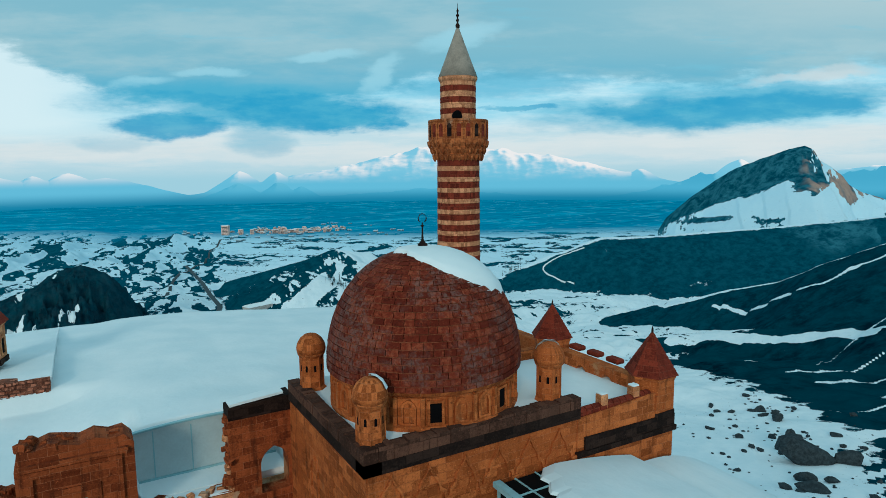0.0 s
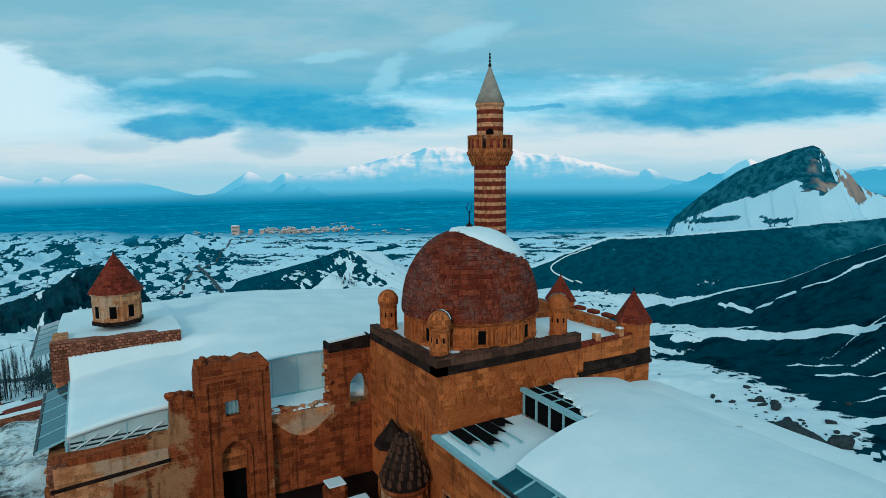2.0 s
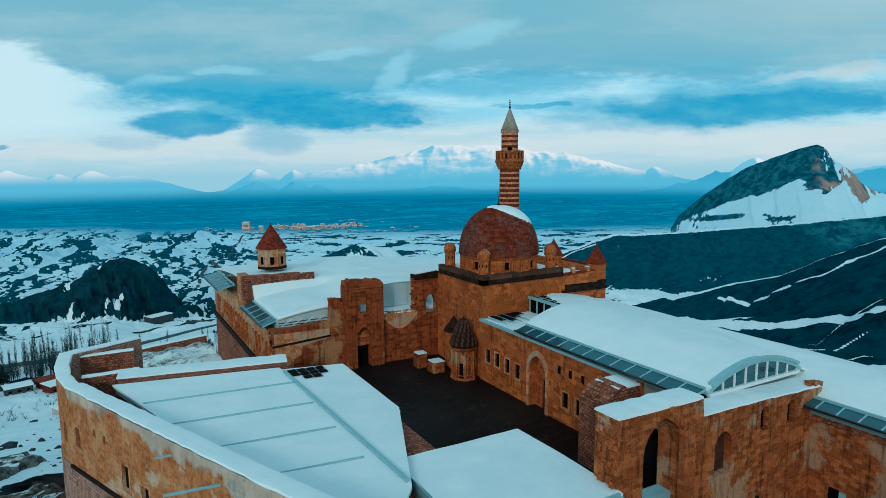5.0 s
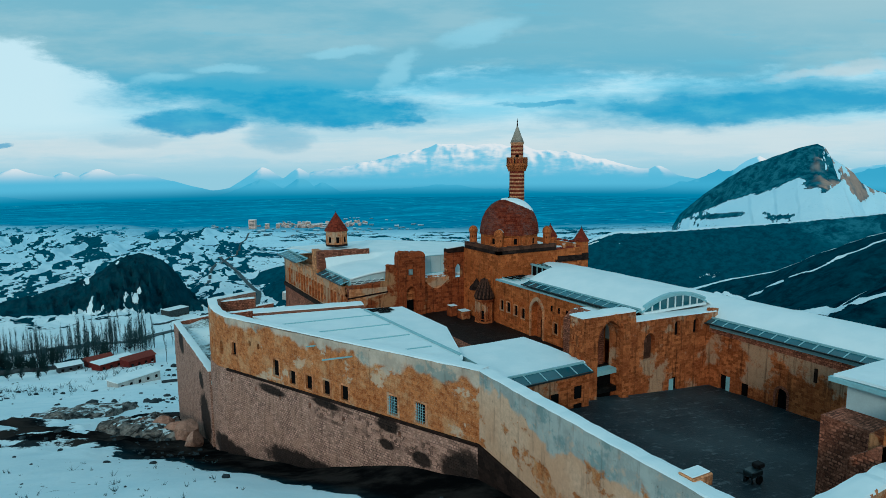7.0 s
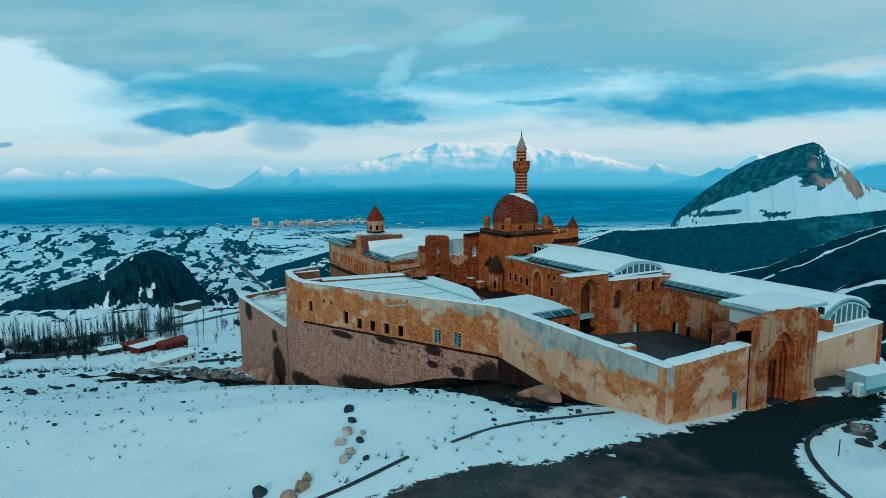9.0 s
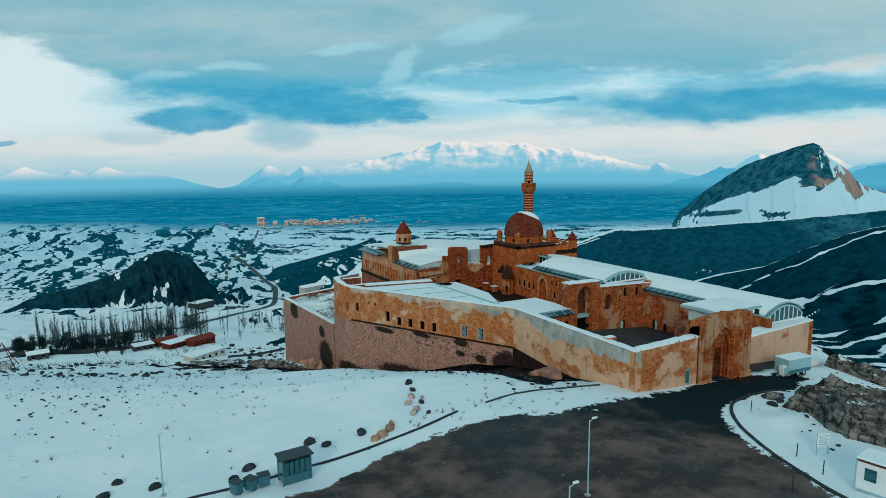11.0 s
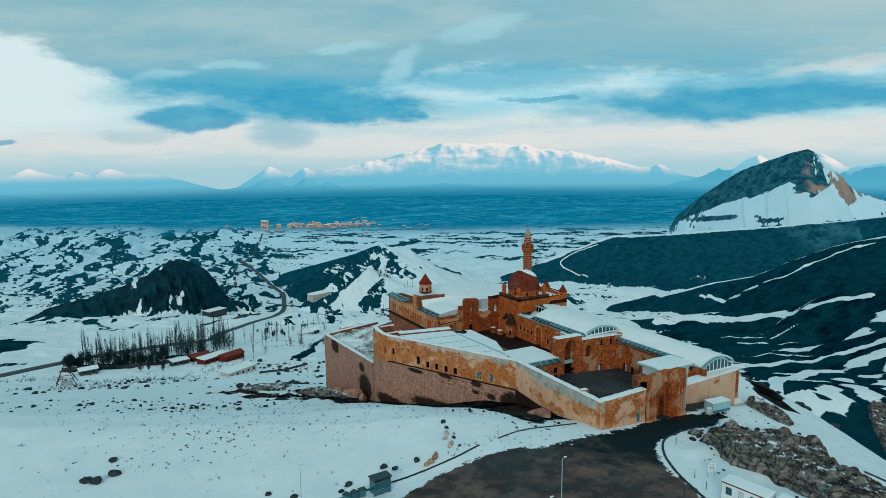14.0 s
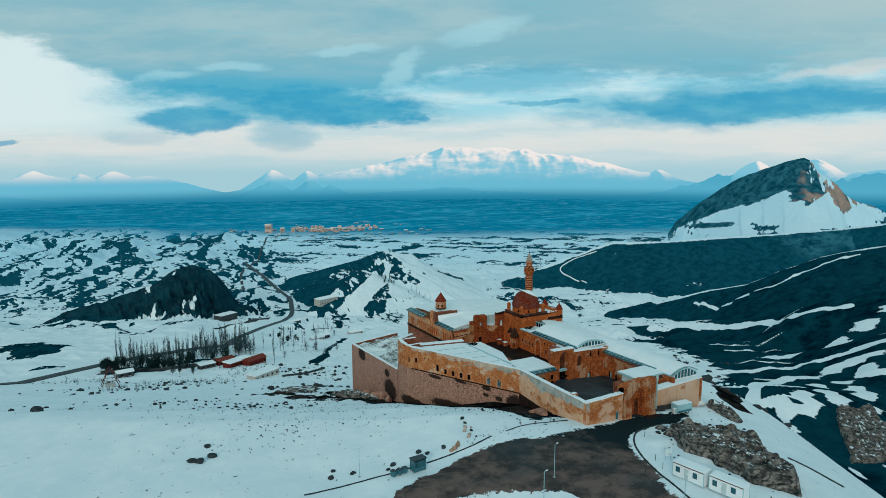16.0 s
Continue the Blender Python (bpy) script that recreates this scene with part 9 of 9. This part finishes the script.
def container(x, y, way, label):
    """Prefab site cabin: x along its length."""
    z = ground_z(x, y)
    turn = math.degrees(math.atan2(way[1], way[0]))
    root = thing("site_cabin", label, "container", (x, y, z), "site cabins")
    root.matrix_basis = pose(x, y, z + 0.15, 0, 0, turn)
    L, W, H = 5.8, 2.3, 2.45
    part("body", box(0, L, 0, W, 0, H, None, 0.02), WHITE, root)
    for i in range(1, 10):
        part("rib", box(i * L / 10 - 0.02, i * L / 10 + 0.02, -0.02, -0.001, 0.12, H - 0.12), WHITE, root)
    for a in (0, L):
        for b in (0, W):
            part("corner_post", box(a - 0.05, a + 0.05, b - 0.05, b + 0.05, -0.02, H + 0.03), STEEL, root)
    part("sill_beam", box(0.06, L - 0.06, -0.04, 0.06, -0.02, 0.12), STEEL, root)
    part("roof_rim", box(0.06, L - 0.06, -0.045, 0.06, H - 0.1, H + 0.04), RUST, root, "reddish roof rim")
    part("roof_snow", box(-0.08, L + 0.08, -0.1, W + 0.1, H + 0.045, H + 0.24, None, 0.09), SNOW, root, "layer of snow")
    for c in (1.0, 4.2):
        win = part("window", box(c - 0.4, c + 0.4, -0.045, -0.022, 0.95, 1.95), GLASS, root)
        part("frame", box(c - 0.46, c + 0.46, -0.06, -0.046, 0.88, 0.95), WHITE, win)
    door = part("door", box(2.2, 3.0, -0.05, -0.022, 0.1, 2.05), PANEL, root)
    part("handle", box(2.28, 2.34, -0.09, -0.051, 1.0, 1.15), DARKSTEEL, door)
    for c in (0.4, L - 0.4):
        part("block", box(c - 0.2, c + 0.2, 0.1, W - 0.1, -0.6, -0.001), GREYWALL, root)


container(-18.4, -63.4, (0.18, -0.984), "white prefab site cabin with snow on its roof")
container(-16.6, -69.6, (0.18, -0.984), "white prefab site cabin with a reddish rim")


def truck():
    z = ground_z(12, -39)
    root = thing("box_trailer", "pale teal box trailer with snow on its roof", "trailer", (12, -39, z))
    root.matrix_basis = pose(12, -39.0, z + 0.02, 0, 0, -6)
    body = part("cargo_box", box(-1.7, 2.7, -1.05, 1.05, 0.55, 2.5, None, 0.03), STEEL, root)
    part("roof_snow", box(-1.75, 2.75, -1.1, 1.1, 2.505, 2.62, None, 0.05), SNOW, body, "thin layer of snow")
    part("stripe", box(-1.6, 2.6, -1.075, -1.055, 0.65, 1.1), TEAL, body, "teal stripe along the side")
    part("rear_door", box(-1.72, -1.705, 0.0, 0.95, 0.65, 2.4), STEEL, body)
    tank = part("front_locker", box(-2.5, -1.75, -0.95, -0.25, 0.45, 1.75, None, 0.06), WHITE, root, "pale grey locker on the drawbar")
    part("locker_door", box(-2.4, -1.85, -0.965, -0.951, 0.6, 1.6), STEEL, tank)
    part("drawbar", box(-3.3, -1.7, -0.06, 0.06, 0.5, 0.62), DARKSTEEL, root)
    for wx in (0.3, 1.4):
        for wy in (-0.9, 0.9):
            bm = bmesh.new()
            stalk(bm, Vector((wx, wy - 0.14, 0.42)), Vector((wx, wy + 0.14, 0.42)), 0.42, 0.42, 18)
            bmesh.ops.holes_fill(bm, edges=bm.edges)
            wheel = part("wheel", bm, RUBBER, root)
            bm = bmesh.new()
            stalk(bm, Vector((wx, wy - 0.16, 0.42)), Vector((wx, wy + 0.16, 0.42)), 0.2, 0.2, 12)
            bmesh.ops.holes_fill(bm, edges=bm.edges)
            part("rim", bm, STEEL, wheel)
    part("chassis", box(-1.7, 2.6, -0.5, 0.5, 0.4, 0.72), DARKSTEEL, root)


def dumpster():
    z = ground_z(8.7, -36.0)
    root = thing("dumpster", "dark blue steel dumpster against the wall", "container", (8.7, -36.0, z))
    bm = box(-1.1, 1.1, -0.65, 0.65, 0.15, 1.3, None, 0.03)
    for v in bm.verts:
        if v.co.z < 0.5:
            v.co.y *= 0.75
    part("body", bm, TEAL, root)
    for sx in (-0.56, 0.56):
        part("lid", box(sx - 0.54, sx + 0.54, -0.7, 0.7, 1.305, 1.42, None, 0.03), DARKSTEEL, root)
    for sx in (-0.8, 0.8):
        for sy in (-0.35, 0.35):
            part("foot", box(sx - 0.06, sx + 0.06, sy - 0.06, sy + 0.06, -0.05, 0.149), DARKSTEEL, root)


truck()
dumpster()


def barrow():
    x, y = -1.1, -26.3
    z = 9.0 - 0.09 * x + 0.02 * (-8 - y)
    root = thing("site_machine", "dark two-wheeled site machine on the court paving", "machine", (x, y, z))
    part("tray", box(-0.7, 0.5, -0.4, 0.4, 0.5, 0.95, None, 0.06), DARKSTEEL, root)
    part("engine", box(0.1, 0.8, -0.3, 0.3, 0.96, 1.3, None, 0.06), RUBBER, root)
    for wy in (-0.45, 0.45):
        bm = bmesh.new()
        stalk(bm, Vector((0, wy - 0.06, 0.32)), Vector((0, wy + 0.06, 0.32)), 0.32, 0.32, 16)
        bmesh.ops.holes_fill(bm, edges=bm.edges)
        part("wheel", bm, RUBBER, root)
    for sy in (-0.3, 0.3):
        bm = bmesh.new()
        stalk(bm, Vector((-0.6, sy, 0.6)), Vector((-1.5, sy, 0.95)), 0.03, 0.03, 6)
        part("handle", bm, DARKSTEEL, root)
        part("leg", box(-0.64, -0.56, sy - 0.04, sy + 0.04, 0, 0.499), DARKSTEEL, root)


barrow()


# ---- loose stones on the broken wall tops ----


def crumble(parent, to, s0, s1, z0, z1, depth, mat, seed, count=16, size=0.34):
    rnd = random.Random(seed)
    for _ in range(count):
        f = rnd.random()
        w, h = size * rnd.uniform(0.6, 1.6), size * rnd.uniform(0.5, 1.1)
        c = to(s0 + (s1 - s0) * f, rnd.uniform(depth[0], depth[1]), z0 + (z1 - z0) * f + 0.25 * h)
        bm = box(-w / 2, w / 2, -w * 0.35, w * 0.35, -h / 2, h / 2, None, 0.04)
        for v in bm.verts:
            v.co += Vector((rnd.uniform(-0.04, 0.04), rnd.uniform(-0.04, 0.04), rnd.uniform(-0.04, 0.04)))
        bm.transform(pose(c[0], c[1], c[2], rnd.uniform(-9, 9), rnd.uniform(-9, 9), rnd.uniform(0, 180)))
        part("loose_stone", bm, mat, parent)


wing = bpy.data.objects["wall_wing_south"]
crumble(wing, toF, 7.7, 11.7, 19.05, 18.75, (-0.45, 0.7), HAREM, 71, 22)
crumble(wing, toF, 6.1, 7.5, 17.2, 17.0, (0.1, 0.8), HAREM, 72, 9)
crumble(wing, toF, 11.9, 16.2, 15.05, 14.95, (0.05, 0.35), PALE, 73, 22, 0.28)
for k in range(9):
    crumble(wing, toF, 15.75, 16.0, 14.2 + 0.5 * k, 14.4 + 0.5 * k, (0.1, 0.7), PALE if k % 3 == 0 else HAREM, 80 + k, 3, 0.36)
    crumble(wing, toF, 0.0, 0.05, 10.2 + 0.5 * k, 10.4 + 0.5 * k, (0.05, 0.8), PALE, 100 + k, 2, 0.3)
mid_wall = bpy.data.objects["wall_middle"]
crumble(mid_wall, toD, 17.6, 19.2, 15.9, 15.7, (0.05, 0.6), COURT, 75, 8, 0.3)
for k in range(14):
    crumble(mid_wall, toD, -0.05, 0.1, 9.5 + 0.55 * k, 9.7 + 0.55 * k, (0.1, 1.6), COURT, 120 + k, 3, 0.42)
crumble(gate, gto, 0.2, 9.6, 17.85, 18.1, (0.05, 0.55), COURT, 76, 12, 0.28)
for k in range(13):
    crumble(gate, along((GX0, -34.0), (GX0, GY + 0.22)), 0.0, 0.35, 9.0 + 0.5 * k, 9.2 + 0.5 * k, (0.0, 0.85), RUBBLE, 140 + k, 4, 0.4)
crumble(ruin, along((4.4, -1.6), (8.1, -1.6)), 0.1, 1.6, 14.6, 15.6, (0.2, 2.3), RUBBLE, 77, 16, 0.42)
crumble(bpy.data.objects["wall_south_1"], to6, 0.3, L6 - 0.3, 15.75, 15.88, (-0.02, 0.12), PALE, 79, 16, 0.26)

# ---- separate ashlar faces on the walls that the camera passes nearest ----
ASHLAR = {}


def ashlar(parent, to, s0, s1, z0, z1, course, mat, seed, free=(), most=300, out=-1.0, proud=0.025):
    """Courses of dressed stones, each a hand's width proud of the joint; free: openings (s, z, w, h)."""
    rnd = random.Random(seed)
    a, b = to(0, 0, 0), to(1, 0, 0)
    turn = math.atan2(b[1] - a[1], b[0] - a[0])
    nrm = to(0, out, 0)
    nx, ny = nrm[0] - a[0], nrm[1] - a[1]
    z, made = z0, 0
    while z + course < z1 and made < most:
        h = course * rnd.choice((0.9, 1.0, 1.1))
        s = s0 + rnd.uniform(0, 0.3)
        while s < s1 - 0.3 and made < most:
            w = rnd.choice((0.5, 0.65, 0.8, 0.95)) * course / 0.36
            w = min(w, s1 - s)
            hit = any(s < fs + fw / 2 + 0.12 and s + w > fs - fw / 2 - 0.12 and z < fz + fh + 0.12 and z + h > fz - 0.12 for fs, fz, fw, fh in free)
            if not hit and w > 0.25 and rnd.random() < 0.93:
                kind = (mat.name, rnd.randrange(4))
                if kind not in ASHLAR:
                    bm = box(-0.5, 0.5, -0.05, proud, -0.5, 0.5)
                    for v in bm.verts:
                        v.co.x *= 0.97 if v.co.y > 0 else 1.0
                        v.co.z *= 0.95 if v.co.y > 0 else 1.0
                        v.co.y += rnd.uniform(-0.008, 0.008)
                    me = bpy.data.meshes.new("stone")
                    bmesh.ops.recalc_face_normals(bm, faces=bm.faces)
                    bm.to_mesh(me)
                    bm.free()
                    flat = me.uv_layers.new(name="UVMap")
                    for d in flat.data:
                        d.uv = (0.2 + 0.9 * kind[1], 0.14)
                    me.materials.append(mat)
                    ASHLAR[kind] = me
                ob = new("stone", ASHLAR[kind])
                ob.parent = parent
                c = to(s + w / 2, 0, z + h / 2)
                side = 1.0 if (-math.sin(turn)) * nx + math.cos(turn) * ny > 0 else -1.0
                ob.matrix_basis = pose(c[0], c[1], c[2], 0, 0, math.degrees(turn) + (0 if side > 0 else 180)) @ Matrix.Diagonal((w - 0.03, 1.0 + rnd.uniform(-0.4, 0.5), h - 0.025, 1))
                made += 1
            s += w
        z += h


ashlar(mosque, toN, 0.1, 9.9, 13.2, 18.2, 0.34, MOSQUE, 3, [], 300)
ashlar(mosque, toM, 0.2, 8.6, 15.0, 18.3, 0.34, MOSQUE, 4, [(3.35, 15.3, 1.6, 2.2), (7.0, 15.0, 1.6, 2.2)], 200)
ashlar(bpy.data.objects["wall_west_3"], lambda s, d, z: to2(s, d + 0.03 + (split_z(s) - z) * 0.05, z), 1.0, 22.0, 6.3, 8.4, 0.27, GREY, 5, [(s_, z_, 0.5, 0.7) for s_, z_ in LOW], 300, 1.0, 0.03)
ashlar(bpy.data.objects["wall_west_2"], to2, 11.2, 27.0, 8.9, 10.8, 0.3, OUTER, 6, [(w_[0], w_[1] - 0.2, w_[2] + 0.6, w_[3] + 0.5) for w_ in W_UP], 200, 1.0, 0.012)
ashlar(bpy.data.objects["wall_south_1"], to6, 0.4, 8.6, 11.6, 14.6, 0.3, FRONTWALL, 8, [], 260, -1.0, 0.012)
